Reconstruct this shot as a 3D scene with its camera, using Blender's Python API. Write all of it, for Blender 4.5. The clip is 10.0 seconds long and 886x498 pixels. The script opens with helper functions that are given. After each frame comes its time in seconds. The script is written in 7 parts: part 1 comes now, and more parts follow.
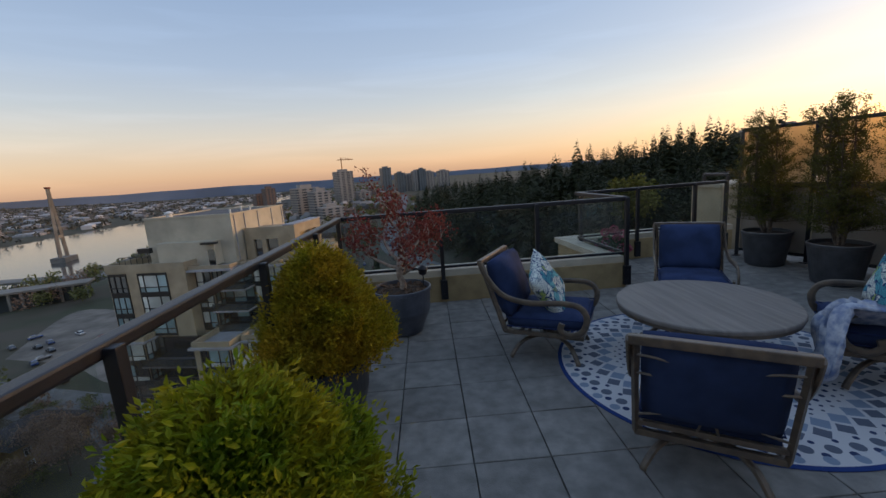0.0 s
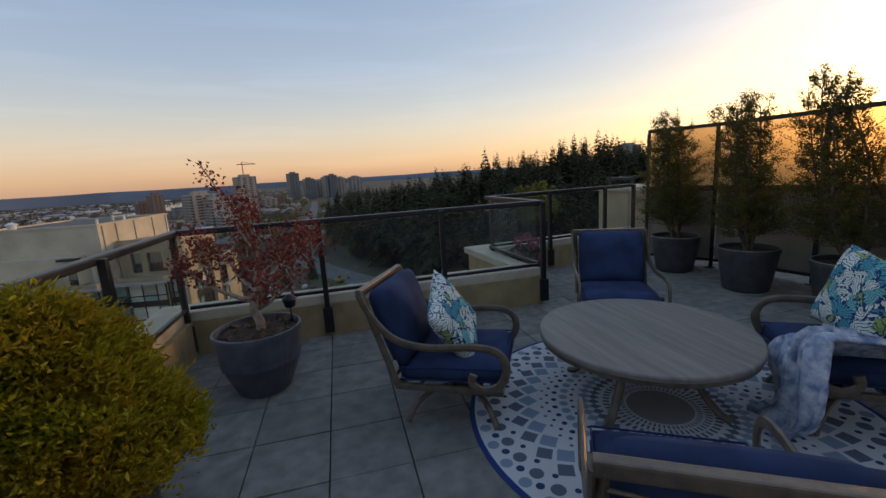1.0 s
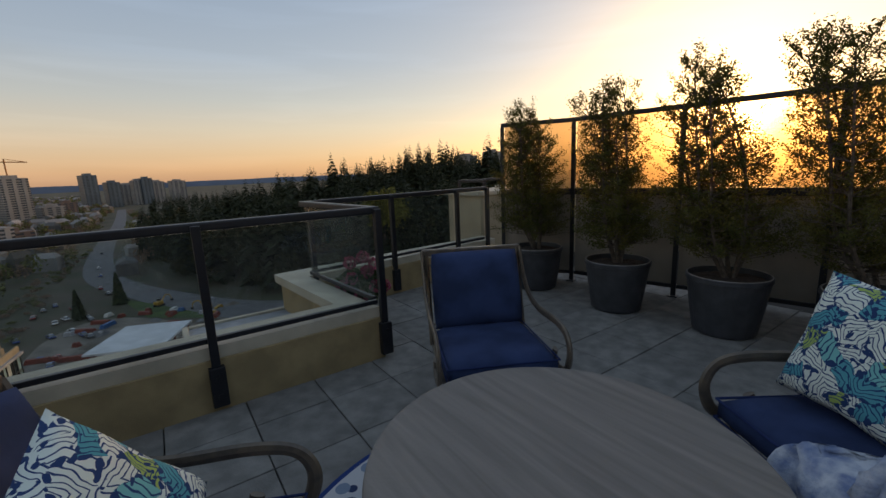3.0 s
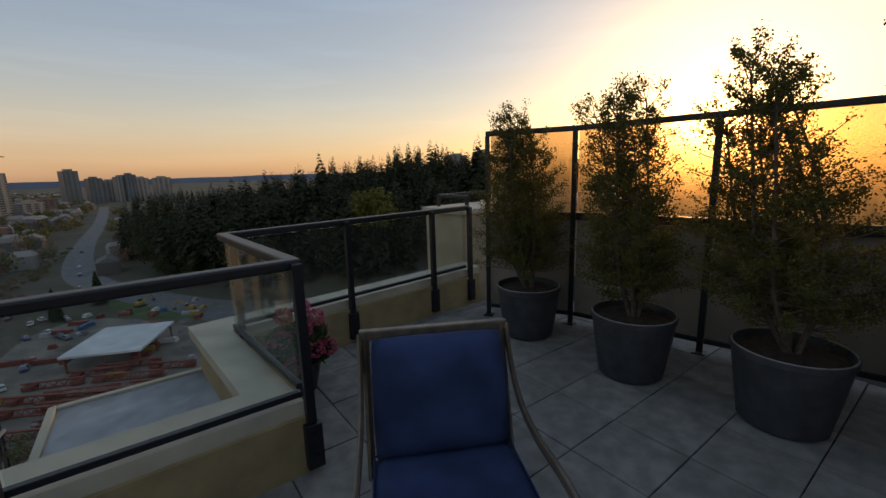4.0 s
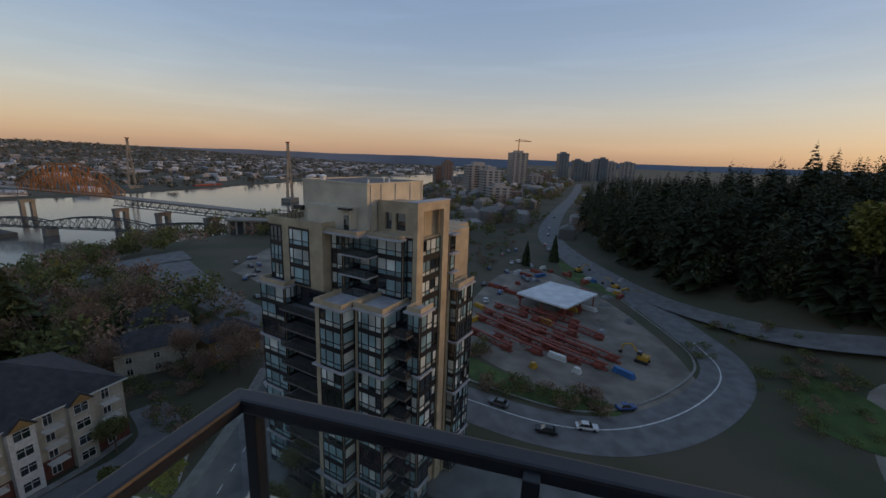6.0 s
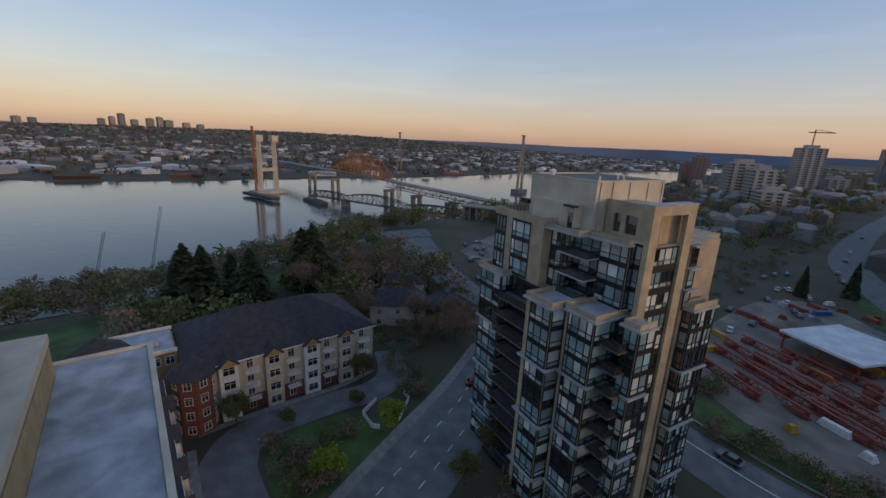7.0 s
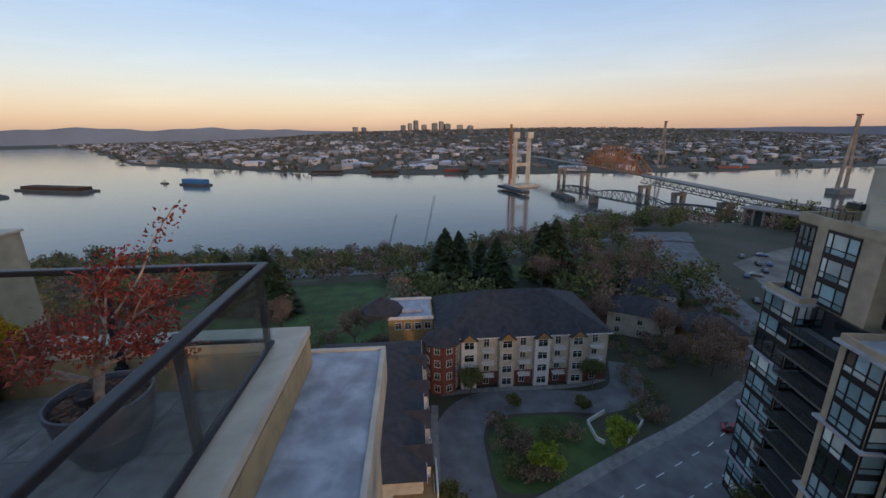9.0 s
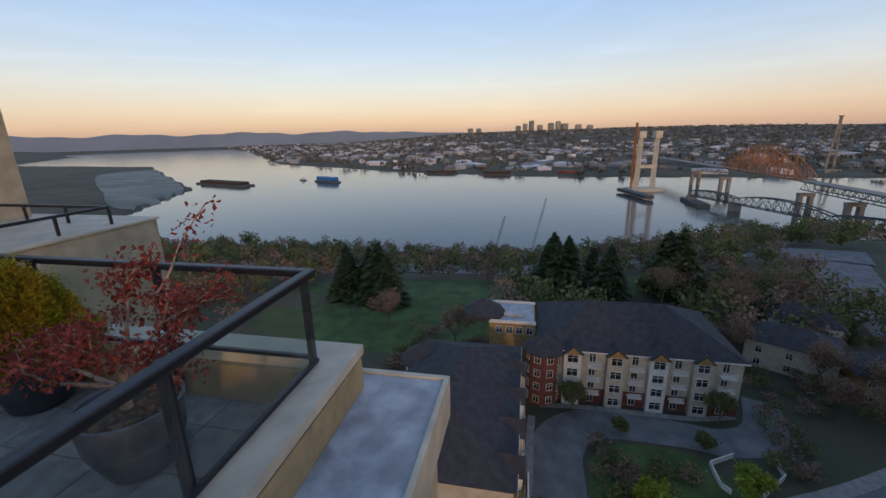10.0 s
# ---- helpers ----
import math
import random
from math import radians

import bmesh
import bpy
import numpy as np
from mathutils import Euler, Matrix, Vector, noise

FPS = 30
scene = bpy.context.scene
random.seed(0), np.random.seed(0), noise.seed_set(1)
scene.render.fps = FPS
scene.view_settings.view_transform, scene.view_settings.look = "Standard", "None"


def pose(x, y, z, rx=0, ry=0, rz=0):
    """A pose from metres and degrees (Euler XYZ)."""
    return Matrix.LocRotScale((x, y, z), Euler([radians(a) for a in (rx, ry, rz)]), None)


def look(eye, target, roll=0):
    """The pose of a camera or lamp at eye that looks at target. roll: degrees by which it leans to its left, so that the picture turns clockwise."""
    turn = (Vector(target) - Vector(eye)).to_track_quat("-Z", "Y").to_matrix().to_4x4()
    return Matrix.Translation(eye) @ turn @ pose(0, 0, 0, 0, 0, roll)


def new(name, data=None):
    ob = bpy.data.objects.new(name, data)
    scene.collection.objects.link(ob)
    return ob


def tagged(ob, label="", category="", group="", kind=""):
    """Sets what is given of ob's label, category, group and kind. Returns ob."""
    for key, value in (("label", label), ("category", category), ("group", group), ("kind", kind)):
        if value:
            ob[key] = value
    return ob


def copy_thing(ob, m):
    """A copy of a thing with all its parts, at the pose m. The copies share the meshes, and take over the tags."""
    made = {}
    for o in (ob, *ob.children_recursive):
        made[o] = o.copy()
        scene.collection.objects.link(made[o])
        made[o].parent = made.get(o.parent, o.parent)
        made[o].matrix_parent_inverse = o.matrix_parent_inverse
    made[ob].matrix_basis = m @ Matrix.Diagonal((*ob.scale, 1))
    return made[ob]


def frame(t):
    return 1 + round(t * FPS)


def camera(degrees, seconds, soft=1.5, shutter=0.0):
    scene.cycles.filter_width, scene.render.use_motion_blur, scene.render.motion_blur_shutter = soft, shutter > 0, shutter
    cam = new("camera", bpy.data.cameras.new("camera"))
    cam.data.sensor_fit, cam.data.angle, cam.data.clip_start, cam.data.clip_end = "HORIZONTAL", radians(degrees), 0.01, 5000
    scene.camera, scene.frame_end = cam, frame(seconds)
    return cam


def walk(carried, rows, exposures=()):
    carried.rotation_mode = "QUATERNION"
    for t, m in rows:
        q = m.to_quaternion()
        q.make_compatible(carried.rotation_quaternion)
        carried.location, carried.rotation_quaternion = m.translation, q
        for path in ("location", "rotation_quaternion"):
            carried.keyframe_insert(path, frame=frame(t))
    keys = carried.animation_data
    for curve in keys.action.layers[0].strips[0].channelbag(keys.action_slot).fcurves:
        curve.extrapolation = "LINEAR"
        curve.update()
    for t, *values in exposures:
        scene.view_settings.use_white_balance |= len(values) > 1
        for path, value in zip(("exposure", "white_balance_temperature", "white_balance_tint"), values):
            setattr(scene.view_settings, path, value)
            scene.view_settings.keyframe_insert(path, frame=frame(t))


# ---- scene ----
cam = camera(94.6, 10.0)
PATH = [
    (0, (-3.068, -6.234, 2.004), (-3.006, -4.269, 1.635), -4.1),
    (0.5, (-2.959, -5.545, 1.925), (-2.664, -3.598, 1.573), -3.9),
    (1, (-2.642, -5.055, 1.883), (-2.169, -3.146, 1.517), -3.6),
    (1.5, (-2.405, -4.53, 1.796), (-1.718, -2.688, 1.428), -3.6),
    (2, (-2.159, -4.075, 1.735), (-1.277, -2.319, 1.364), -3.3),
    (2.5, (-1.93, -3.736, 1.704), (-0.889, -2.069, 1.333), -3.1),
    (4, (-0.707, -2.537, 1.943), (0.456, -0.953, 1.566), -1.8),
    (4.5, (-0.182, -1.916, 2.122), (0.753, -0.189, 1.741), -1.4),
    (5, (0.361, -1.169, 2.214), (0.927, 0.713, 1.844), -0.8),
    (5.5, (0.937, -0.371, 2.355), (0.906, 1.591, 1.969), 1.2),
    (6, (1.226, 0.513, 2.456), (0.524, 2.335, 2.02), 2.1),
    (6.2, (1.235, 0.82, 2.491), (0.282, 2.518, 2.036), 2.4),
    (7.3, (0.57, 1.179, 2.675), (-1.066, 2.205, 2.155), 2.6),
    (7.5, (0.504, 1.237, 2.69), (-1.196, 2.15, 2.164), 2.6),
    (8, (0.356, 1.382, 2.748), (-1.458, 2.026, 2.203), 1.9),
    (8.5, (0.056, 1.488, 2.763), (-1.825, 1.872, 2.203), 1.1),
    (9, (-0.268, 1.581, 2.736), (-2.185, 1.714, 2.181), -0.5),
    (9.5, (-0.702, 1.683, 2.678), (-2.621, 1.58, 2.124), -1.1),
    (10, (-1.236, 1.889, 2.594), (-3.122, 1.503, 2.05), -1.2),
]
EXPOSURES = [(0.0, 0.06, 7600, 17), (1.5, -0.06, 8300, 16), (2.5, -0.13, 8700, 16), (4.5, -0.32, 8900, 16), (6.0, -0.40, 7250, 15), (8.0, -0.05, 6700, 16), (10.0, 0.05, 6700, 16)]
walk(cam, [(t, look(eye, aim, roll)) for t, eye, aim, roll in PATH], EXPOSURES)

# ---- light ----
SUN_AZ, SUN_EL = 70.0, 7.5          # degrees clockwise from +y, and above the horizon
world = bpy.data.worlds.new("dusk_sky")
scene.world = world
world.use_nodes = True
wn, wl = world.node_tree.nodes, world.node_tree.links
sky = wn.new("ShaderNodeTexSky")
sky.sky_type = "NISHITA"
sky.sun_disc = False
sky.sun_elevation, sky.sun_rotation = radians(SUN_EL), radians(SUN_AZ)
sky.altitude, sky.air_density, sky.dust_density, sky.ozone_density = 120, 1.0, 1.4, 1.0
# evening haze: peach low down, pale above it, blue higher; the sky texture adds the glow round the sun
way = wn.new("ShaderNodeTexCoord")
split = wn.new("ShaderNodeSeparateXYZ")
wl.new(way.outputs["Generated"], split.inputs[0])
lift = wn.new("ShaderNodeMapRange")
lift.inputs["From Min"].default_value, lift.inputs["From Max"].default_value = 0.0, 0.5
wl.new(split.outputs["Z"], lift.inputs["Value"])
haze = wn.new("ShaderNodeValToRGB")
stops = haze.color_ramp.elements
stops[0].position, stops[0].color = 0.0, (0.58, 0.385, 0.315, 1)
stops[1].position, stops[1].color = 1.0, (0.25, 0.42, 0.72, 1)
for where, tone in ((0.05, (0.66, 0.455, 0.36, 1)), (0.11, (0.66, 0.52, 0.45, 1)), (0.21, (0.60, 0.60, 0.62, 1)), (0.32, (0.46, 0.565, 0.71, 1)), (0.48, (0.33, 0.49, 0.76, 1)), (0.7, (0.26, 0.43, 0.73, 1))):
    stop = stops.new(where)
    stop.color = tone
wl.new(lift.outputs["Result"], haze.inputs["Fac"])
glow = wn.new("ShaderNodeVectorMath")
glow.operation = "SCALE"
glow.inputs["Scale"].default_value = 0.074
wl.new(sky.outputs["Color"], glow.inputs[0])
both = wn.new("ShaderNodeVectorMath")
both.operation = "ADD"
dim = wn.new("ShaderNodeVectorMath")
dim.operation = "SCALE"
stretch = wn.new("ShaderNodeMapping")
stretch.inputs["Scale"].default_value = (1.6, 2.6, 17.0)
stretch.inputs["Rotation"].default_value = (radians(6), radians(-5), 0)
wl.new(way.outputs["Generated"], stretch.inputs["Vector"])
cirrus = wn.new("ShaderNodeTexNoise")
cirrus.inputs["Scale"].default_value, cirrus.inputs["Detail"].default_value, cirrus.inputs["Distortion"].default_value = 1.5, 5, 0.5
wl.new(stretch.outputs[0], cirrus.inputs["Vector"])
veil = wn.new("ShaderNodeMapRange")
veil.inputs["From Min"].default_value, veil.inputs["From Max"].default_value = 0.48, 0.78
veil.inputs["To Min"].default_value, veil.inputs["To Max"].default_value = 0.76, 0.85
wl.new(cirrus.outputs["Fac"], veil.inputs["Value"])
wl.new(veil.outputs["Result"], dim.inputs["Scale"])
wl.new(haze.outputs["Color"], dim.inputs[0])
wl.new(dim.outputs[0], both.inputs[0])
wl.new(glow.outputs[0], both.inputs[1])
wl.new(both.outputs[0], wn["Background"].inputs["Color"])
wn["Background"].inputs["Strength"].default_value = 1.0
sun_data = bpy.data.lights.new("sun", "SUN")
sun_data.energy, sun_data.angle, sun_data.color = 1.1, radians(5), (1.0, 0.62, 0.32)
sun = new("sun", sun_data)
sdir = Vector((math.sin(radians(SUN_AZ)) * math.cos(radians(SUN_EL)), math.cos(radians(SUN_AZ)) * math.cos(radians(SUN_EL)), math.sin(radians(SUN_EL))))
sun.matrix_world = look(sdir * 60, (0, 0, 0))

# ---- materials ----
def mat(name, color, rough=0.7, metal=0.0, var=0.15, scale=6.0, bump=0.0, bscale=60.0, color2=None, per_object=0.0, spec=0.5, stain=0.0, sscale=0.6, island=0.0):
    """A surface with grain at two scales: var mixes color towards color2 (a darker self by default)."""
    m = bpy.data.materials.new(name)
    m.use_nodes = True
    nt = m.node_tree
    n, l = nt.nodes, nt.links
    b = n["Principled BSDF"]
    b.inputs["Roughness"].default_value = rough
    b.inputs["Metallic"].default_value = metal
    b.inputs["Specular IOR Level"].default_value = spec
    tc = n.new("ShaderNodeNewGeometry")
    c2 = color2 or tuple(c * (1 - var) * 0.85 for c in color)
    n1 = n.new("ShaderNodeTexNoise")
    n1.inputs["Scale"].default_value, n1.inputs["Detail"].default_value = scale, 6
    l.new(tc.outputs["Position"], n1.inputs["Vector"])
    ramp = n.new("ShaderNodeMapRange")
    ramp.inputs["From Min"].default_value, ramp.inputs["From Max"].default_value = 0.35, 0.65
    l.new(n1.outputs["Fac"], ramp.inputs["Value"])
    mix = n.new("ShaderNodeMix")
    mix.data_type = "RGBA"
    l.new(ramp.outputs["Result"], mix.inputs[0])
    mix.inputs[6].default_value, mix.inputs[7].default_value = (*color, 1), (*c2, 1)
    out = mix.outputs[2]
    if stain > 0:
        n2 = n.new("ShaderNodeTexNoise")
        n2.inputs["Scale"].default_value, n2.inputs["Detail"].default_value, n2.inputs["Distortion"].default_value = sscale, 4, 0.6
        l.new(tc.outputs["Position"], n2.inputs["Vector"])
        r2 = n.new("ShaderNodeMapRange")
        r2.inputs["From Min"].default_value, r2.inputs["From Max"].default_value = 0.5, 0.72
        r2.inputs["To Max"].default_value = stain
        l.new(n2.outputs["Fac"], r2.inputs["Value"])
        mx = n.new("ShaderNodeMix")
        mx.data_type = "RGBA"
        l.new(r2.outputs["Result"], mx.inputs[0])
        l.new(out, mx.inputs[6])
        mx.inputs[7].default_value = (*[c * 0.35 for c in color], 1)
        out = mx.outputs[2]
    if per_object > 0 or island > 0:
        src = n.new("ShaderNodeObjectInfo").outputs["Random"] if per_object > 0 else tc.outputs["Random Per Island"]
        k = per_object or island
        r3 = n.new("ShaderNodeMapRange")
        r3.inputs["To Min"].default_value, r3.inputs["To Max"].default_value = 1 - k, 1 + k
        l.new(src, r3.inputs["Value"])
        hs = n.new("ShaderNodeHueSaturation")
        l.new(r3.outputs["Result"], hs.inputs["Value"])
        l.new(out, hs.inputs["Color"])
        out = hs.outputs["Color"]
    l.new(out, b.inputs["Base Color"])
    if bump > 0:
        n3 = n.new("ShaderNodeTexNoise")
        n3.inputs["Scale"].default_value, n3.inputs["Detail"].default_value = bscale, 5
        l.new(tc.outputs["Position"], n3.inputs["Vector"])
        bp = n.new("ShaderNodeBump")
        bp.inputs["Strength"].default_value, bp.inputs["Distance"].default_value = bump, 0.01
        l.new(n3.outputs["Fac"], bp.inputs["Height"])
        l.new(bp.outputs["Normal"], b.inputs["Normal"])
    return m


def leaf_mat(name, color, color2, through_light=0.35, island=0.35):
    m = mat(name, color, 0.65, var=0.4, scale=3, color2=color2, island=island, spec=0.25)
    n, l = m.node_tree.nodes, m.node_tree.links
    b = n["Principled BSDF"]
    tr = n.new("ShaderNodeBsdfTranslucent")
    l.new(b.inputs["Base Color"].links[0].from_socket, tr.inputs["Color"])
    mx = n.new("ShaderNodeMixShader")
    mx.inputs[0].default_value = through_light
    l.new(b.outputs[0], mx.inputs[1])
    l.new(tr.outputs[0], mx.inputs[2])
    l.new(mx.outputs[0], n["Material Output"].inputs["Surface"])
    return m


def glass_mat(name, tint, clear=0.9, rough=0.0):
    """Thin pane: mostly clear, with Fresnel gloss."""
    m = bpy.data.materials.new(name)
    m.use_nodes = True
    n, l = m.node_tree.nodes, m.node_tree.links
    tr = n.new("ShaderNodeBsdfTransparent")
    tr.inputs["Color"].default_value = (*tint, 1)
    gl = n.new("ShaderNodeBsdfGlossy")
    gl.inputs["Roughness"].default_value = 0.03
    fc = n.new("ShaderNodeLayerWeight")
    fc.inputs["Blend"].default_value = 0.5
    pw = n.new("ShaderNodeMath")
    pw.operation = "POWER"
    pw.inputs[1].default_value = 5.0
    l.new(fc.outputs["Facing"], pw.inputs[0])
    fr = n.new("ShaderNodeMath")
    fr.operation = "MULTIPLY_ADD"
    fr.inputs[1].default_value, fr.inputs[2].default_value = 0.5, 0.03
    l.new(pw.outputs[0], fr.inputs[0])
    mx = n.new("ShaderNodeMixShader")
    l.new(fr.outputs[0], mx.inputs[0])
    l.new(tr.outputs[0], mx.inputs[1])
    l.new(gl.outputs[0], mx.inputs[2])
    out = mx.outputs[0]
    if clear < 1:
        df = n.new("ShaderNodeBsdfDiffuse")
        df.inputs["Color"].default_value = (0.3, 0.31, 0.3, 1)
        nz = n.new("ShaderNodeTexNoise")
        nz.inputs["Scale"].default_value, nz.inputs["Detail"].default_value = 2.5, 5
        rg = n.new("ShaderNodeMapRange")
        rg.inputs["To Min"].default_value, rg.inputs["To Max"].default_value = 0, 2 * (1 - clear)
        l.new(nz.outputs["Fac"], rg.inputs["Value"])
        m2 = n.new("ShaderNodeMixShader")
        l.new(rg.outputs["Result"], m2.inputs[0])
        l.new(out, m2.inputs[1])
        l.new(df.outputs[0], m2.inputs[2])
        out = m2.outputs[0]
    l.new(out, n["Material Output"].inputs["Surface"])
    return m


M = {}
M["rail"] = mat("black_painted_metal", (0.011, 0.012, 0.017), 0.42, 0.0, 0.3, 20, 0.1, 200, stain=0.2)
M["rail_glass"] = glass_mat("guard_glass", (0.93, 0.96, 0.95), 0.975)
M["paver"] = mat("concrete_paver", (0.24, 0.228, 0.208), 0.85, 0, 0.25, 7, 0.35, 90, per_object=0.12, stain=0.35, sscale=1.3)
M["joint"] = mat("joint_grit", (0.035, 0.033, 0.03), 0.95, 0, 0.3, 30)
M["curb"] = mat("tan_stucco", (0.37, 0.265, 0.135), 0.9, 0, 0.15, 5, 0.3, 120, stain=0.25, sscale=1.0)
M["cap"] = mat("cream_metal_cap", (0.52, 0.455, 0.35), 0.6, 0, 0.1, 3, 0.05, 60, stain=0.25, sscale=1.5)
M["stucco"] = mat("cream_stucco_wall", (0.44, 0.36, 0.245), 0.9, 0, 0.12, 2.5, 0.25, 110, stain=0.2, sscale=0.9)
M["membrane"] = mat("pale_roof_membrane", (0.42, 0.43, 0.455), 0.8, 0, 0.3, 3.5, 0.3, 40, stain=0.8, sscale=1.6)
M["frame"] = mat("bronze_aluminium", (0.10, 0.082, 0.068), 0.38, 0.3, 0.35, 14, 0.15, 120, color2=(0.17, 0.13, 0.095))
M["cushion"] = mat("blue_outdoor_fabric", (0.027, 0.050, 0.122), 0.95, 0, 0.3, 4, 0.25, 500, spec=0.2)
M["piping"] = mat("dark_blue_piping", (0.019, 0.037, 0.115), 0.9, spec=0.2)
M["table"] = mat("weathered_grey_wood_top", (0.22, 0.19, 0.165), 0.6, 0, 0.3, 5, 0.2, 60)
M["pot_dark"] = mat("charcoal_resin_pot", (0.05, 0.052, 0.058), 0.55, 0, 0.3, 8, 0.1, 60, stain=0.2, sscale=4)
M["pot_grey"] = mat("grey_blue_ceramic_pot", (0.09, 0.10, 0.125), 0.5, 0, 0.3, 6, 0.1, 80)
M["soil"] = mat("bark_mulch", (0.06, 0.035, 0.022), 0.95, 0, 0.5, 25, 0.8, 60)
M["bark"] = mat("grey_brown_bark", (0.14, 0.105, 0.08), 0.9, 0, 0.4, 25, 0.6, 90)
M["bark_pale"] = mat("pale_maple_bark", (0.36, 0.27, 0.21), 0.85, 0, 0.35, 20, 0.3, 90)
M["spruce"] = leaf_mat("bright_green_spruce", (0.14, 0.23, 0.012), (0.34, 0.27, 0.014))
M["spruce_gold"] = leaf_mat("golden_green_spruce", (0.27, 0.26, 0.016), (0.40, 0.25, 0.02))
M["cedar"] = leaf_mat("olive_cedar_spray", (0.085, 0.094, 0.025), (0.135, 0.115, 0.03))
M["maple"] = leaf_mat("dark_red_maple", (0.18, 0.034, 0.028), (0.27, 0.068, 0.044))
M["flower_leaf"] = leaf_mat("flower_green", (0.035, 0.06, 0.02), (0.06, 0.09, 0.03))
M["flower"] = leaf_mat("pink_petals", (0.42, 0.06, 0.12), (0.50, 0.15, 0.22))
M["chip"] = mat("bark_chip", (0.13, 0.075, 0.045), 0.95, 0, 0.4, 30, 0.4, 80, per_object=0.4)

# ---- building blocks ----
def link_mesh(name, bm, material, parent=None, label="", smooth=False):
    me = bpy.data.meshes.new(name)
    bm.to_mesh(me)
    bm.free()
    if smooth:
        me.shade_smooth()
    for m in (material if isinstance(material, (list, tuple)) else [material]):
        me.materials.append(m)
    ob = new(name, me)
    ob.parent = parent
    if label:
        ob["label"] = label
    return ob


def part(name, bm, material, parent, label="", smooth=False):
    return link_mesh(name, bm, material, parent, label, smooth)


def again(ob, m, parent=None):
    """Another part on the same mesh."""
    o = new(ob.name.split(".")[0], ob.data)
    o.parent = parent or ob.parent
    o.matrix_basis = m
    if "label" in ob:
        o["label"] = ob["label"]
    return o


def thing(name, at, label, category, group="", kind="", turn=0.0):
    e = new(name)
    e.empty_display_size = 0.2
    e.matrix_basis = pose(*at, 0, 0, turn)
    return tagged(e, label, category, group, kind)


def raw(name, verts, faces, material, parent=None, smooth=False):
    me = bpy.data.meshes.new(name)
    me.from_pydata([tuple(v) for v in verts], [], faces)
    me.materials.append(material)
    if smooth:
        me.shade_smooth()
    ob = new(name, me)
    ob.parent = parent
    return ob


def box(bm, x0, x1, y0, y1, z0, z1, bevel=0.0, m=None):
    r = bmesh.ops.create_cube(bm, size=1)["verts"]
    bmesh.ops.transform(bm, matrix=Matrix.LocRotScale(((x0 + x1) / 2, (y0 + y1) / 2, (z0 + z1) / 2), None, (abs(x1 - x0), abs(y1 - y0), abs(z1 - z0))), verts=r)
    if bevel > 0:
        es = list({e for v in r for e in v.link_edges})
        bv = bmesh.ops.bevel(bm, geom=es, offset=bevel, segments=2, affect="EDGES", profile=0.6)
        r = list({v for f in bv["faces"] for v in f.verts} | {v for v in r if v.is_valid})
    if m is not None:
        bmesh.ops.transform(bm, matrix=m, verts=[v for v in r if v.is_valid])
    return r


def boxed(*a, **k):
    bm = bmesh.new()
    box(bm, *a, **k)
    return bm


def tube(bm, pts, radii, seg=8, cap=True, flat=1.0, up=None):
    """A swept tube through pts; radii one or a list; flat squeezes its section across 'up'."""
    pts = [Vector(p) for p in pts]
    if not isinstance(radii, (list, tuple)):
        radii = [radii] * len(pts)
    rings, side = [], None
    for i, p in enumerate(pts):
        d = (pts[min(i + 1, len(pts) - 1)] - pts[max(i - 1, 0)]).normalized()
        if side is None:
            ref = Vector(up) if up else (Vector((0, 0, 1)) if abs(d.z) < 0.9 else Vector((1, 0, 0)))
            side = d.cross(ref).normalized()
        else:
            side = (side - d * side.dot(d)).normalized()
        other = d.cross(side).normalized()
        rings.append([bm.verts.new(p + side * math.cos(2 * math.pi * k / seg) * radii[i] + other * math.sin(2 * math.pi * k / seg) * radii[i] * flat) for k in range(seg)])
    for a, b in zip(rings, rings[1:]):
        for k in range(seg):
            bm.faces.new((a[k], a[(k + 1) % seg], b[(k + 1) % seg], b[k]))
    if cap:
        bm.faces.new(rings[0][::-1])
        bm.faces.new(rings[-1])


def lathe(bm, prof, seg=40, cx=0.0, cy=0.0):
    rings = [[bm.verts.new((cx + r * math.cos(2 * math.pi * k / seg), cy + r * math.sin(2 * math.pi * k / seg), z)) for k in range(seg)] for r, z in prof]
    for a, b in zip(rings, rings[1:]):
        for k in range(seg):
            bm.faces.new((a[k], a[(k + 1) % seg], b[(k + 1) % seg], b[k]))
    bm.faces.new(rings[0][::-1])
    bm.faces.new(rings[-1])


def bezier(p, n=10):
    """Points along a smooth line through p."""
    p = [Vector(q) for q in p]
    out = []
    for i in range(len(p) - 1):
        a, b, c, d = p[max(i - 1, 0)], p[i], p[i + 1], p[min(i + 2, len(p) - 1)]
        for k in range(n):
            t = k / n
            out.append(0.5 * ((2 * b) + (c - a) * t + (2 * a - 5 * b + 4 * c - d) * t * t + (3 * b - a - 3 * c + d) * t ** 3))
    out.append(p[-1])
    return out


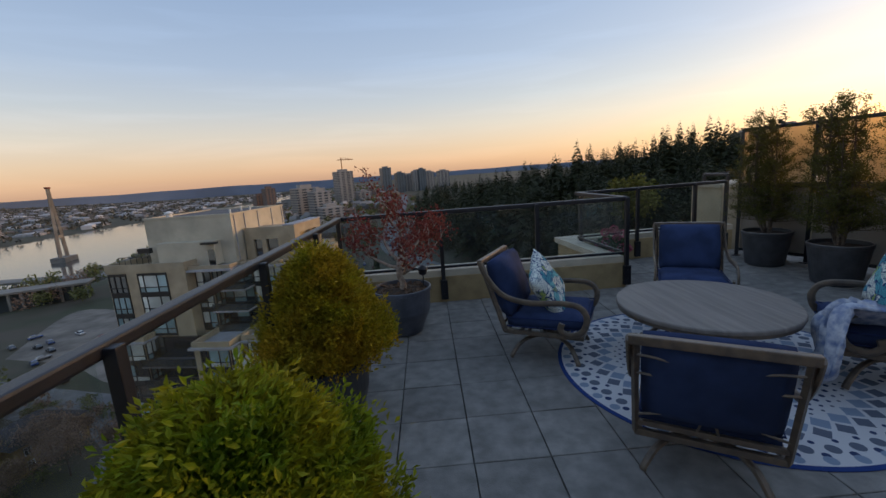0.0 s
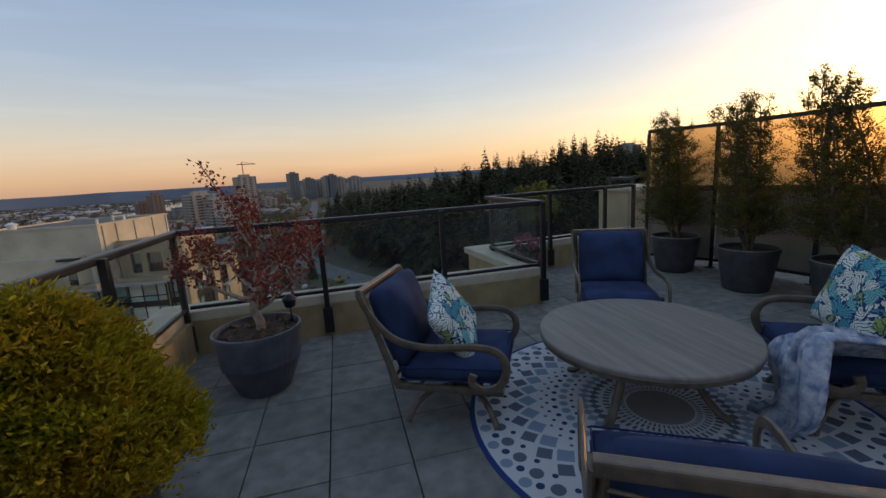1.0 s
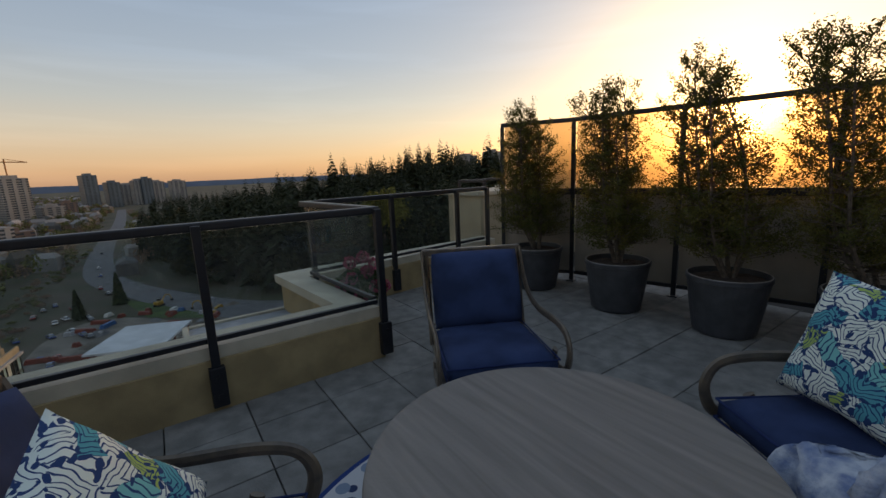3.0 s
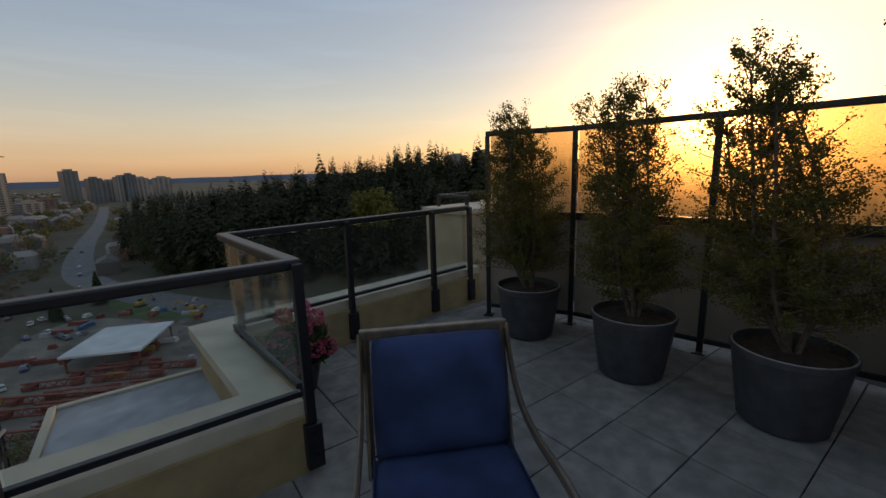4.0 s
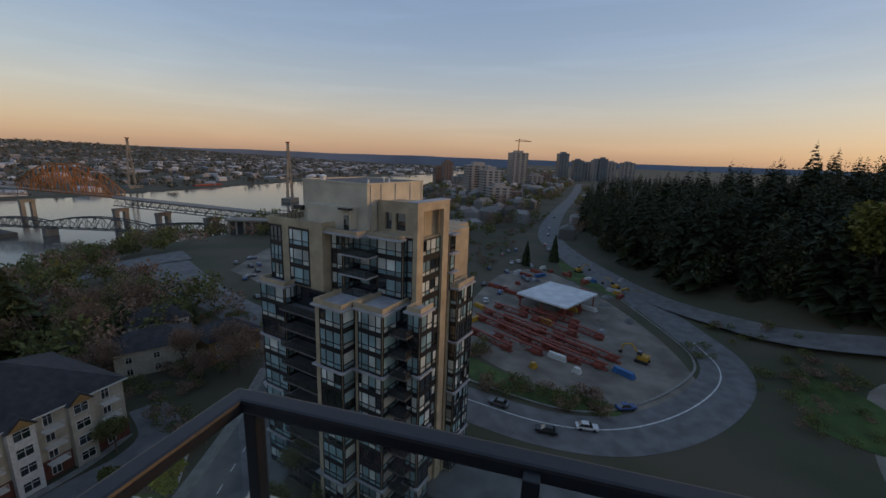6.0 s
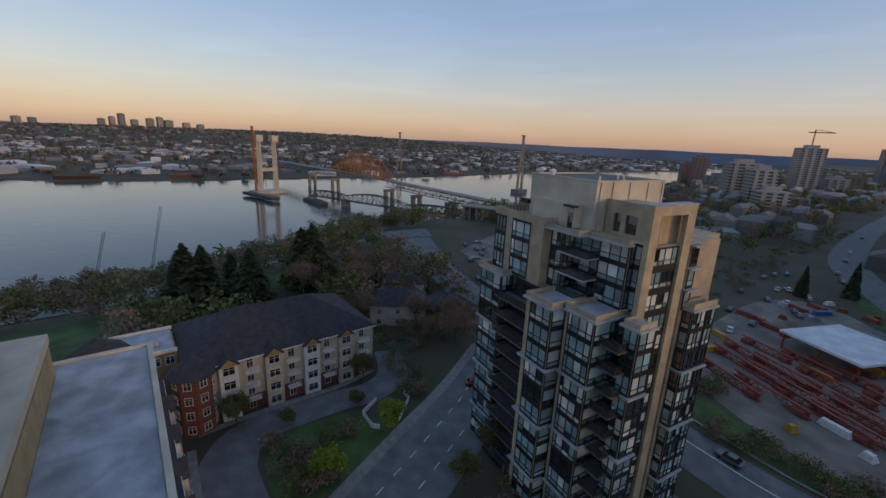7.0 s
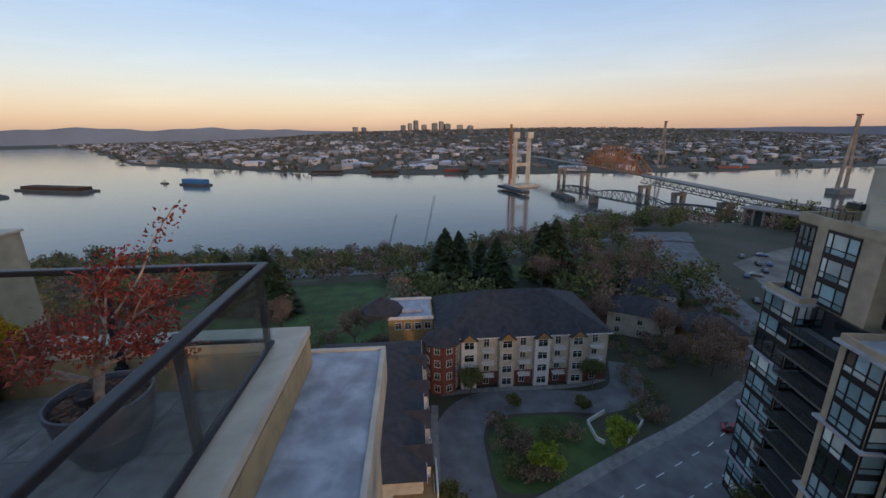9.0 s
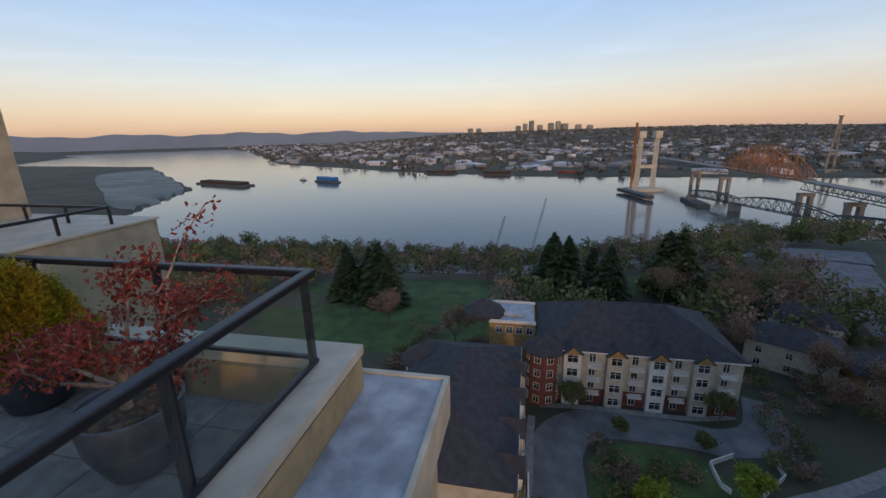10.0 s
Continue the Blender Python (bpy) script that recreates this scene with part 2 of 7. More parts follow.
def leaves(name, pos, size, material, parent, rng, aspect=0.45, lift=0.3, outward=None, fold=0.25):
    """Many small folded leaves at pos."""
    pos = np.asarray(pos, float)
    n = len(pos)
    d = rng.normal(size=(n, 3))
    if outward is not None:
        d = d * 0.7 + outward * 1.1
    d[:, 2] += lift
    d /= np.linalg.norm(d, axis=1, keepdims=True)
    s = np.cross(d, rng.normal(size=(n, 3)))
    s /= np.maximum(np.linalg.norm(s, axis=1, keepdims=True), 1e-6)
    nn = np.cross(d, s)
    L = (size * rng.uniform(0.6, 1.4, n))[:, None]
    a, b = pos, pos + d * L
    c1 = pos + d * L * 0.5 + s * L * aspect + nn * L * fold
    c2 = pos + d * L * 0.5 - s * L * aspect + nn * L * fold
    v = np.stack([a, c1, b, c2], 1).reshape(-1, 3)
    f = [(4 * i, 4 * i + 1, 4 * i + 2, 4 * i + 3) for i in range(n)]
    return raw(name, v.tolist(), f, material, parent)


def grow(bm, tips, start, d, length, radius, depth, rng, spread=0.7, up=0.25, droop=0.0):
    """Limbs that fork as they rise; tips gathers their ends."""
    pts, rad_ = [start], [radius]
    p, v = Vector(start), Vector(d).normalized()
    n = 4
    for i in range(n):
        v = (v + Vector((rng.uniform(-1, 1), rng.uniform(-1, 1), rng.uniform(-0.6, 1) + up - droop)) * 0.22).normalized()
        p = p + v * length / n
        pts.append(p.copy())
        rad_.append(radius * (1 - 0.45 * (i + 1) / n))
        if depth <= 1:
            tips.append((p.copy(), v.copy()))
    tube(bm, pts, rad_, 6 if radius > 0.008 else 4)
    if depth > 0:
        for _ in range(3 if depth > 1 else 2):
            w = (v + Vector((rng.uniform(-1, 1), rng.uniform(-1, 1), rng.uniform(-0.5, 0.8))) * spread).normalized()
            grow(bm, tips, p, w, length * rng.uniform(0.6, 0.85), rad_[-1] * 0.85, depth - 1, rng, spread, up, droop)

# ---- land and river ----
RIVER_NEAR = [(-5000, -3300), (-2500, -1900), (-1960, -1250), (-1230, -1180), (-585, -640), (-482, -430), (-420, -290), (0, -300), (170, -390), (335, -372), (700, -430), (1500, -561), (2317, -650), (5200, -1100)]
RIVER_FAR = [(-5000, -5200), (-2500, -3200), (-1652, -2274), (-828, -1279), (-298, -975), (0, -867), (565, -836), (1070, -885), (1500, -870), (2317, -850), (5200, -1500)]
WATER = -86.0


def along(table, y):
    return np.interp(y, [a for a, _ in table], [b for _, b in table])


def smooth(a, b, v):
    t = np.clip((v - a) / (b - a), 0, 1)
    return t * t * (3 - 2 * t)


def land(x, y):
    """Height of the ground."""
    x, y = np.asarray(x, float), np.asarray(y, float)
    near, far = x - along(RIVER_NEAR, y), along(RIVER_FAR, y) - x
    z = -91 + 6.5 * smooth(-12, 6, near) + 34.5 * smooth(6, 190, near)
    low = smooth(-250, -600, y) * 26
    z = z - low * smooth(6, 190, near)
    hill = 38 * np.exp(-(((x - 175) / 118) ** 2 + ((y - 270) / 140) ** 2)) + 28 * np.exp(-(((x - 300) / 160) ** 2 + ((y - 120) / 130) ** 2))
    hill = hill * smooth(40, 90, x + 0.25 * (y - 100)) 
    z = z + hill
    zf = -91 + 6.5 * smooth(-12, 6, far) + 0.004 * np.maximum(far, 0) + 82 * smooth(1000, 3300, far) * (0.92 + 0.16 * np.sin(x * 0.0016 + y * 0.0011)) * smooth(-2600, -300, y)
    zn = np.where(far > -15, zf, z)
    back = smooth(900, 3500, y) * smooth(0, 3000, x + 600) * 2 + 8 * smooth(2600, 4400, np.hypot(x, y)) * (far < 0)
    return zn + back * (far < -15)


ang = np.concatenate([np.linspace(-math.pi, math.pi, 420, endpoint=False)])
rad = np.concatenate([[0.5], np.geomspace(12, 4800, 230)])
gx = np.outer(rad, np.cos(ang))
gy = np.outer(rad, np.sin(ang))
gz = land(gx, gy)
nr, na = gx.shape
gv = np.stack([gx, gy, gz], -1).reshape(-1, 3).tolist()
gf = [(i * na + k, i * na + (k + 1) % na, (i + 1) * na + (k + 1) % na, (i + 1) * na + k) for i in range(nr - 1) for k in range(na)]
M["ground"] = mat("scrub_and_soil", (0.046, 0.052, 0.024), 0.95, 0, 0.5, 0.035, 0.4, 0.8, color2=(0.085, 0.066, 0.045), stain=0.5, sscale=0.008)
ground = tagged(raw("ground", gv, gf, M["ground"], smooth=True), "scrubby green and brown hillside falling to a river", "ground", kind="structure")


def water_mat():
    m = bpy.data.materials.new("river_water")
    m.use_nodes = True
    n, l = m.node_tree.nodes, m.node_tree.links
    b = n["Principled BSDF"]
    b.inputs["Base Color"].default_value = (0.075, 0.075, 0.07, 1)
    b.inputs["Roughness"].default_value = 0.12
    b.inputs["IOR"].default_value = 1.33
    g = n.new("ShaderNodeNewGeometry")
    w = n.new("ShaderNodeTexNoise")
    w.inputs["Scale"].default_value, w.inputs["Detail"].default_value = 0.09, 8
    l.new(g.outputs["Position"], w.inputs["Vector"])
    bp = n.new("ShaderNodeBump")
    bp.inputs["Strength"].default_value, bp.inputs["Distance"].default_value = 0.12, 1.2
    l.new(w.outputs["Fac"], bp.inputs["Height"])
    l.new(bp.outputs["Normal"], b.inputs["Normal"])
    return m


M["water"] = water_mat()
wy = np.linspace(-4900, 5000, 80)
wv, wf = [], []
for i, y in enumerate(wy):
    wv += [(along(RIVER_NEAR, y) + 25, y, WATER), (along(RIVER_FAR, y) - 25, y, WATER)]
    if i:
        wf.append((2 * i - 2, 2 * i, 2 * i + 1, 2 * i - 1))
tagged(raw("water", wv, wf, M["water"]), "wide calm grey river reflecting the evening sky", "river", kind="structure")

M["asphalt"] = mat("asphalt", (0.155, 0.152, 0.152), 0.9, 0, 0.25, 0.3, 0.2, 8, stain=0.25, sscale=0.05)
M["concrete_walk"] = mat("concrete_walk", (0.24, 0.23, 0.21), 0.9, 0, 0.2, 0.8, stain=0.2, sscale=0.1)
M["grass"] = mat("spring_grass", (0.065, 0.11, 0.026), 0.95, 0, 0.4, 0.2, 0.5, 5, stain=0.3, sscale=0.06)
M["dirt"] = mat("grey_building_site_dirt", (0.23, 0.195, 0.16), 0.95, 0, 0.35, 0.15, 0.4, 3, stain=0.6, sscale=0.06)
M["paint"] = mat("white_road_paint", (0.6, 0.6, 0.58), 0.8, 0, 0.2, 1.0)


def strip(name, pts, width, material, label, category="road", lift=0.06, kind="structure", closed=False):
    p = bezier([(x, y, 0) for x, y in pts], 10)
    v, f = [], []
    w = width if isinstance(width, (list, tuple)) else [width] * len(p)
    for i, q in enumerate(p):
        d = p[min(i + 1, len(p) - 1)] - p[max(i - 1, 0)]
        s = Vector((-d.y, d.x, 0)).normalized()
        wi = float(np.interp(i / (len(p) - 1), np.linspace(0, 1, len(w)), w))
        zz = float(land(q.x, q.y))
        for k in (-0.5, -0.17, 0.17, 0.5):
            e = q + s * wi * k
            v.append((e.x, e.y, max(zz, float(land(e.x, e.y))) + lift))
        if i:
            for k in range(3):
                f.append((4 * i - 4 + k, 4 * i - 3 + k, 4 * i + 1 + k, 4 * i + k))
    return tagged(raw(name, v, f, material), label, category, kind=kind)


def patch(name, pts, material, label, category="ground", lift=0.03):
    p = bezier([(x, y, 0) for x, y in pts] + [(*pts[0], 0)], 6)
    c = sum(p, Vector()) / len(p)
    v = [(c.x, c.y, float(land(c.x, c.y)) + lift)]
    f, m = [], len(p)
    for ring in range(1, 7):
        for q in p:
            e = c.lerp(q, ring / 6)
            v.append((e.x, e.y, float(land(e.x, e.y)) + lift))
    for k in range(m):
        f.append((0, 1 + k, 1 + (k + 1) % m))
        for ring in range(5):
            a = 1 + ring * m
            f.append((a + k, a + m + k, a + m + (k + 1) % m, a + (k + 1) % m))
    return tagged(raw(name, v, f, material), label, category, kind="structure")


LOOP = [(-75, 86), (-45, 82), (-22, 78), (-4, 76.5), (10, 80.5), (23, 92), (33, 108), (36.5, 122), (33, 138), (19, 172), (-4, 215), (-26, 270)]
strip("road", LOOP, 12, M["asphalt"], "grey asphalt ramp curving round a building site")
strip("lane_line", [(-60, 85.5), (-22, 79.2), (-4, 77.8), (9.5, 82), (21.8, 93), (31.8, 108.6), (35, 122), (31.5, 137)], 0.35, M["paint"], "worn white line along the curving ramp", "road marking", 0.16)
strip("kerb", [(-40, 90.4), (-20, 86.3), (-4, 84.2), (6, 87), (16.5, 96.5), (26, 111), (29.4, 122), (26.5, 136), (12, 170)], 0.6, M["concrete_walk"], "pale concrete kerb round the building site", "kerb", 0.2)
strip("road", [(150, 105), (70, 132), (40, 158), (12, 196), (-22, 262), (-36, 330), (-42, 460), (-44, 700), (-60, 1100)], [13, 12, 11, 12, 16, 16, 14, 14, 14], M["asphalt"], "long grey asphalt road running along dark woods", lift=0.08)
strip("road", [(-34, 4), (-38.5, 18), (-45.5, 35), (-53, 52), (-64, 72), (-81, 86.5), (-103, 94.5), (-121, 100), (-149, 109), (-200, 132)], [14, 14, 14, 14, 14, 14, 14, 14, 18, 20], M["asphalt"], "wide grey asphalt road with white lane marks", lift=0.07)
strip("road", [(-40, 70), (-20, 58), (12, 62), (45, 68), (110, 78)], 13, M["asphalt"], "grey asphalt road below the towers", lift=0.05)
strip("road", [(-205, -700), (-193, -200), (-192, -54), (-206, 26), (-212, 90), (-190, 140)], 22, M["asphalt"], "asphalt highway along the river bank", lift=0.4)
strip("road", [(-40, 9), (-54, 8.5), (-63.5, 9), (-69.5, 15), (-69.5, 29), (-68.5, 38), (-72, 45), (-82, 49)], [8, 8, 9, 8, 7, 7, 7, 6], M["asphalt"], "grey driveway curling round to the apartments", category="driveway", lift=0.09)
strip("pavement", [(-36, 17), (-40, 27), (-44, 36), (-50, 48)], 2, M["concrete_walk"], "pale concrete pavement beside the road", category="pavement", lift=0.03)
strip("pavement", [(-46, 18), (-53.5, 34), (-61.5, 52), (-72, 71)], 2.2, M["concrete_walk"], "pale concrete pavement beside the road", category="pavement", lift=0.12)
strip("pavement", [(-40, 3.6), (-60, 4.0), (-70, 4.5)], 1.4, M["concrete_walk"], "narrow concrete path beside the apartments", category="path", lift=0.1)
strip("pavement", [(-73.5, 6), (-74.3, 17), (-74, 33), (-76, 42)], 1.4, M["concrete_walk"], "curved concrete path in front of the apartments", category="path", lift=0.1)
patch("grass_patch", [(-95, -75), (-88, -30), (-112, 10), (-140, 40), (-165, 40), (-160, -20), (-140, -75)], M["grass"], "mown green park lawn among trees", "lawn")
patch("grass_patch", [(-60, 13.5), (-50, 13.5), (-48.5, 20), (-54, 34), (-62, 33), (-65, 29), (-65, 18)], M["grass"], "small green garden beside the driveway", "lawn")
patch("grass_patch", [(-10, 190), (10, 172), (4, 188), (-18, 226)], M["grass"], "green roadside lawn", "lawn", 0.1)
patch("grass_patch", [(-30, 88), (-10, 84), (8, 86), (8, 91), (-10, 92), (-34, 100)], M["grass"], "green verge beside the ramp", "lawn", 0.1)
patch("grass_patch", [(46, 100), (58, 92), (62, 108), (52, 122)], M["grass"], "green verge by the woods", "lawn", 0.12)
patch("site_ground", [(-40, 110), (-14, 94), (12, 90), (24, 98), (28, 112), (20, 140), (0, 176), (-24, 200), (-40, 180)], M["dirt"], "churned grey-brown dirt of a building site", "dirt")
patch("site_ground", [(-150, 130), (-120, 120), (-92, 104), (-84, 130), (-120, 165), (-170, 185)], M["dirt"], "parking ground and road works by the bridge ramp", "dirt", 0.05)
M["mud"] = mat("wet_tidal_mud", (0.17, 0.155, 0.115), 0.6, 0, 0.35, 0.02, 0.2, 0.4, color2=(0.055, 0.065, 0.035), stain=0.4, sscale=0.01)
patch("mud_flat", [(-466, -468), (-536, -524), (-632, -600), (-770, -752), (-900, -915), (-1040, -1080), (-820, -1000), (-640, -800), (-520, -640), (-430, -520)], M["mud"], "wet grey tidal flats at the river bend", "mud flat", 0.6)
patch("site_ground", [(50, 75), (90, 80), (120, 96), (70, 118), (56, 98)], M["dirt"], "bare grey lot beside the road", "dirt", 0.04)
for line, step in (((-38.5, 18, -45.5, 35), 3), ((-45.5, 35, -53, 52), 3), ((-53, 52, -64, 72), 3)):
    x0, y0, x1, y1 = line
    k = int(math.hypot(x1 - x0, y1 - y0) / 4.5)
    for side in (-2.4, 2.4):
        for i in range(k):
            a, b = i / k, (i + 0.42) / k
            d = Vector((x1 - x0, y1 - y0, 0)).normalized()
            s = Vector((-d.y, d.x, 0)) * side
            bm = bmesh.new()
            p, q = Vector((x0 + (x1 - x0) * a, y0 + (y1 - y0) * a, 0)) + s, Vector((x0 + (x1 - x0) * b, y0 + (y1 - y0) * b, 0)) + s
            w = Vector((-d.y, d.x, 0)) * 0.09
            zz = -49.88
            vs = [bm.verts.new((e.x, e.y, zz + float(land(e.x, e.y)) + 50)) for e in (p - w, p + w, q + w, q - w)]
            bm.faces.new(vs)
            tagged(link_mesh("lane_mark", bm, M["paint"]), "white dashed lane mark on asphalt", "road marking", "lane marks", "structure")

# ---- neighbouring tower ----
M["tower_wall"] = mat("beige_tower_concrete", (0.45, 0.365, 0.25), 0.9, 0, 0.15, 0.5, 0.2, 4, stain=0.3, sscale=0.12)
M["tower_slab"] = mat("pale_grey_slab", (0.40, 0.40, 0.42), 0.85, 0, 0.15, 0.6, stain=0.3, sscale=0.3)
M["tower_white"] = mat("pale_render_penthouse", (0.55, 0.49, 0.38), 0.85, 0, 0.08, 0.4, stain=0.2, sscale=0.2)
M["white_vent"] = mat("white_painted_metal", (0.7, 0.7, 0.68), 0.5, 0, 0.1, 1.0)
M["mullion"] = mat("black_window_frame", (0.015, 0.016, 0.018), 0.45)


def pane_mat(name, tint, refl):
    m = mat(name, tint, 0.07, 0, 0.3, 0.35, color2=tuple(c * 0.65 for c in tint), per_object=0.35, spec=refl)
    m.node_tree.nodes["Principled BSDF"].inputs["IOR"].default_value = 1.8
    return m


# teal and pale pane colours are brightened to stand in for reflected sky
M["pane"] = pane_mat("teal_tinted_window", (0.27, 0.42, 0.45), 0.9)
M["pane_light"] = pane_mat("window_with_pale_blind", (0.62, 0.67, 0.63), 0.7)
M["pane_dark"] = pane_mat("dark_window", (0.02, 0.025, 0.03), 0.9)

FH = 2.95
TOWER_TOP = -8.5
tower = thing("tower_block", (-29.7, 50.0, -50.0), "beige concrete residential tower with black framed windows and balconies", "tower block", turn=-9)
trng = random.Random(17)


def tz(z):
    return z + 50.0


def tower_box(name, x0, x1, y0, y1, z0, z1, material, label="", bevel=0.0):
    return part(name, boxed(x0, x1, y0, y1, tz(z0), tz(z1), bevel), material, tower, label)


def lattice(xs, zs, holes, y0, y1):
    """One plate over the grid lines xs, zs from y0 to y1, with the cells named in holes left open."""
    bm, vs = bmesh.new(), {}

    def vert(i, k, y):
        if (i, k, y) not in vs:
            vs[i, k, y] = bm.verts.new((xs[i], y, zs[k]))
        return vs[i, k, y]

    nx, nz = len(xs) - 1, len(zs) - 1
    solid = lambda i, k: 0 <= i < nx and 0 <= k < nz and (i, k) not in holes
    for i in range(nx):
        for k in range(nz):
            if not solid(i, k):
                continue
            bm.faces.new((vert(i, k, y0), vert(i + 1, k, y0), vert(i + 1, k + 1, y0), vert(i, k + 1, y0)))
            bm.faces.new((vert(i, k + 1, y1), vert(i + 1, k + 1, y1), vert(i + 1, k, y1), vert(i, k, y1)))
            for di, dk, p, q in ((-1, 0, (i, k), (i, k + 1)), (1, 0, (i + 1, k + 1), (i + 1, k)), (0, -1, (i + 1, k), (i, k)), (0, 1, (i, k + 1), (i + 1, k + 1))):
                if not solid(i + di, k + dk):
                    bm.faces.new((vert(*p, y0), vert(*q, y0), vert(*q, y1), vert(*p, y1)))
    return bm


def window_column(p0, p1, z0, floors, cols, rows=(0.36, 0.95, 2.62), weights=(5, 4.2, 1.3)):
    """Windows one above another along the wall from p0 to p1, p0 on the left seen from outside; cols are shares of the width."""
    a, b = Vector((*p0, 0)), Vector((*p1, 0))
    L = (b - a).length
    turn = math.degrees(math.atan2(b.y - a.y, b.x - a.x))
    t = 0.11
    if isinstance(cols, int):
        cols = [1] * cols
    edges = [0.0]
    for c in cols:
        edges.append(edges[-1] + c * L / sum(cols))
    xs, cells = [0.0], []
    for c in range(len(cols)):
        xs += [edges[c] + (t if c == 0 else t / 2), edges[c + 1] - (t if c == len(cols) - 1 else t / 2)]
        cells.append((xs[-2], xs[-1]))
    xs.append(L)
    zs, bands = [0.0], []
    for lo, hi in zip(rows, rows[1:]):
        zs += [lo if not bands else lo + t, hi]
        bands.append((zs[-2], zs[-1]))
    zs.append(FH)
    holes = {(2 * c + 1, 2 * r + 1) for c in range(len(cols)) for r in range(len(bands))}
    first, panes = None, {}
    for f in range(floors):
        m = pose(a.x, a.y, tz(z0 - (f + 1) * FH), 0, 0, turn)
        if first is None:
            first = w = part("window", lattice(xs, zs, holes, -0.12, 0.03), M["mullion"], tower)
            w.matrix_basis = m
        else:
            w = again(first, m)
        storey_mix = trng.random()
        for c, (xa, xb) in enumerate(cells):
            for r, (lo, hi) in enumerate(bands):
                kind = trng.choices(("pane", "pane_light", "pane_dark"), weights)[0] if storey_mix < 0.75 else "pane_dark" if storey_mix > 0.9 else "pane"
                if (c, r, kind) not in panes:
                    panes[c, r, kind] = part("pane", boxed(xa, xb, -0.03, -0.01, lo, hi), M[kind], w)
                else:
                    again(panes[c, r, kind], Matrix(), w)


def balcony_column(x0, x1, y0, y1, z0, floors, dark=False):
    """Slabs with a railed front (y0) and right side."""
    slab = rail = side = None
    for f in range(floors):
        z = tz(z0 - (f + 1) * FH)
        if slab is None:
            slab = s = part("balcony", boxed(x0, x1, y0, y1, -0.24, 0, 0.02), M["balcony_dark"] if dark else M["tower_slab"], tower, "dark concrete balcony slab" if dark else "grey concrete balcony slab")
            s.location.z = z
            for front in (True, False):
                L = x1 - x0 if front else y1 - y0
                n = max(2, int(L / 1.1))
                xs = [0.0]
                for i in range(n):
                    xs += [L * i / n + (0.05 if i == 0 else 0.025), L * (i + 1) / n - (0.05 if i == n - 1 else 0.025)]
                xs.append(L)
                rail = part("balcony_rail", lattice(xs, [0.0, 0.06, 0.98, 1.05], {(2 * i + 1, 1) for i in range(n)}, 0.0, 0.05), M["mullion"], s)
                rail.matrix_basis = pose(x0, y0 + 0.02, 0.0) if front else pose(x1 - 0.02, y0 + 0.08, 0.0, 0, 0, 90)
                g = part("glass_panel", boxed(0.05, L - 0.05, 0.02, 0.03, 0.06, 0.98), M["balcony_glass"], rail)
                if front:
                    front_rail, front_glass = rail, g
                else:
                    side_rail, side_glass = rail, g
        else:
            s = again(slab, pose(0, 0, z))
            for r, g in ((front_rail, front_glass), (side_rail, side_glass)):
                o = again(r, r.matrix_basis.copy(), s)
                again(g, Matrix(), o)


def ledge(x0, x1, y0, y1, z, up=0.0):
    """A pale projecting slab over a bay, with a beige parapet on it where up is given."""
    tower_box("ledge", x0 - 0.45, x1 + 0.45, y0 - 0.45, y1, z - 0.22, z + 0.06, M["tower_slab"], "pale grey projecting ledge")
    if up:
        tower_box("parapet", x0 - 0.12, x1 + 0.12, y0 - 0.12, y0 + 0.10, z + 0.061, z + up, M["tower_wall"])
        tower_box("parapet", x1 - 0.10, x1 + 0.12, y0 + 0.102, y1, z + 0.061, z + up, M["tower_wall"])
        tower_box("parapet", x0 - 0.12, x0 + 0.10, y0 + 0.102, y1, z + 0.061, z + up, M["tower_wall"])


def bay(x0, x1, y0, y1, z0, floors, front, side=0, every=3, cap=0.75, pier=0.0):
    """A projecting glazed bay: its mass, windows on the front and the right side, and ledges between groups of storeys."""
    tower_box("wall", x0, x1, y0, y1, -50, z0, M["tower_wall"])
    window_column((x0 + pier, y0 - 0.03), (x1 - 0.06, y0 - 0.03), z0, floors, front)
    if side:
        window_column((x1 + 0.03, y0 + 0.06), (x1 + 0.03, y1 - 0.05), z0, floors, side)
    ledge(x0, x1, y0, y1, z0, cap)
    for k in range(every, floors, every):
        ledge(x0, x1, y0, y1, z0 - k * FH)


# darker than tower_slab: lower balcony slabs and the penthouse roof deck
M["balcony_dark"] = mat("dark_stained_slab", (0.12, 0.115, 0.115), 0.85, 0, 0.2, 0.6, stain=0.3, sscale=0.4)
M["balcony_glass"] = glass_mat("smoked_balcony_glass", (0.55, 0.58, 0.58), 0.93)
# local plan: x to the right along the front, y away
U, V, NF = TOWER_TOP, TOWER_TOP - 3 * FH - 0.1, 11
tower_box("wall", -17.2, -5.6, -3.0, 20.0, -50, U + 0.2, M["tower_wall"])
tower_box("wall", -5.598, 1.6, 0.9, 20.0, -50, U, M["tower_wall"])
tower_box("wall", 1.602, 6.2, 0.5, 20.0, -50, U, M["tower_wall"])
tower_box("wall", 6.202, 8.4, 1.4, 16.0, -50, U - 0.02, M["tower_wall"])
tower_box("wall", -5.597, -3.3, -1.2, 0.898, -50, U - 0.04, M["tower_wall"])
# roof deck and its parapets
for a in ((-17.3, -5.5, -3.12, -2.88), (-5.74, -5.5, -2.878, 0.9), (-17.3, -17.06, -2.878, 20.0)):
    tower_box("parapet", *a, U + 0.201, -7.25, M["tower_wall"])
ledge(-5.4, 0.4, -2.4, 0.8, U, 0.55)
ledge(0.9, 6.2, -0.6, 0.6, U - 0.1, 0.5)
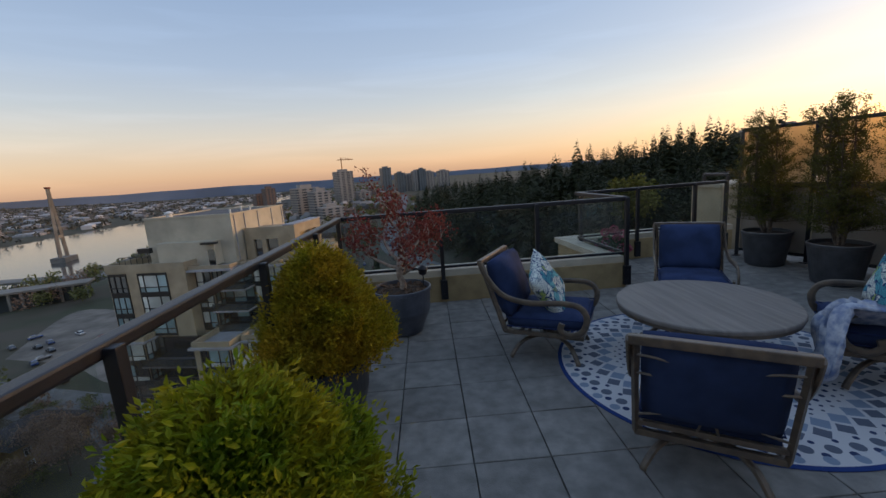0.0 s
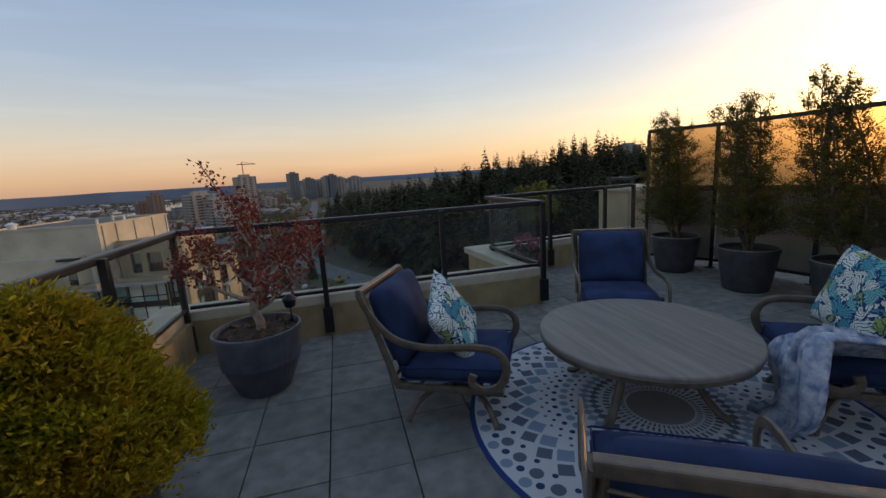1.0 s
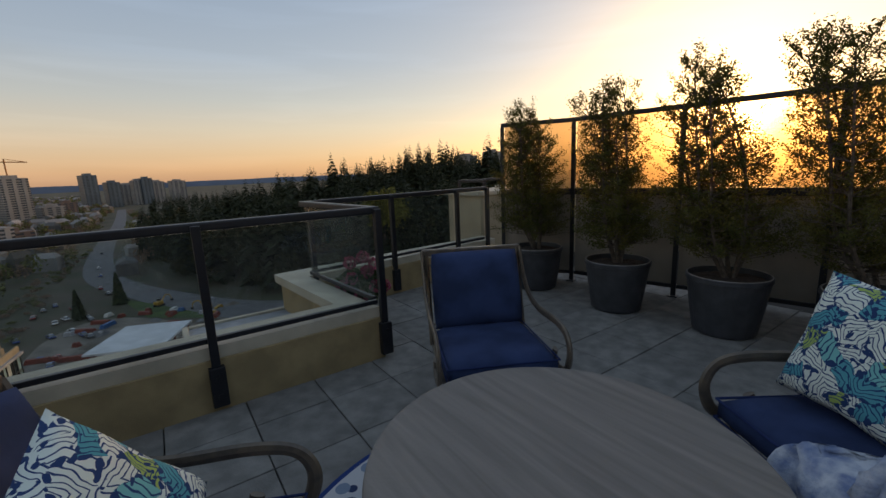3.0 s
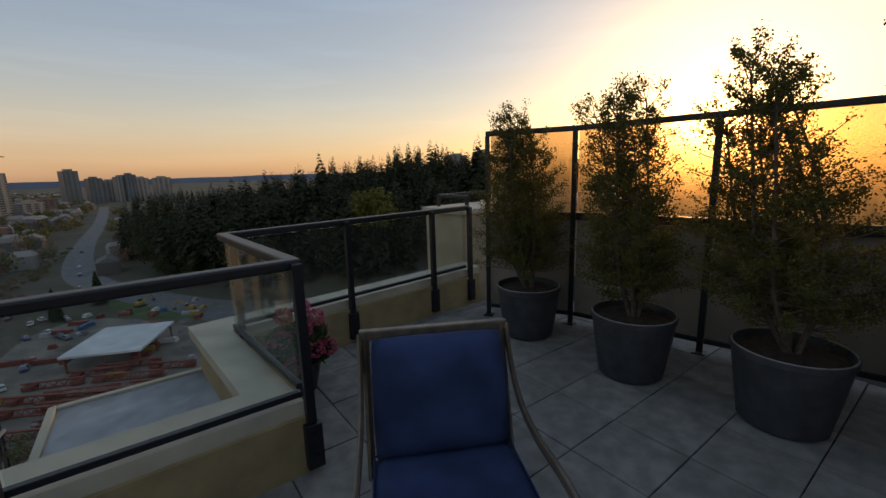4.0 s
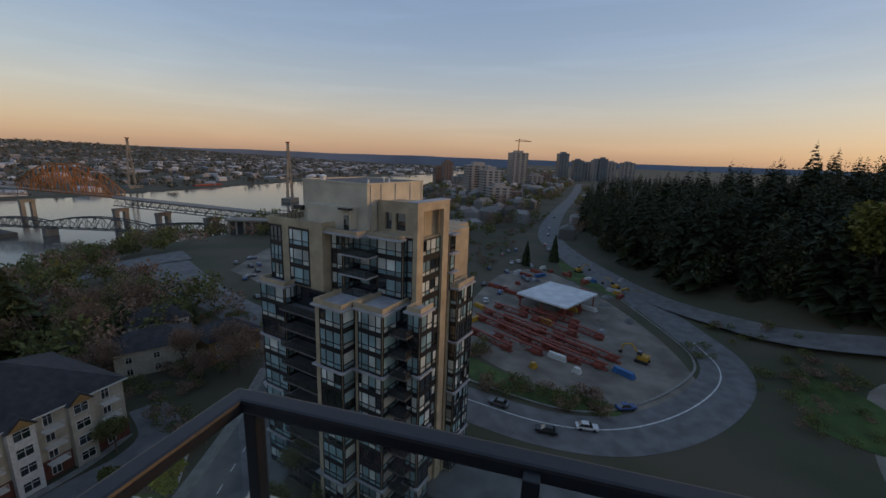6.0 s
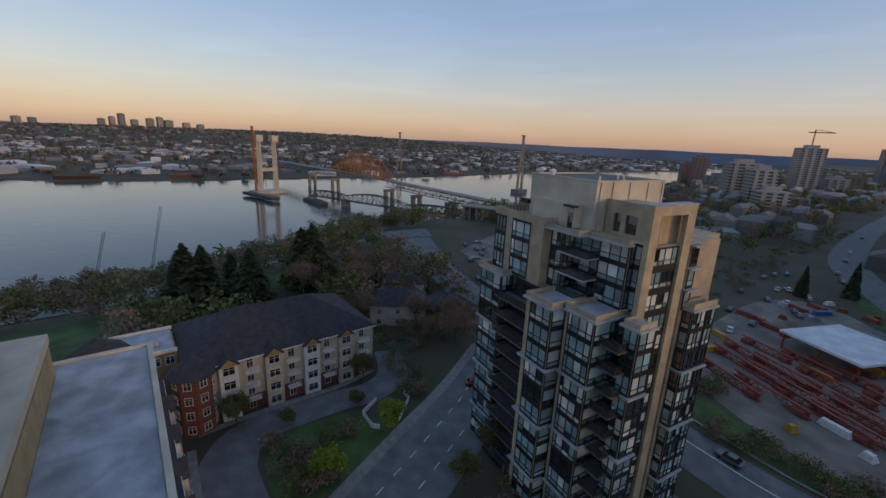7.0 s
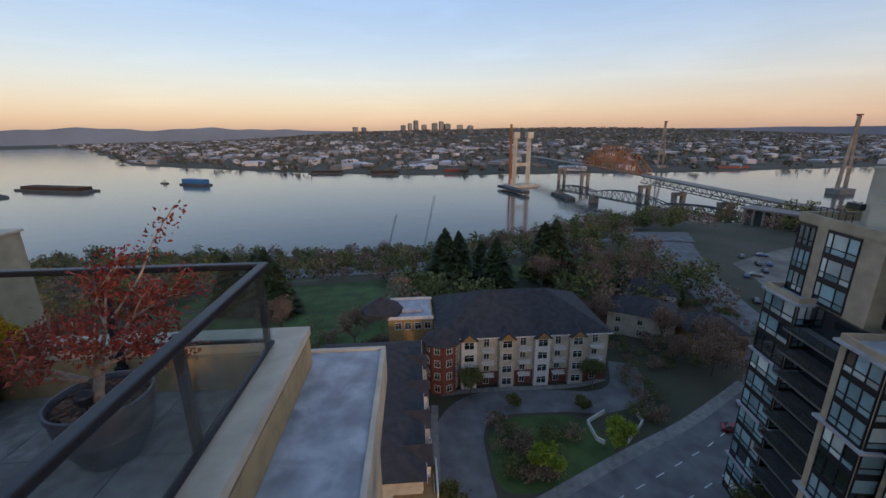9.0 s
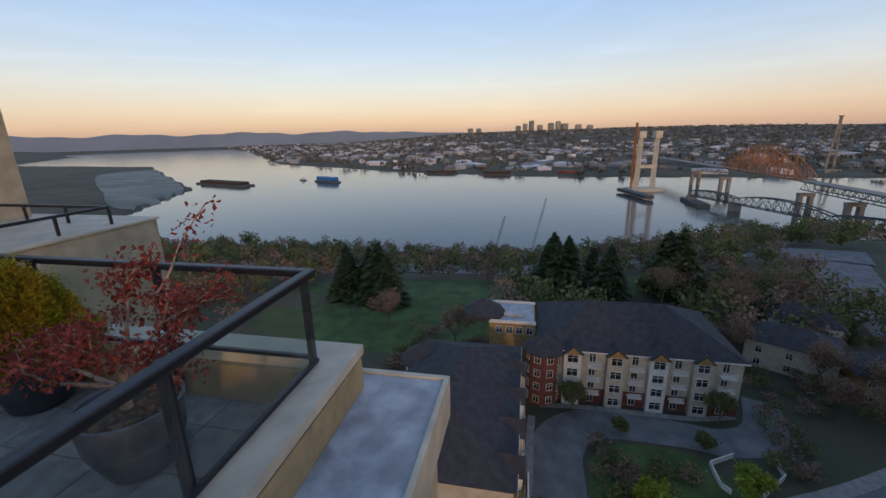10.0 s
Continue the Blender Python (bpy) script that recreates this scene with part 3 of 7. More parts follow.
# penthouse
tower_box("penthouse", -13.8, -0.6, 1.0, 15.4, U + 0.001, -1.75, M["tower_white"], "pale rendered penthouse block")
for a in ((-13.9, -0.5, 0.9, 1.15), (-13.9, -0.5, 15.25, 15.5), (-13.9, -13.65, 1.152, 15.248), (-0.75, -0.5, 1.152, 15.248)):
    tower_box("roof_edge", *a, -1.749, -1.5, M["tower_white"])
tower_box("roof_deck", -13.6, -0.8, 1.2, 15.2, -1.748, -1.68, M["balcony_dark"], "dark flat penthouse roof")
tower_box("penthouse_wing", -11.2, -2.6, -0.6, 0.998, U + 0.202, -5.0, M["tower_white"], "low pale wing of the penthouse")
tower_box("canopy", -3.9, -1.9, -1.5, -0.602, -5.3, -5.05, M["mullion"], "small dark canopy over the roof door")
tower_box("door", -3.6, -2.7, -0.66, -0.601, U + 0.21, -6.1, M["pane_dark"], "dark roof door")
tower_box("chimney_box", -16.6, -15.4, 4.0, 5.4, U + 0.2, -4.6, M["tower_slab"])
for k in range(6):
    tower_box("railing_post", -16.6 + 0.9 * k, -16.54 + 0.9 * k, -1.4, -1.34, U + 0.2, -6.6, M["mullion"])
tower_box("railing_rail", -16.6, -12.0, -1.41, -1.33, -6.6, -6.5, M["mullion"])
tower_box("roof_sign_box", -14.0, -12.2, -0.8, -0.2, -6.2, -5.5, M["mullion"], "dark cabinet at the roof edge")
bm = bmesh.new()
lathe(bm, [(0.42, tz(-1.67)), (0.42, tz(-1.2)), (0.6, tz(-1.15)), (0.6, tz(-1.0)), (0.1, tz(-0.75))], 12, -11.4, 3.0)
part("roof_vent", bm, M["white_vent"], tower, "white capped roof vent")
for x, y in ((-0.9, 1.6), (-0.9, 6.4), (-4.0, 9.0)):
    bm = bmesh.new()
    tube(bm, [(x, y, tz(-1.68)), (x, y, tz(-0.95))], 0.14, 8)
    part("vent_pipe", bm, M["white_vent"], tower)
for y in (1.6, 4.0, 7.5, 11.5, 14.8):
    tower_box("drainpipe", -0.598, -0.48, y, y + 0.12, U, -1.76, M["tower_slab"])
# roof room between the penthouse and the portal, with open bays
part("roof_wall", lattice([0.0, 1.3, 2.5, 3.2, 5.0, 8.2], [0.0, 0.4, 2.9, 4.6], {(1, 1), (3, 1)}, 0.0, 0.35), M["tower_wall"], tower, "beige roof wall with open bays").matrix_basis = pose(-0.4, 3.2, tz(U))
tower_box("roof_room", -0.39, 7.6, 3.56, 9.0, U, -4.2, M["tower_wall"])
# thin near-black sheet added behind the open bays for their dark inside
tower_box("roof_room_back", -0.38, 7.0, 3.553, 3.558, U + 0.4, -5.6, M["pane_dark"])
# portal frame down the right-hand corner
PX0, PX1 = 8.4, 9.1
tower_box("portal_pier", PX0, PX1, -0.4, 1.1, -50, -4.601, M["tower_wall"])
tower_box("portal_pier", PX0, PX1, 6.3, 7.9, -50, -4.601, M["tower_wall"])
tower_box("portal_lintel", 7.6, PX1, -0.42, 7.92, -4.6, -3.45, M["tower_wall"])
tower_box("portal_cap", 7.5, PX1 + 0.1, -0.52, 8.02, -3.449, -3.3, M["tower_slab"])
tower_box("wall", PX0 - 0.3, PX0 + 0.15, 1.102, 6.298, -50, U - 0.15, M["tower_wall"])
window_column((PX0 + 0.18, 1.15), (PX0 + 0.18, 6.25), U - 0.1, 13, (1, 0.8, 1, 0.8), (0.75, 1.25, 2.75))
# upper tier, three storeys
window_column((-17.0, -3.03), (-14.3, -3.03), U, 3, 3)
window_column((-12.6, -3.03), (-8.3, -3.03), U, 3, (0.6, 1.4, 1))
window_column((-5.56, -1.23), (-3.36, -1.23), U, 3, 2)
window_column((-3.27, -1.1), (-3.27, 0.85), U, 3, 2)
window_column((-3.2, 0.87), (1.4, 0.87), U, 3, (1, 1.4, 1), weights=(3, 3, 4))
balcony_column(-3.2, 1.9, -2.2, 0.8, U, 3)
window_column((1.75, 0.47), (6.1, 0.47), U, 3, (1, 1, 0.7))
window_column((6.23, 0.55), (6.23, 1.36), U, 3, 1)
window_column((6.3, 1.37), (8.3, 1.37), U, 3, (1, 1.2))
# set-forward lower bays
bay(-17.3, -11.8, -5.0, -3.002, V, NF, (0.7, 1, 1), 2)
# recess darkness is put into the wall colour: near-black beside the beige walls
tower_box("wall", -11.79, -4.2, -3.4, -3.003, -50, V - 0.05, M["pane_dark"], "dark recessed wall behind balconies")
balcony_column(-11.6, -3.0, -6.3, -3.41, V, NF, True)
bay(-2.9, 2.0, -7.2, -1.25, V, NF, (0.8, 1, 1), (1, 1, 0.6), pier=0.9)
tower_box("wall", -4.19, -2.91, -4.6, -1.2, -50, V, M["tower_wall"])
bay(2.5, 7.2, -5.2, 0.48, V, NF, (0.5, 1, 1, 0.8), (1, 1), pier=0.6)
# same near-black wall colour in the second balcony recess
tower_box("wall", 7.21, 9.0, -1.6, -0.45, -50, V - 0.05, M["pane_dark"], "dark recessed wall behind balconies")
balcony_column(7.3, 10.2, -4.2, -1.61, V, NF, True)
bay(9.12, 11.1, -2.3, 0.7, V, NF, (1, 1), (1, 1))
tower_box("wall", 9.11, 10.4, 9.2, 14.5, -50, V + 0.4, M["tower_wall"])
window_column((9.15, 9.17), (10.35, 9.17), V + 0.3, NF, 1)
window_column((10.43, 9.25), (10.43, 12.2), V + 0.3, NF, (1, 0.7, 1))
window_column((10.43, 12.5), (10.43, 14.4), V + 0.3, NF, (1, 1))
ledge(9.15, 10.4, 9.2, 14.5, V + 0.35, 0.8)
for k in (3, 6, 9):
    ledge(9.15, 10.4, 9.2, 14.5, V + 0.3 - k * FH)
tower_box("wall", 8.402, 9.1, 8.4, 9.19, -50, U - 0.2, M["tower_wall"])
window_column((9.13, 8.5), (9.13, 9.9), U, 3, 1)
for k in range(3):
    tower_box("ledge", 8.3, 9.9, 8.0, 10.2, U - 0.3 - k * FH, U - 0.05 - k * FH, M["tower_slab"], "pale grey projecting ledge")
window_column((-17.23, 12.0), (-17.23, 6.0), U, 14, 3)

# ---- low apartment house with dark hipped roofs ----
M["shingle"] = mat("dark_asphalt_shingle", (0.045, 0.043, 0.047), 0.95, 0, 0.3, 0.8, 0.5, 6, stain=0.2, sscale=0.2)
M["siding"] = mat("cream_siding", (0.45, 0.41, 0.33), 0.85, 0, 0.1, 0.8)
M["brickred"] = mat("red_brown_brick", (0.17, 0.062, 0.045), 0.9, 0, 0.3, 2.5)
M["ochre"] = mat("ochre_siding", (0.33, 0.20, 0.075), 0.85, 0, 0.15, 1.2)
M["white"] = mat("white_trim", (0.62, 0.61, 0.58), 0.7, 0, 0.06, 2)
GZ = -50.0
apt = thing("apartment_house", (-76.0, 6.0, GZ), "four-storey apartment house with dark hipped roof and cream gabled bays", "apartment house", turn=90)


def hip(bm, x0, x1, y0, y1, z, h, over=0.6):
    x0, x1, y0, y1 = x0 - over, x1 + over, y0 - over, y1 + over
    k = min(x1 - x0, y1 - y0) / 2
    lo = [bm.verts.new(p) for p in ((x0, y0, z), (x1, y0, z), (x1, y1, z), (x0, y1, z))]
    if x1 - x0 > y1 - y0:
        a, b = bm.verts.new((x0 + k, (y0 + y1) / 2, z + h)), bm.verts.new((x1 - k, (y0 + y1) / 2, z + h))
        fs = ((lo[0], lo[1], b, a), (lo[1], lo[2], b), (lo[2], lo[3], a, b), (lo[3], lo[0], a))
    else:
        a, b = bm.verts.new(((x0 + x1) / 2, y0 + k, z + h)), bm.verts.new(((x0 + x1) / 2, y1 - k, z + h))
        fs = ((lo[0], lo[1], a), (lo[1], lo[2], b, a), (lo[2], lo[3], b), (lo[3], lo[0], a, b))
    for f in fs:
        bm.faces.new(f)
    bm.faces.new(lo[::-1])


def small_window(parent, at, turn, w=1.1, h=1.4, cache={}):
    key = (w, h)
    if key not in cache:
        bm = bmesh.new()
        for a in ((-w / 2 - 0.1, w / 2 + 0.1, -0.08, 0.0, -0.1, 0.0), (-w / 2 - 0.1, w / 2 + 0.1, -0.08, 0.0, h, h + 0.1), (-w / 2 - 0.1, -w / 2, -0.08, 0.0, 0, h), (w / 2, w / 2 + 0.1, -0.08, 0.0, 0, h), (-0.04, 0.04, -0.06, 0.0, 0, h), (-w / 2, w / 2, -0.06, 0.0, h * 0.66, h * 0.66 + 0.06)):
            box(bm, *a)
        o = part("window", bm, M["white"], parent, "white framed window")
        o.matrix_basis = pose(*at, 0, 0, turn)
        p = part("pane", boxed(-w / 2, w / 2, -0.03, -0.005, 0, h), M["pane_dark"], o)
        cache[key] = (o, p)
    else:
        o = again(cache[key][0], pose(*at, 0, 0, turn), parent)
        again(cache[key][1], Matrix(), o)


def house_wing(parent, L, D, storeys=4, bays=(), hip_h=5.0, step=2.9):
    """A wing along local x with its front at y 0 facing -y."""
    H = storeys * step
    part("wall", boxed(0, L, 0, D, 0, H), M["siding"], parent)
    part("brick_base", boxed(-0.06, L + 0.06, -0.06, 0.5, 0, step * 1.15), M["brickred"], parent)
    bm = bmesh.new()
    hip(bm, 0, L, 0, D, H, hip_h)
    part("roof", bm, M["shingle"], parent)
    part("fascia", boxed(-0.65, L + 0.65, -0.66, -0.60, H - 0.28, H + 0.02), M["white"], parent)
    for i, x in enumerate(bays):
        w = 3.2
        part("bay", boxed(x - w / 2, x + w / 2, -1.1, -0.062, 0, H - 0.3), M["siding"] if i % 2 else M["white"], parent, "projecting bay with a gable")
        bm = bmesh.new()
        v = [bm.verts.new(p) for p in ((x - w / 2 - 0.35, -1.5, H - 0.35), (x + w / 2 + 0.35, -1.5, H - 0.35), (x, -1.5, H + 1.5), (x - w / 2 - 0.35, 3.0, H - 0.35), (x + w / 2 + 0.35, 3.0, H - 0.35), (x, 3.0, H + 1.5))]
        for f in ((0, 1, 2), (3, 5, 4), (0, 2, 5, 3), (1, 4, 5, 2), (0, 3, 4, 1)):
            bm.faces.new([v[k] for k in f])
        part("gable", bm, M["shingle"], parent)
        bm = bmesh.new()
        v = [bm.verts.new(p) for p in ((x - w / 2 + 0.1, -1.53, H - 0.30), (x + w / 2 - 0.1, -1.53, H - 0.30), (x, -1.53, H + 1.1))]
        bm.faces.new(v)
        part("gable_face", bm, M["ochre"], parent)
        for f in range(storeys):
            small_window(parent, (x, -1.1, f * step + 0.75), 0, 1.9, 1.5)
    gaps = [(a + 1.6, b - 1.6) for a, b in zip((-1.6,) + tuple(bays), tuple(bays) + (L + 1.6,))]
    for a, b in gaps:
        if b - a < 2.4:
            continue
        m_ = (a + b) / 2
        for f in range(storeys):
            small_window(parent, (m_ - 0.2, -0.002 if f else -0.062, f * step + 0.55), 0, 1.1, 1.9)
            if f:
                bal = part("balcony", boxed(m_ - 1.25, m_ + 1.25, -1.5, -0.07, f * step - 0.15, f * step), M["white"], parent, "white railed balcony")
                bm = bmesh.new()
                for z in (0.05, 0.95):
                    box(bm, m_ - 1.25, m_ + 1.25, -1.5, -1.44, f * step + z, f * step + z + 0.08)
                for k in range(13):
                    x = m_ - 1.25 + 2.44 * k / 12
                    box(bm, x, x + 0.05, -1.49, -1.45, f * step + 0.1, f * step + 0.95)
                part("balcony_rail", bm, M["white"], bal)


house_wing(apt, 36.0, 22.0, 4, (6.0, 14.0, 21.5, 29.0), 6.0)
# stair tower with octagonal roof at the inner corner
bm = bmesh.new()
lathe(bm, [(3.4, 0.0), (3.4, 11.2)], 8, 0.5, 0.5)
part("corner_turret", bm, M["brickred"], apt)
bm = bmesh.new()
lathe(bm, [(4.2, 11.2), (4.2, 11.4), (0.05, 14.2)], 8, 0.5, 0.5)
part("turret_roof", bm, M["shingle"], apt)
for f in range(4):
    for a in (-112.5, -67.5, -157.5, -22.5):
        small_window(apt, (0.5 + 3.18 * math.cos(radians(a)), 0.5 + 3.18 * math.sin(radians(a)), f * 2.9 + 0.7), a + 90, 1.1, 1.4)
part("flat_roof", boxed(-11.0, -1.0, 8, 19, 0, 12.4), M["ochre"], apt, "ochre block with flat roof")
part("flat_roof_deck", boxed(-10.7, -1.3, 8.3, 18.7, 12.402, 12.5), M["tower_slab"], apt)
for a in ((-11.1, -0.9, 7.9, 8.15), (-11.1, -0.9, 18.85, 19.1), (-11.1, -10.85, 8.15, 18.85)):
    part("roof_kerb", boxed(*a, 12.3, 13.0), M["white"], apt)
for k in range(4):
    small_window(apt, (-8.8 + 2.2 * k, 7.998, 10.0), 0, 1.3, 1.5)
bm = bmesh.new()
lathe(bm, [(4.6, 12.5), (4.8, 12.6), (4.8, 13.6), (0.05, 16.4)], 8, -12.5, 12)
part("octagon_roof", bm, M["shingle"], apt)
part("roof_plant", boxed(-8.0, -3.5, 11, 13, 12.5, 13.3, 0.2), M["tower_slab"], apt, "pale rooftop duct")

apt2 = thing("apartment_house", (-41.0, 1.6, GZ), "long wing of the apartments with dark roof and stepped balconies", "apartment house", turn=180)
house_wing(apt2, 34.0, 19.0, 4, (4.0, 11.0, 18.5, 26.5), 4.6)
bm = bmesh.new()
lathe(bm, [(4.4, 11.4), (4.6, 11.5), (4.6, 11.9), (0.05, 15.0)], 8, 27.5, 17.5)
part("octagon_roof", bm, M["shingle"], apt2)
bm = bmesh.new()
lathe(bm, [(3.8, 0.0), (3.8, 11.38)], 8, 27.5, 17.5)
part("corner_turret", bm, M["siding"], apt2)
part("roof_terrace", boxed(-0.8, 4.6, -1.9, 3.6, 8.6, 9.2), M["ochre"], apt2, "ochre stepped terrace")
part("terrace_rail", boxed(-0.9, 4.7, -2.0, -1.8, 9.2, 10.1), M["white"], apt2)

# ---- houses, site gear ----
def cottage(at, turn, w, d, h, wallm, label):
    c = thing("house", (*at, float(land(*at))), label, "house", turn=turn)
    part("wall", boxed(-w / 2, w / 2, -d / 2, d / 2, -2, h), wallm, c)
    bm = bmesh.new()
    hip(bm, -w / 2, w / 2, -d / 2, d / 2, h, 3.2)
    part("roof", bm, M["shingle"], c)
    for k in range(3):
        for f in range(int(h // 2.9)):
            small_window(c, (-w / 2 + w * (k + 0.5) / 3, -d / 2 - 0.002, 0.8 + 2.9 * f), 0)
    return c


cottage((-98, 62), 60, 16, 11, 6.4, M["siding"], "cream house under bare trees with dark roof")
cottage((-88, 74), 75, 13, 10, 6.0, M["ochre"], "small ochre house with dark roof among trees")
cottage((-112, 72), 65, 14, 10, 6.2, M["white"], "pale house with dark hipped roof among trees")

M["tent"] = mat("white_membrane_roof", (0.62, 0.64, 0.66), 0.7, 0, 0.08, 0.3)
M["steelred"] = mat("red_oxide_steel", (0.26, 0.055, 0.035), 0.7, 0, 0.3, 0.8)
M["yellow"] = mat("yellow_machine_paint", (0.45, 0.25, 0.03), 0.5, 0, 0.15, 2)
M["bluepaint"] = mat("blue_paint", (0.03, 0.14, 0.34), 0.55, 0, 0.2, 0.5)
tent = thing("site_shed", (-10.5, 150, GZ), "white flat-roofed shed on a building site", "shed", turn=-24)
bm = bmesh.new()
box(bm, -10, 10, -11.5, 11.5, 4.6, 5.3, 0.1)
part("roof", bm, M["tent"], tent)
for x in (-9, 0, 9):
    for y in (-10.5, 0, 10.5):
        part("post", boxed(x - 0.2, x + 0.2, y - 0.2, y + 0.2, 0, 4.599), M["steelred"], tent)
srng = random.Random(2)
DEBRIS = ("grey heap of rubble on the site", "rubble heap")
for k in range(16):
    x, y = srng.uniform(-34, 20), srng.uniform(98, 190)
    bm = bmesh.new()
    R_ = srng.uniform(1.2, 4.2)
    lathe(bm, [(R_, 0), (R_ * 0.85, R_ * 0.12), (R_ * 0.5, R_ * 0.3), (R_ * 0.12, R_ * 0.42)], 18)
    for v in bm.verts:
        v.co += Vector((noise.noise(v.co * 1.7 + Vector((k, 0, 0))), noise.noise(v.co * 1.7 + Vector((0, k, 0))), 0)) * 0.5
    h_ = link_mesh("rubble_heap", bm, M["asphalt"] if k % 3 else M["dirt"])
    h_.matrix_basis = pose(x, y, GZ + 0.04, 0, 0, srng.uniform(0, 360)) @ Matrix.Diagonal((1, srng.uniform(0.5, 1), 1, 1))
    tagged(h_, *DEBRIS, "rubble heaps")
for k in range(46):
    x, y = srng.uniform(-38, 14), srng.uniform(100, 205)
    mk, nm, lb = srng.choice((("steelred", "steel_stack", "stack of red steel beams on the dirt"), ("tower_slab", "pallet_stack", "grey pallet stack on the dirt"), ("white", "site_cabin", "white site cabin on the dirt"), ("steelred", "steel_stack", "stack of red steel beams on the dirt"), ("yellow", "timber_stack", "yellow timber stack on the dirt"), ("bluepaint", "tarpaulin_stack", "stack under a blue tarpaulin")))
    L_ = srng.uniform(1.5, 7)
    o_ = thing(nm, (x, y, GZ + 0.06), lb, nm.replace("_", " "), "site materials", turn=-28 + srng.choice((0, 90)) + srng.uniform(-10, 10))
    for q in range(4):
        part("layer", boxed(-L_ / 2 + 0.1 * q, L_ / 2 - 0.15 * q, -0.9 + 0.1 * q, 0.9 - 0.1 * q, 0.35 * q, 0.35 * q + 0.32), M[mk], o_)
for k in range(15):
    L = srng.uniform(10, 24)
    x, y = -24 + (k % 4) * 8 + srng.uniform(-2, 2), 110 + (k // 4) * 9 + srng.uniform(-2, 2)
    g = thing("steel_girder", (x, y, GZ + 0.05), "red oxide steel truss girder lying on the site", "girder", "steel girders", turn=-28 + srng.uniform(-6, 6))
    part("lower_chord", boxed(-L / 2, L / 2, -0.5, 0.5, 0, 0.3), M["steelred"], g)
    part("upper_chord", boxed(-L / 2, L / 2, -0.35, 0.35, 1.7, 2.0), M["steelred"], g)
    bm = bmesh.new()
    n = int(L / 2)
    for i in range(n):
        x0, x1 = -L / 2 + i * L / n, -L / 2 + (i + 1) * L / n
        tube(bm, [(x0, 0, 0.29), ((x0 + x1) / 2, 0, 1.71), (x1, 0, 0.29)], 0.13, 4)
    part("web", bm, M["steelred"], g)
    for s in (-1, 1):
        part("bogie", boxed(s * L * 0.38 - 1.2, s * L * 0.38 + 1.2, -1.2, 1.2, 0.301, 1.3, 0.1), M["steelred"], g)


def excavator(at, turn, label="yellow tracked excavator on the dirt"):
    e = thing("excavator", (*at, float(land(*at)) + 0.05), label, "excavator", "excavators", turn=turn)
    for y in (-1.1, 1.1):
        part("track", boxed(-1.8, 1.8, y - 0.3, y + 0.3, 0, 0.8, 0.25), M["mullion"], e)
    part("body", boxed(-1.6, 1.2, -1.2, 1.2, 0.85, 2.1, 0.15), M["yellow"], e)
    part("cab", boxed(0.1, 1.3, 0.2, 1.2, 2.1, 3.2, 0.1), M["pane_dark"], e)
    bm = bmesh.new()
    tube(bm, [(1.0, -0.3, 1.8), (3.2, -0.3, 4.2), (5.2, -0.3, 3.6)], [0.3, 0.28, 0.22], 4)
    part("boom", bm, M["yellow"], e)
    bm = bmesh.new()
    tube(bm, [(5.2, -0.3, 3.6), (5.9, -0.3, 1.6)], [0.2, 0.16], 4)
    part("stick", bm, M["yellow"], e)
    part("bucket", boxed(5.4, 6.4, -0.8, 0.2, 0.7, 1.6, 0.2), M["mullion"], e)


excavator((16, 116), 160)
excavator((10, 184), 150, "dark yellow tracked excavator beside the ramp")
excavator((-6, 205), 40, "orange-yellow tracked excavator by the road")

CAR_COLOURS = {"white": (0.6, 0.6, 0.6), "grey": (0.12, 0.125, 0.13), "black": (0.02, 0.02, 0.022), "red": (0.28, 0.03, 0.03), "blue": (0.03, 0.07, 0.2)}
cars = {}


def car(kind, at, turn):
    x, y = at
    z = float(land(x, y)) + 0.13
    label = f"{kind} parked car on grey asphalt"
    if kind in cars:
        return copy_thing(cars[kind], pose(x, y, z, 0, 0, turn))
    c = thing("car", (x, y, z), label, "car", "cars", turn=turn)
    paint = mat(f"{kind}_car_paint", CAR_COLOURS[kind], 0.25, 0, 0.1, 2)
    bm = boxed(-2.2, 2.2, -0.9, 0.9, 0.30, 0.88, 0.16)
    part("body", bm, paint, c)
    bm = bmesh.new()
    lo = [bm.verts.new(p) for p in ((-1.7, -0.82, 0.86), (1.1, -0.82, 0.86), (1.1, 0.82, 0.86), (-1.7, 0.82, 0.86))]
    hi = [bm.verts.new(p) for p in ((-1.15, -0.66, 1.42), (0.35, -0.66, 1.42), (0.35, 0.66, 1.42), (-1.15, 0.66, 1.42))]
    for k in range(4):
        bm.faces.new((lo[k], lo[(k + 1) % 4], hi[(k + 1) % 4], hi[k]))
    bm.faces.new(hi)
    part("cabin", bm, M["pane_dark"], c)
    part("roof", boxed(-1.12, 0.32, -0.64, 0.64, 1.421, 1.46, 0.01), paint, c)
    wheel = None
    for wx in (-1.35, 1.35):
        for wy in (-0.82, 0.82):
            if wheel is None:
                bm = bmesh.new()
                tube(bm, [(0, -0.1, 0), (0, 0.1, 0)], 0.32, 14)
                wheel = part("wheel", bm, M["mullion"], c)
                wheel.location = (wx, wy, 0.32)
            else:
                again(wheel, pose(wx, wy, 0.32))
    cars[kind] = c
    return c


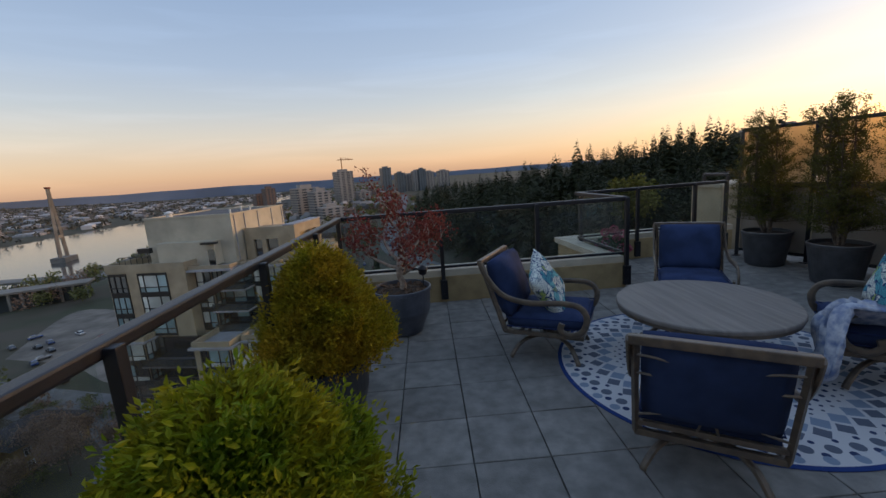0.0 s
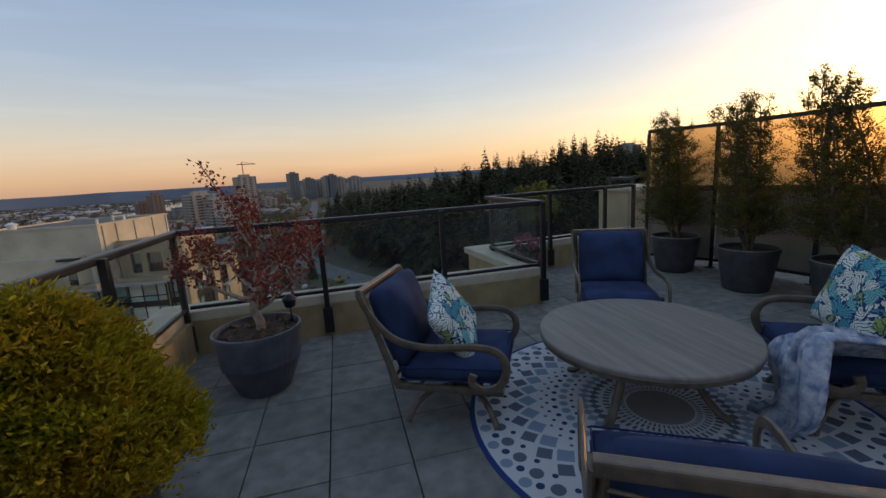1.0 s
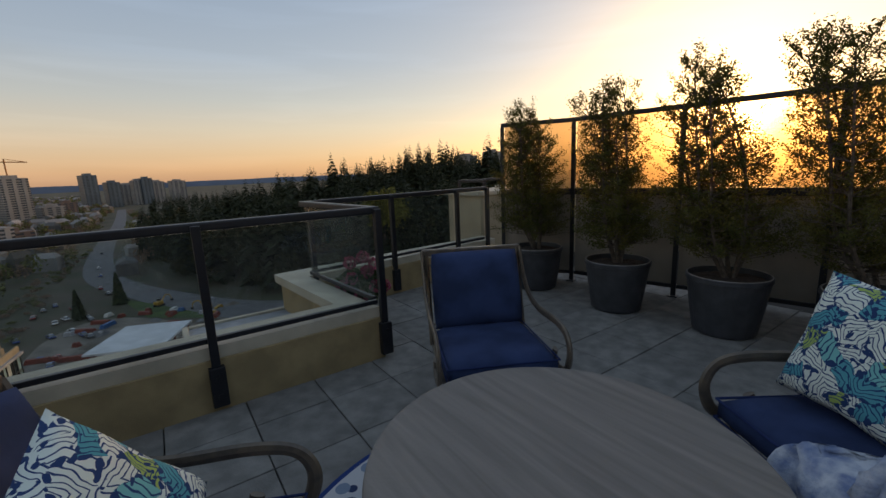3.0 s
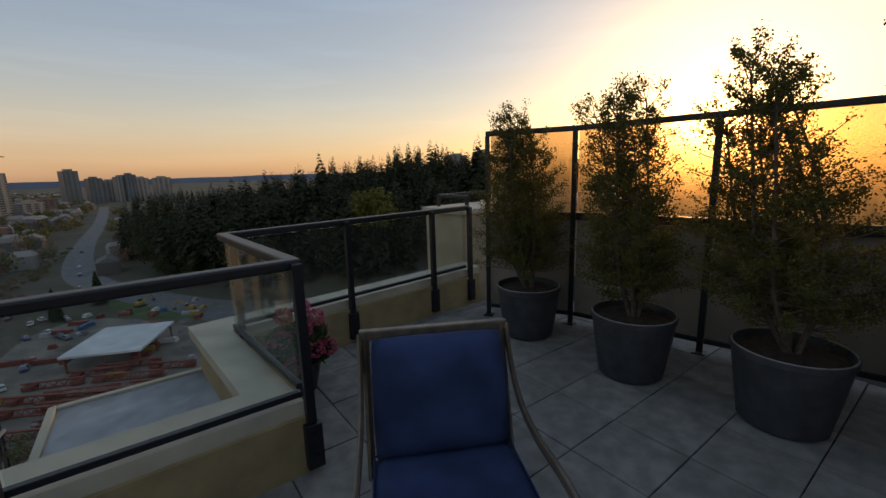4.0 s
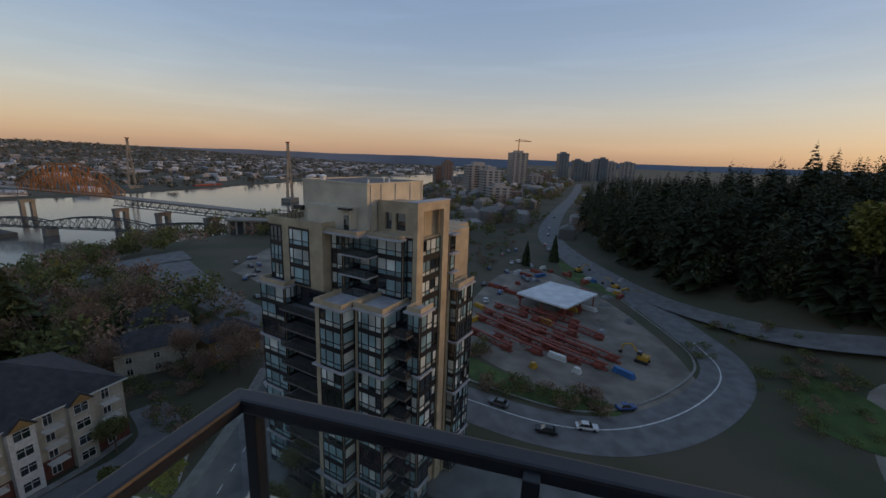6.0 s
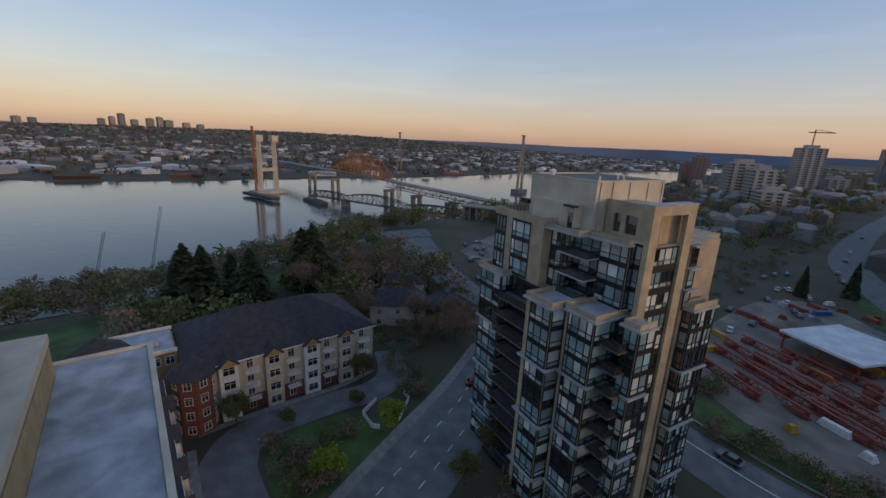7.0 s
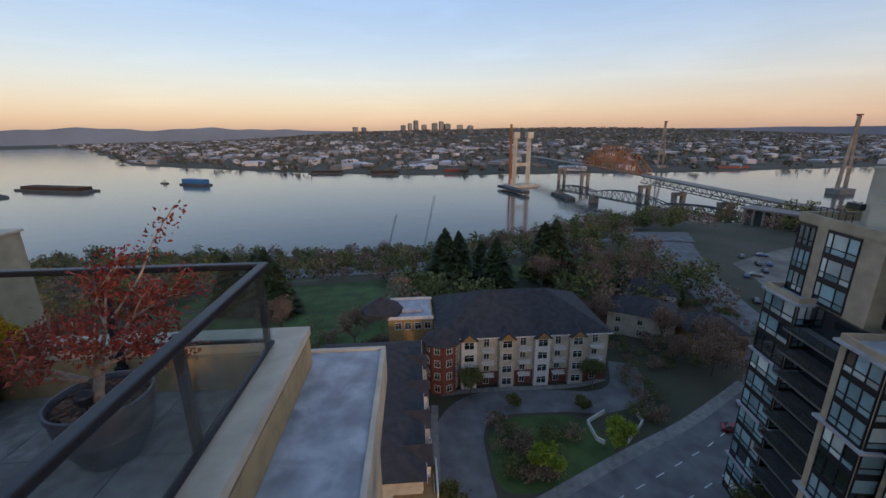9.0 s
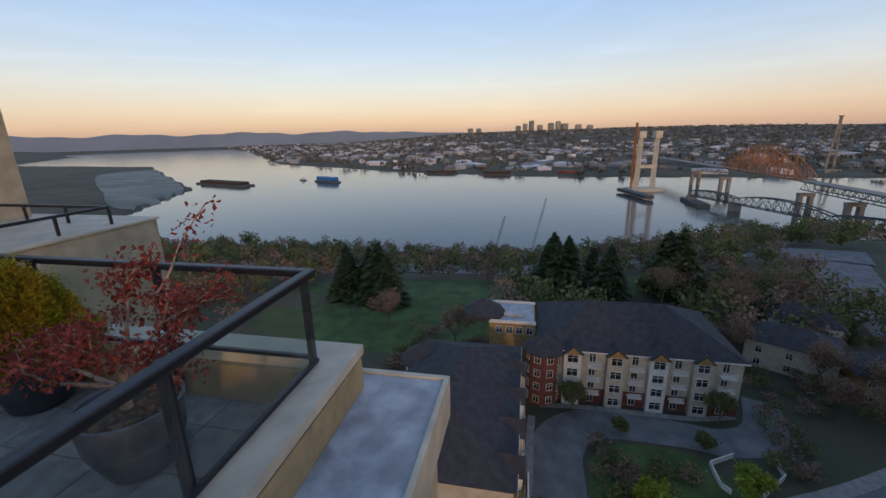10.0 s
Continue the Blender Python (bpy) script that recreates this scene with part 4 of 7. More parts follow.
crng = random.Random(6)
kinds = list(CAR_COLOURS)
for k, (x, y, a) in enumerate(((3.3, 79.3, 12), (-4.1, 74.9, 184), (10.9, 90.1, 30), (-15, 80, 175), (-30, 262, 100), (-36, 330, 95), (-40, 400, 92), (-33, 300, 95), (-26, 246, 110), (-58, 58, 62), (-64, 66, 60), (-112, 108, 150))):
    car(kinds[(k * 2) % 5], (x, y), a)
for k in range(26):
    car(crng.choice(kinds), (-128 + crng.uniform(-30, 32), 132 + crng.uniform(-14, 26)), crng.choice((55, 145)) + crng.uniform(-6, 6))
for k in range(34):
    y = crng.uniform(-240, 100)
    x = float(np.interp(y, [-200, -54, 26, 90], [-193, -192, -206, -212])) + crng.choice((-6.5, -2.5, 2.5, 6.5))
    car(crng.choice(kinds), (x, y), 90 + crng.uniform(-2, 2))
for k in range(22):
    car(crng.choice(kinds), (-34 + crng.uniform(-14, 10), 150 + crng.uniform(-20, 90)), 105 + crng.uniform(-12, 12))

# ---- bridges ----
M["truss"] = mat("pale_steel_truss", (0.17, 0.20, 0.21), 0.7, 0.2, 0.2, 0.05)
M["orange"] = mat("orange_arch_steel", (0.46, 0.17, 0.045), 0.7, 0, 0.2, 0.05)
M["pier"] = mat("weathered_concrete_pier", (0.26, 0.24, 0.21), 0.9, 0, 0.2, 0.1, stain=0.4, sscale=0.05)
M["pale_conc"] = mat("new_pale_concrete", (0.52, 0.47, 0.38), 0.85, 0, 0.1, 0.1)
M["darktruss"] = mat("dark_railway_steel", (0.07, 0.08, 0.08), 0.75, 0.1, 0.2, 0.1)


def truss(parent, name, p0, p1, depth, width, n, r, material, arch=0.0, above=False):
    a, b = Vector(p0), Vector(p1)
    side = (b - a).cross(Vector((0, 0, 1))).normalized() * width / 2
    sgn = 1 if above else -1
    bm = bmesh.new()
    for s in (-1, 1):
        top, bot = [], []
        for i in range(n + 1):
            t = i / n
            q = a.lerp(b, t) + side * s
            top.append(q)
            bot.append(q + Vector((0, 0, sgn * (depth + arch * (1 - (2 * t - 1) ** 2)))))
        tube(bm, top, r, 4)
        tube(bm, bot, r, 4)
        for i in range(n):
            tube(bm, [top[i], bot[i + 1]] if i % 2 else [bot[i], top[i + 1]], r * 0.6, 4)
            tube(bm, [top[i], bot[i]], r * 0.5, 4)
    return part(name, bm, material, parent)


bridge = thing("road_bridge", (-285, 302, -86), "long pale steel truss road bridge with an orange arch", "bridge")
B0 = Vector((-285, 302, -86))
rel = lambda x, y, z: (x - B0.x, y - B0.y, z - B0.z)
bline = lambda x: 302 + (x + 285) * (29 / 445)
bz = lambda x: -55.5 + 3.5 * min(1, (-285 - x) / 250)
xs = [-235, -300, -365, -430, -492]
for x0, x1 in zip(xs, xs[1:]):
    truss(bridge, "truss_span", rel(x0, bline(x0), bz(x0) - 0.6), rel(x1, bline(x1), bz(x1) - 0.6), 7.5, 13, 10, 0.55, M["truss"])
truss(bridge, "arch_span", rel(-492, bline(-492), bz(-492) + 1), rel(-650, bline(-650), bz(-650) + 1), 4, 14, 18, 0.8, M["orange"], arch=28, above=True)
for x0, x1 in ((-650, -740), (-740, -900)):
    truss(bridge, "truss_span", rel(x0, bline(x0), bz(x0) - 0.6), rel(x1, bline(x1), bz(x1) - 3), 7, 13, 10, 0.55, M["truss"])
bm = bmesh.new()
pts = [rel(x, bline(x), bz(x)) for x in (-200, -285, -365, -492, -650, -740, -900)]
for q0, q1 in zip(pts, pts[1:]):
    d = Vector(q1) - Vector(q0)
    box(bm, 0, d.length, -7, 7, -0.5, 0.6, m=Matrix.Translation(q0) @ d.to_track_quat("X", "Z").to_matrix().to_4x4())
part("deck", bm, M["pier"], bridge)
for x in (-300, -365, -430, -492, -650, -740):
    y = bline(x)
    bm = bmesh.new()
    for s in (-5, 5):
        box(bm, -2.4, 2.4, s - 2, s + 2, 0, 20, m=Matrix.Translation(rel(x, y, -88)))
    box(bm, -2.6, 2.6, -7.5, 7.5, 20, 23.4, m=Matrix.Translation(rel(x, y, -88)))
    part("pier", bm, M["pier"], bridge)

rail = thing("railway_bridge", (-400, 260, -86), "low dark steel railway truss bridge", "bridge")
for (x0, y0), (x1, y1), ar in (((-350, 300), (-405, 262), 2), ((-405, 262), (-500, 228), 6), ((-500, 228), (-560, 205), 3)):
    truss(rail, "truss_span", (x0 + 400, y0 - 260, 8), (x1 + 400, y1 - 260, 8), 6, 7, 12, 0.6, M["darktruss"], arch=ar, above=True)
for x, y in ((-405, 262), (-500, 228), (-560, 205)):
    part("pier", boxed(x + 400 - 4, x + 400 + 4, y - 260 - 5, y - 260 + 5, -3, 7.4, 0.5), M["pier"], rail)
part("fender", boxed(-175, -120, -62, -48, -2, 3.5), M["darktruss"], rail, "dark timber fender pier")


def pylon(at, h, base_w, label):
    p = thing("bridge_pylon", (*at, -86), label, "bridge pylon", "cable bridge pylons", turn=12)
    for s in (-1, 1):
        bm = bmesh.new()
        tube(bm, [(0, s * base_w, 0), (0, s * base_w * 0.75, h * 0.35), (0, s * 1.6, h * 0.86), (0, s * 1.4, h)], [3.0, 2.6, 2.0, 1.9], 4)
        part("leg", bm, M["pier"], p)
    part("crossbeam", boxed(-1.6, 1.6, -base_w * 0.8, base_w * 0.8, h * 0.33, h * 0.37), M["pier"], p)
    part("footing", boxed(-9, 9, -base_w - 7, base_w + 7, -4, 7, 0.5), M["pier"], p)
    part("cap_lamp", boxed(-2.2, 2.2, -3.4, 3.4, h, h + 2), M["steelred"], p)


pylon((-530, 595), 104, 8.5, "tall grey concrete pylon of a cable bridge")
pylon((-931, 575), 104, 8.5, "far grey concrete pylon of a cable bridge")
newt = thing("bridge_tower", (-664, 176, -86), "unfinished pale concrete bridge tower with a yellow mast crane", "bridge tower", turn=14)
for s in (-12, 12):
    bm = bmesh.new()
    tube(bm, [(0, s * 1.05, 2), (0, s, 84)], [4.4, 3.6], 4)
    part("leg", bm, M["pale_conc"], newt)
    part("head", boxed(-5, 5, s - 5, s + 5, 76, 86, 0.4), M["pale_conc"], newt)
part("crossbeam", boxed(-2.5, 2.5, -10, 10, 33, 38), M["pale_conc"], newt)
part("footing", boxed(-14, 14, -24, 24, -3, 4, 0.5), M["pale_conc"], newt)
bm = bmesh.new()
for x, y in ((-1, -1), (1, -1), (1, 1), (-1, 1)):
    tube(bm, [(x, y - 20, 3), (x, y - 20, 98)], 0.55, 4)
for k in range(24):
    tube(bm, [(-1, -21, 3 + 4 * k), (1, -21, 5 + 4 * k), (-1, -21, 7 + 4 * k)], 0.4, 4)
part("mast_crane", bm, M["orange"], newt, "orange lattice crane mast")
part("trestle", boxed(10, 90, -46, -34, 2, 6), M["darktruss"], newt, "dark working trestle")

# ---- boats ----
def barge(at, turn, L, w, deck, label):
    b = thing("barge", (*at, WATER - 0.4), label, "barge", "river barges", turn=turn)
    bm = boxed(-L / 2, L / 2, -w / 2, w / 2, -1, 3, 0.6)
    part("hull", bm, M["darktruss"], b)
    part("cargo", boxed(-L * 0.42, L * 0.42, -w * 0.4, w * 0.4, 3.0, 3.0 + deck[1], 0.8), deck[0], b)


barge((-711, -580), 72, 150, 26, (M["soil"], 5), "long brown barge laden with gravel")
barge((-760, -385), 65, 62, 16, (M["bluepaint"], 8), "blue covered barge on the river")
barge((-900, -60), 84, 70, 14, (M["soil"], 5), "rusty moored barge by the far bank")
barge((-905, 90), 84, 52, 14, (M["steelred"], 6), "red moored barge by the far bank")
barge((-935, -190), 84, 80, 16, (M["soil"], 4), "brown moored barge by the far bank")
barge((-890, 720), 92, 90, 14, (M["steelred"], 4), "long red moored barge by the far bank")
tug = thing("tugboat", (-790, -455, WATER), "small dark tugboat ahead of the barge", "boat", turn=65)
part("hull", boxed(-8, 8, -3, 3, -0.5, 2, 0.8), M["darktruss"], tug)
part("wheelhouse", boxed(-2, 3, -2, 2, 2, 6, 0.3), M["white"], tug)
for x, y, h, t in ((-285, -20, 34, 30), (-288, 6, 40, 150)):
    cr = thing("crawler_crane", (x, y, float(land(x, y))), "dark lattice boom crane on the river bank", "crane", "bank cranes", turn=t)
    part("body", boxed(-3, 3, -2, 2, 0, 4, 0.3), M["darktruss"], cr)
    bm = bmesh.new()
    for s in (-0.6, 0.6):
        tube(bm, [(2, s, 2), (h * 0.55, s, h)], 0.14, 4)
    for k in range(10):
        tube(bm, [(2 + (h * 0.55 - 2) * k / 10, -0.6, 2 + (h - 2) * k / 10), (2 + (h * 0.55 - 2) * (k + 1) / 10, 0.6, 2 + (h - 2) * (k + 1) / 10)], 0.08, 4)
    part("boom", bm, M["darktruss"], cr)
station = thing("ferry_shed", (-205, 205, float(land(-205, 205))), "long pale station roof on concrete columns", "station", turn=24)
part("roof", boxed(-22, 22, -6, 6, 8, 9.2, 0.2), M["pier"], station)
for k in range(9):
    part("column", boxed(-20 + 5 * k - 0.5, -20 + 5 * k + 0.5, -5, -4, -2, 8), M["pier"], station)
part("hall", boxed(-20, 20, -2, 5.5, -2, 7.99), M["darktruss"], station)

# ---- city towers ----
M["citya"] = mat("grey_blue_city_glass", (0.13, 0.17, 0.20), 0.4, 0, 0.2, 0.02)
M["cityb"] = mat("pale_city_concrete", (0.34, 0.32, 0.30), 0.8, 0, 0.15, 0.02)
M["cityc"] = mat("brown_city_brick", (0.19, 0.135, 0.115), 0.85, 0, 0.15, 0.02)
M["cityband"] = mat("dark_window_band", (0.045, 0.06, 0.075), 0.3, 0, 0.2, 0.05)


def city_tower(az, dist, el, w, d, wallm, label, crane=False):
    x, y = -math.sin(radians(az)) * dist, math.cos(radians(az)) * dist
    g = float(land(x, y))
    top = 2.5 + dist * math.tan(radians(el))
    h = max(top - g, 12)
    t = thing("city_tower", (x, y, g), label, "high-rise", "city high-rises", turn=az + 20)
    part("body", boxed(-w / 2, w / 2, -d / 2, d / 2, -3, h), wallm, t)
    part("roof_plant", boxed(-w / 4, w / 4, -d / 4, d / 4, h, h + 4), wallm, t)
    step = 3.2
    n = int(min(h, 110) / step)
    bm_b = boxed(-w / 2 - 0.15, w / 2 + 0.15, -d / 2 - 0.15, d / 2 + 0.15, 0, 1.6)
    first_b = part("window_band", bm_b, M["cityband"], t)
    first_b.location.z = h - step
    for k in range(1, n):
        again(first_b, pose(0, 0, h - step * (k + 1)))
    for k in range(3):
        x_ = -w / 2 + w * (k + 0.5) / 3
        part("fin", boxed(x_ - w * 0.07, x_ + w * 0.07, -d / 2 - 0.4, -d / 2 - 0.16, -2, h), wallm, t)
    if crane:
        bm = bmesh.new()
        tube(bm, [(0, 0, h + 4), (0, 0, h + 26)], 0.9, 4)
        tube(bm, [(-8, 0, h + 22), (24, 0, h + 22)], 0.7, 4)
        tube(bm, [(0, 0, h + 26), (24, 0, h + 22)], 0.3, 4)
        part("tower_crane", bm, M["orange"], t)


for row in ((11.3, 820, 1.0, 30, 30, "cityb", "unfinished concrete tower with a crane on top", True),
            (16.6, 560, -0.8, 30, 24, "cityb", "pale slab block with dark window bands"),
            (14.8, 520, -1.4, 22, 22, "cityb", "pale apartment tower with dark window bands"),
            (13.6, 500, -3.6, 26, 20, "cityb", "stepped pale mid-rise block"),
            (12.4, 560, -4.8, 34, 20, "cityc", "brown brick mid-rise block with dark bands"),
            (5.5, 1200, 1.1, 26, 26, "citya", "blue glass tower on the skyline"),
            (3.6, 1250, 0.3, 26, 24, "citya", "blue grey glass tower on the skyline"),
            (2.4, 1350, 0.0, 30, 24, "cityb", "pale tower on the skyline"),
            (1.4, 1300, 0.4, 22, 22, "cityb", "slim pale tower on the skyline"),
            (0.6, 1300, 0.6, 24, 24, "citya", "glass tower on the skyline"),
            (-0.4, 1350, 0.2, 30, 24, "cityb", "pale wide tower on the skyline"),
            (-2.4, 1500, 0.2, 40, 26, "cityb", "hazy pale tower on the skyline"),
            (7.6, 1000, -1.6, 26, 22, "cityc", "brown brick block in the city"),
            (8.8, 900, -1.9, 30, 22, "cityb", "pale mid-rise in the city"),
            (20.8, 900, -0.5, 20, 20, "cityc", "brown riverside apartment tower"),
            (22.0, 930, -1.3, 20, 20, "cityc", "reddish riverside apartment tower"),
            (18.8, 800, -2.4, 34, 20, "citya", "low riverside glass block"),
            (-38.5, 800, 1.9, 34, 30, "cityb", "pale tower above the dark woods"),
            (-42.0, 800, 2.3, 28, 26, "cityb", "pale slim tower above the dark woods"),
            (-43.9, 820, 1.7, 44, 26, "cityb", "pale wide tower above the dark woods")):
    city_tower(*row[:5], M[row[5]], row[6], len(row) > 7)
for k, (az, el, w) in enumerate(((91.2, 0.75, 40), (90.3, 1.0, 34), (89.5, 1.35, 40), (88.4, 0.8, 44), (87.0, 1.0, 50), (86.1, 1.2, 40), (85.3, 0.9, 60), (83.6, 0.75, 50), (82.2, 0.65, 50), (97.5, 0.55, 44), (96.4, 0.5, 40))):
    city_tower(az, 4300, el, w, 40, M["cityb"] if k % 2 else M["citya"], "distant high-rise on the hill across the river")

# ---- small buildings and trees too many to count ----
lrng = np.random.default_rng(77)


def scatter_boxes(name, xy, size, height, material, label):
    v, f = [], []
    for (x, y), s, h in zip(xy, size, height):
        z = float(land(x, y))
        a = lrng.uniform(0, math.pi)
        c, s_ = math.cos(a), math.sin(a)
        l, w = s, s * lrng.uniform(0.4, 0.8)
        b = len(v)
        for zz in (z - 2, z + h):
            for px, py in ((-l, -w), (l, -w), (l, w), (-l, w)):
                v.append((x + px * c - py * s_, y + px * s_ + py * c, zz))
        v += [(x - l * c * 0.8, y - l * s_ * 0.8, z + h * 1.35), (x + l * c * 0.8, y + l * s_ * 0.8, z + h * 1.35)]
        f += [(b, b + 1, b + 5, b + 4), (b + 1, b + 2, b + 6, b + 5), (b + 2, b + 3, b + 7, b + 6), (b + 3, b, b + 4, b + 7),
              (b + 4, b + 5, b + 9, b + 8), (b + 6, b + 7, b + 8, b + 9), (b + 5, b + 6, b + 9), (b + 7, b + 4, b + 8)]
    return tagged(raw(name, v, f, material), label, "buildings", kind="stuff")


def far_bank(n, lo, hi, ymin=-3600, ymax=3600):
    y = lrng.uniform(ymin, ymax, n)
    x = along(RIVER_FAR, y) - lrng.uniform(lo, hi, n) 
    keep = np.hypot(x, y) < 4500
    return np.stack([x, y], 1)[keep]


M["roofs_pale"] = mat("pale_far_roofs", (0.40, 0.39, 0.39), 0.8, 0, 0.2, 0.01, island=0.6)
M["roofs_town"] = mat("grey_town_roofs", (0.21, 0.20, 0.19), 0.85, 0, 0.2, 0.01, island=0.6)
M["roofs_dark"] = mat("grey_brown_far_roofs", (0.22, 0.20, 0.19), 0.85, 0, 0.2, 0.01, island=0.5)
q = far_bank(900, 25, 1700)
scatter_boxes("far_sheds", q, lrng.uniform(9, 34, len(q)), lrng.uniform(5, 10, len(q)), M["roofs_pale"], "pale industrial sheds across the river")
q = far_bank(3200, 120, 3400)
scatter_boxes("far_houses", q, lrng.uniform(6, 13, len(q)), lrng.uniform(5, 9, len(q)), M["roofs_dark"], "grey and brown houses on the far hillside")
n = 900
yy = 300 + 2300 * lrng.random(n) ** 1.3
xx = lrng.uniform(-1, 1, n) * 200 - 150 - 0.12 * yy
ok = (xx > along(RIVER_NEAR, yy) + 40) & (np.abs(xx + 40 + 0.01 * yy) > 22) & (xx < -10 + 0.10 * yy)
q = np.stack([xx, yy], 1)[ok]
scatter_boxes("town_blocks", q, lrng.uniform(4, 11, len(q)), lrng.uniform(4, 11, len(q)), M["roofs_town"], "pale town blocks beside the long road")


def conifer_cards(pos, height, rng, per=70):
    """Drooping branch blades up a stem, for many trees at once."""
    n = len(pos)
    t = np.tile(np.linspace(0.06, 1.0, per), (n, 1)) + rng.normal(0, 0.01, (n, per))
    a = rng.uniform(0, 2 * math.pi, (n, per))
    h = height[:, None]
    reach = h * (0.22 * np.maximum(1 - t, 0) ** 0.75 + 0.008) * rng.uniform(0.55, 1.2, (n, per))
    base = np.stack([np.broadcast_to(pos[:, 0:1], t.shape), np.broadcast_to(pos[:, 1:2], t.shape), pos[:, 2:3] + h * t], -1)
    tip = base + np.stack([np.cos(a) * reach, np.sin(a) * reach, -reach * 0.35], -1)
    wd = reach * 0.40
    side = np.stack([-np.sin(a) * wd, np.cos(a) * wd, 0 * wd], -1)
    mid = (base + tip) / 2 + np.stack([0 * a, 0 * a, reach * 0.14], -1)
    v = np.stack([base, mid + side, tip, mid - side], 2).reshape(-1, 3)
    f = [(4 * i, 4 * i + 1, 4 * i + 2, 4 * i + 3) for i in range(n * per)]
    return v, f


def crown_cards(pos, height, radius, rng, per=90, size=1.5):
    n = len(pos)
    d = rng.normal(size=(n, per, 3))
    d /= np.linalg.norm(d, axis=2, keepdims=True)
    rr = rng.random((n, per)) ** 0.4
    lob = 1 + 0.25 * np.sin(d[:, :, 0] * 5 + d[:, :, 1] * 4 + rng.uniform(0, 6, (n, 1)))
    c = np.stack([pos[:, 0:1] + d[:, :, 0] * radius[:, None] * rr * lob, pos[:, 1:2] + d[:, :, 1] * radius[:, None] * rr * lob, pos[:, 2:3] + height[:, None] * (0.60 + 0.38 * d[:, :, 2] * rr)], -1).reshape(-1, 3)
    m = len(c)
    a, b = rng.normal(size=(m, 3)), rng.normal(size=(m, 3))
    a /= np.linalg.norm(a, axis=1, keepdims=True)
    b = np.cross(a, b)
    b /= np.linalg.norm(b, axis=1, keepdims=True)
    s = (np.repeat(radius, per) * 0.22 * size / 1.5 * rng.uniform(0.6, 1.3, m))[:, None]
    v = np.stack([c - a * s, c + b * s * 0.6, c + a * s, c - b * s * 0.6], 1).reshape(-1, 3)
    return v, [(4 * i, 4 * i + 1, 4 * i + 2, 4 * i + 3) for i in range(m)]


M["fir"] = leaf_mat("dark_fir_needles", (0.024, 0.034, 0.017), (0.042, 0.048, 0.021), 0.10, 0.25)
M["park_fir"] = leaf_mat("park_fir_needles", (0.045, 0.064, 0.028), (0.072, 0.084, 0.036), 0.2, 0.5)
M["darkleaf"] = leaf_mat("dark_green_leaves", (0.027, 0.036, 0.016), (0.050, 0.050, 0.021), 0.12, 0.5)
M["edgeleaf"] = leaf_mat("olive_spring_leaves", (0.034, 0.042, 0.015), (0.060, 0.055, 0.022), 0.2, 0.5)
M["young"] = leaf_mat("young_bright_leaves", (0.20, 0.28, 0.03), (0.24, 0.28, 0.045), 0.3, 0.4)
M["mixed"] = leaf_mat("spring_green_leaves", (0.095, 0.122, 0.036), (0.155, 0.140, 0.058), 0.28, 0.5)
M["olive"] = leaf_mat("olive_yellow_leaves", (0.12, 0.125, 0.025), (0.16, 0.145, 0.035), 0.2, 0.4)
M["bare"] = leaf_mat("brown_bare_twigs", (0.19, 0.118, 0.084), (0.24, 0.158, 0.11), 0.15, 0.4)
# far leaves are greyed and lightened: distance haze painted into the base colour
M["fartree"] = leaf_mat("far_hazy_trees", (0.085, 0.088, 0.066), (0.125, 0.108, 0.085), 0.1, 0.5)
# dark woods on the rise
pts = []
while len(pts) < 1150:
    az, d = lrng.uniform(-62, 5), lrng.uniform(105, 430)
    x, y = -math.sin(radians(az)) * d, math.cos(radians(az)) * d
    edge = float(np.interp(y, [60, 105, 132, 158, 196, 262, 330, 500], [150, 150, 80, 52, 24, -4, -18, -20]))
    if x > edge + 5 and y > 60:
        pts.append((x, y, float(land(x, y))))
pts = np.array(pts)
paz = np.degrees(np.arctan2(-pts[:, 0], pts[:, 1]))
lift_ = 9 * smooth(-34, -8, paz)
v, f = conifer_cards(pts[:560], lrng.uniform(13, 33, 560) * np.where(lrng.random(560) < 0.07, 1.2, 1) + lift_[:560], lrng, 130)
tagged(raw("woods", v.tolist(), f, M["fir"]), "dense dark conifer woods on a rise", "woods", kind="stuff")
rest = pts[560:]
v, f = crown_cards(rest, lrng.uniform(10, 27, len(rest)) + lift_[560:], lrng.uniform(3.5, 7, len(rest)), lrng, 300, 0.7)
edge_ = []
while len(edge_) < 90:
    y = lrng.uniform(100, 300)
    x = float(np.interp(y, [60, 105, 132, 158, 196, 262, 330], [150, 150, 80, 52, 24, -4, -18])) + lrng.uniform(6, 45)
    edge_.append((x, y, float(land(x, y))))
ev, ef = crown_cards(np.array(edge_), lrng.uniform(8, 19, 90), lrng.uniform(3, 6.5, 90), lrng, 300, 0.8)
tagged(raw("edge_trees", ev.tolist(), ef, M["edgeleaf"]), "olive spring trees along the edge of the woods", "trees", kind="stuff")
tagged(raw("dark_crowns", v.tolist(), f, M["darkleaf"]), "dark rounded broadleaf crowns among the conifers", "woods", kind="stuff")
fa, fd = np.radians(lrng.uniform(-40, 3, 1100)), lrng.uniform(420, 1300, 1100)
fx, fy = -np.sin(fa) * fd, np.cos(fa) * fd
ok = fx > -30 + 0.02 * fy
fp = np.stack([fx, fy, land(fx, fy)], 1)[ok]
v, f = conifer_cards(fp, lrng.uniform(16, 34, len(fp)), lrng, 46)
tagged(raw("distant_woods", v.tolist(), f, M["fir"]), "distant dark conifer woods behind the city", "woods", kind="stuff")


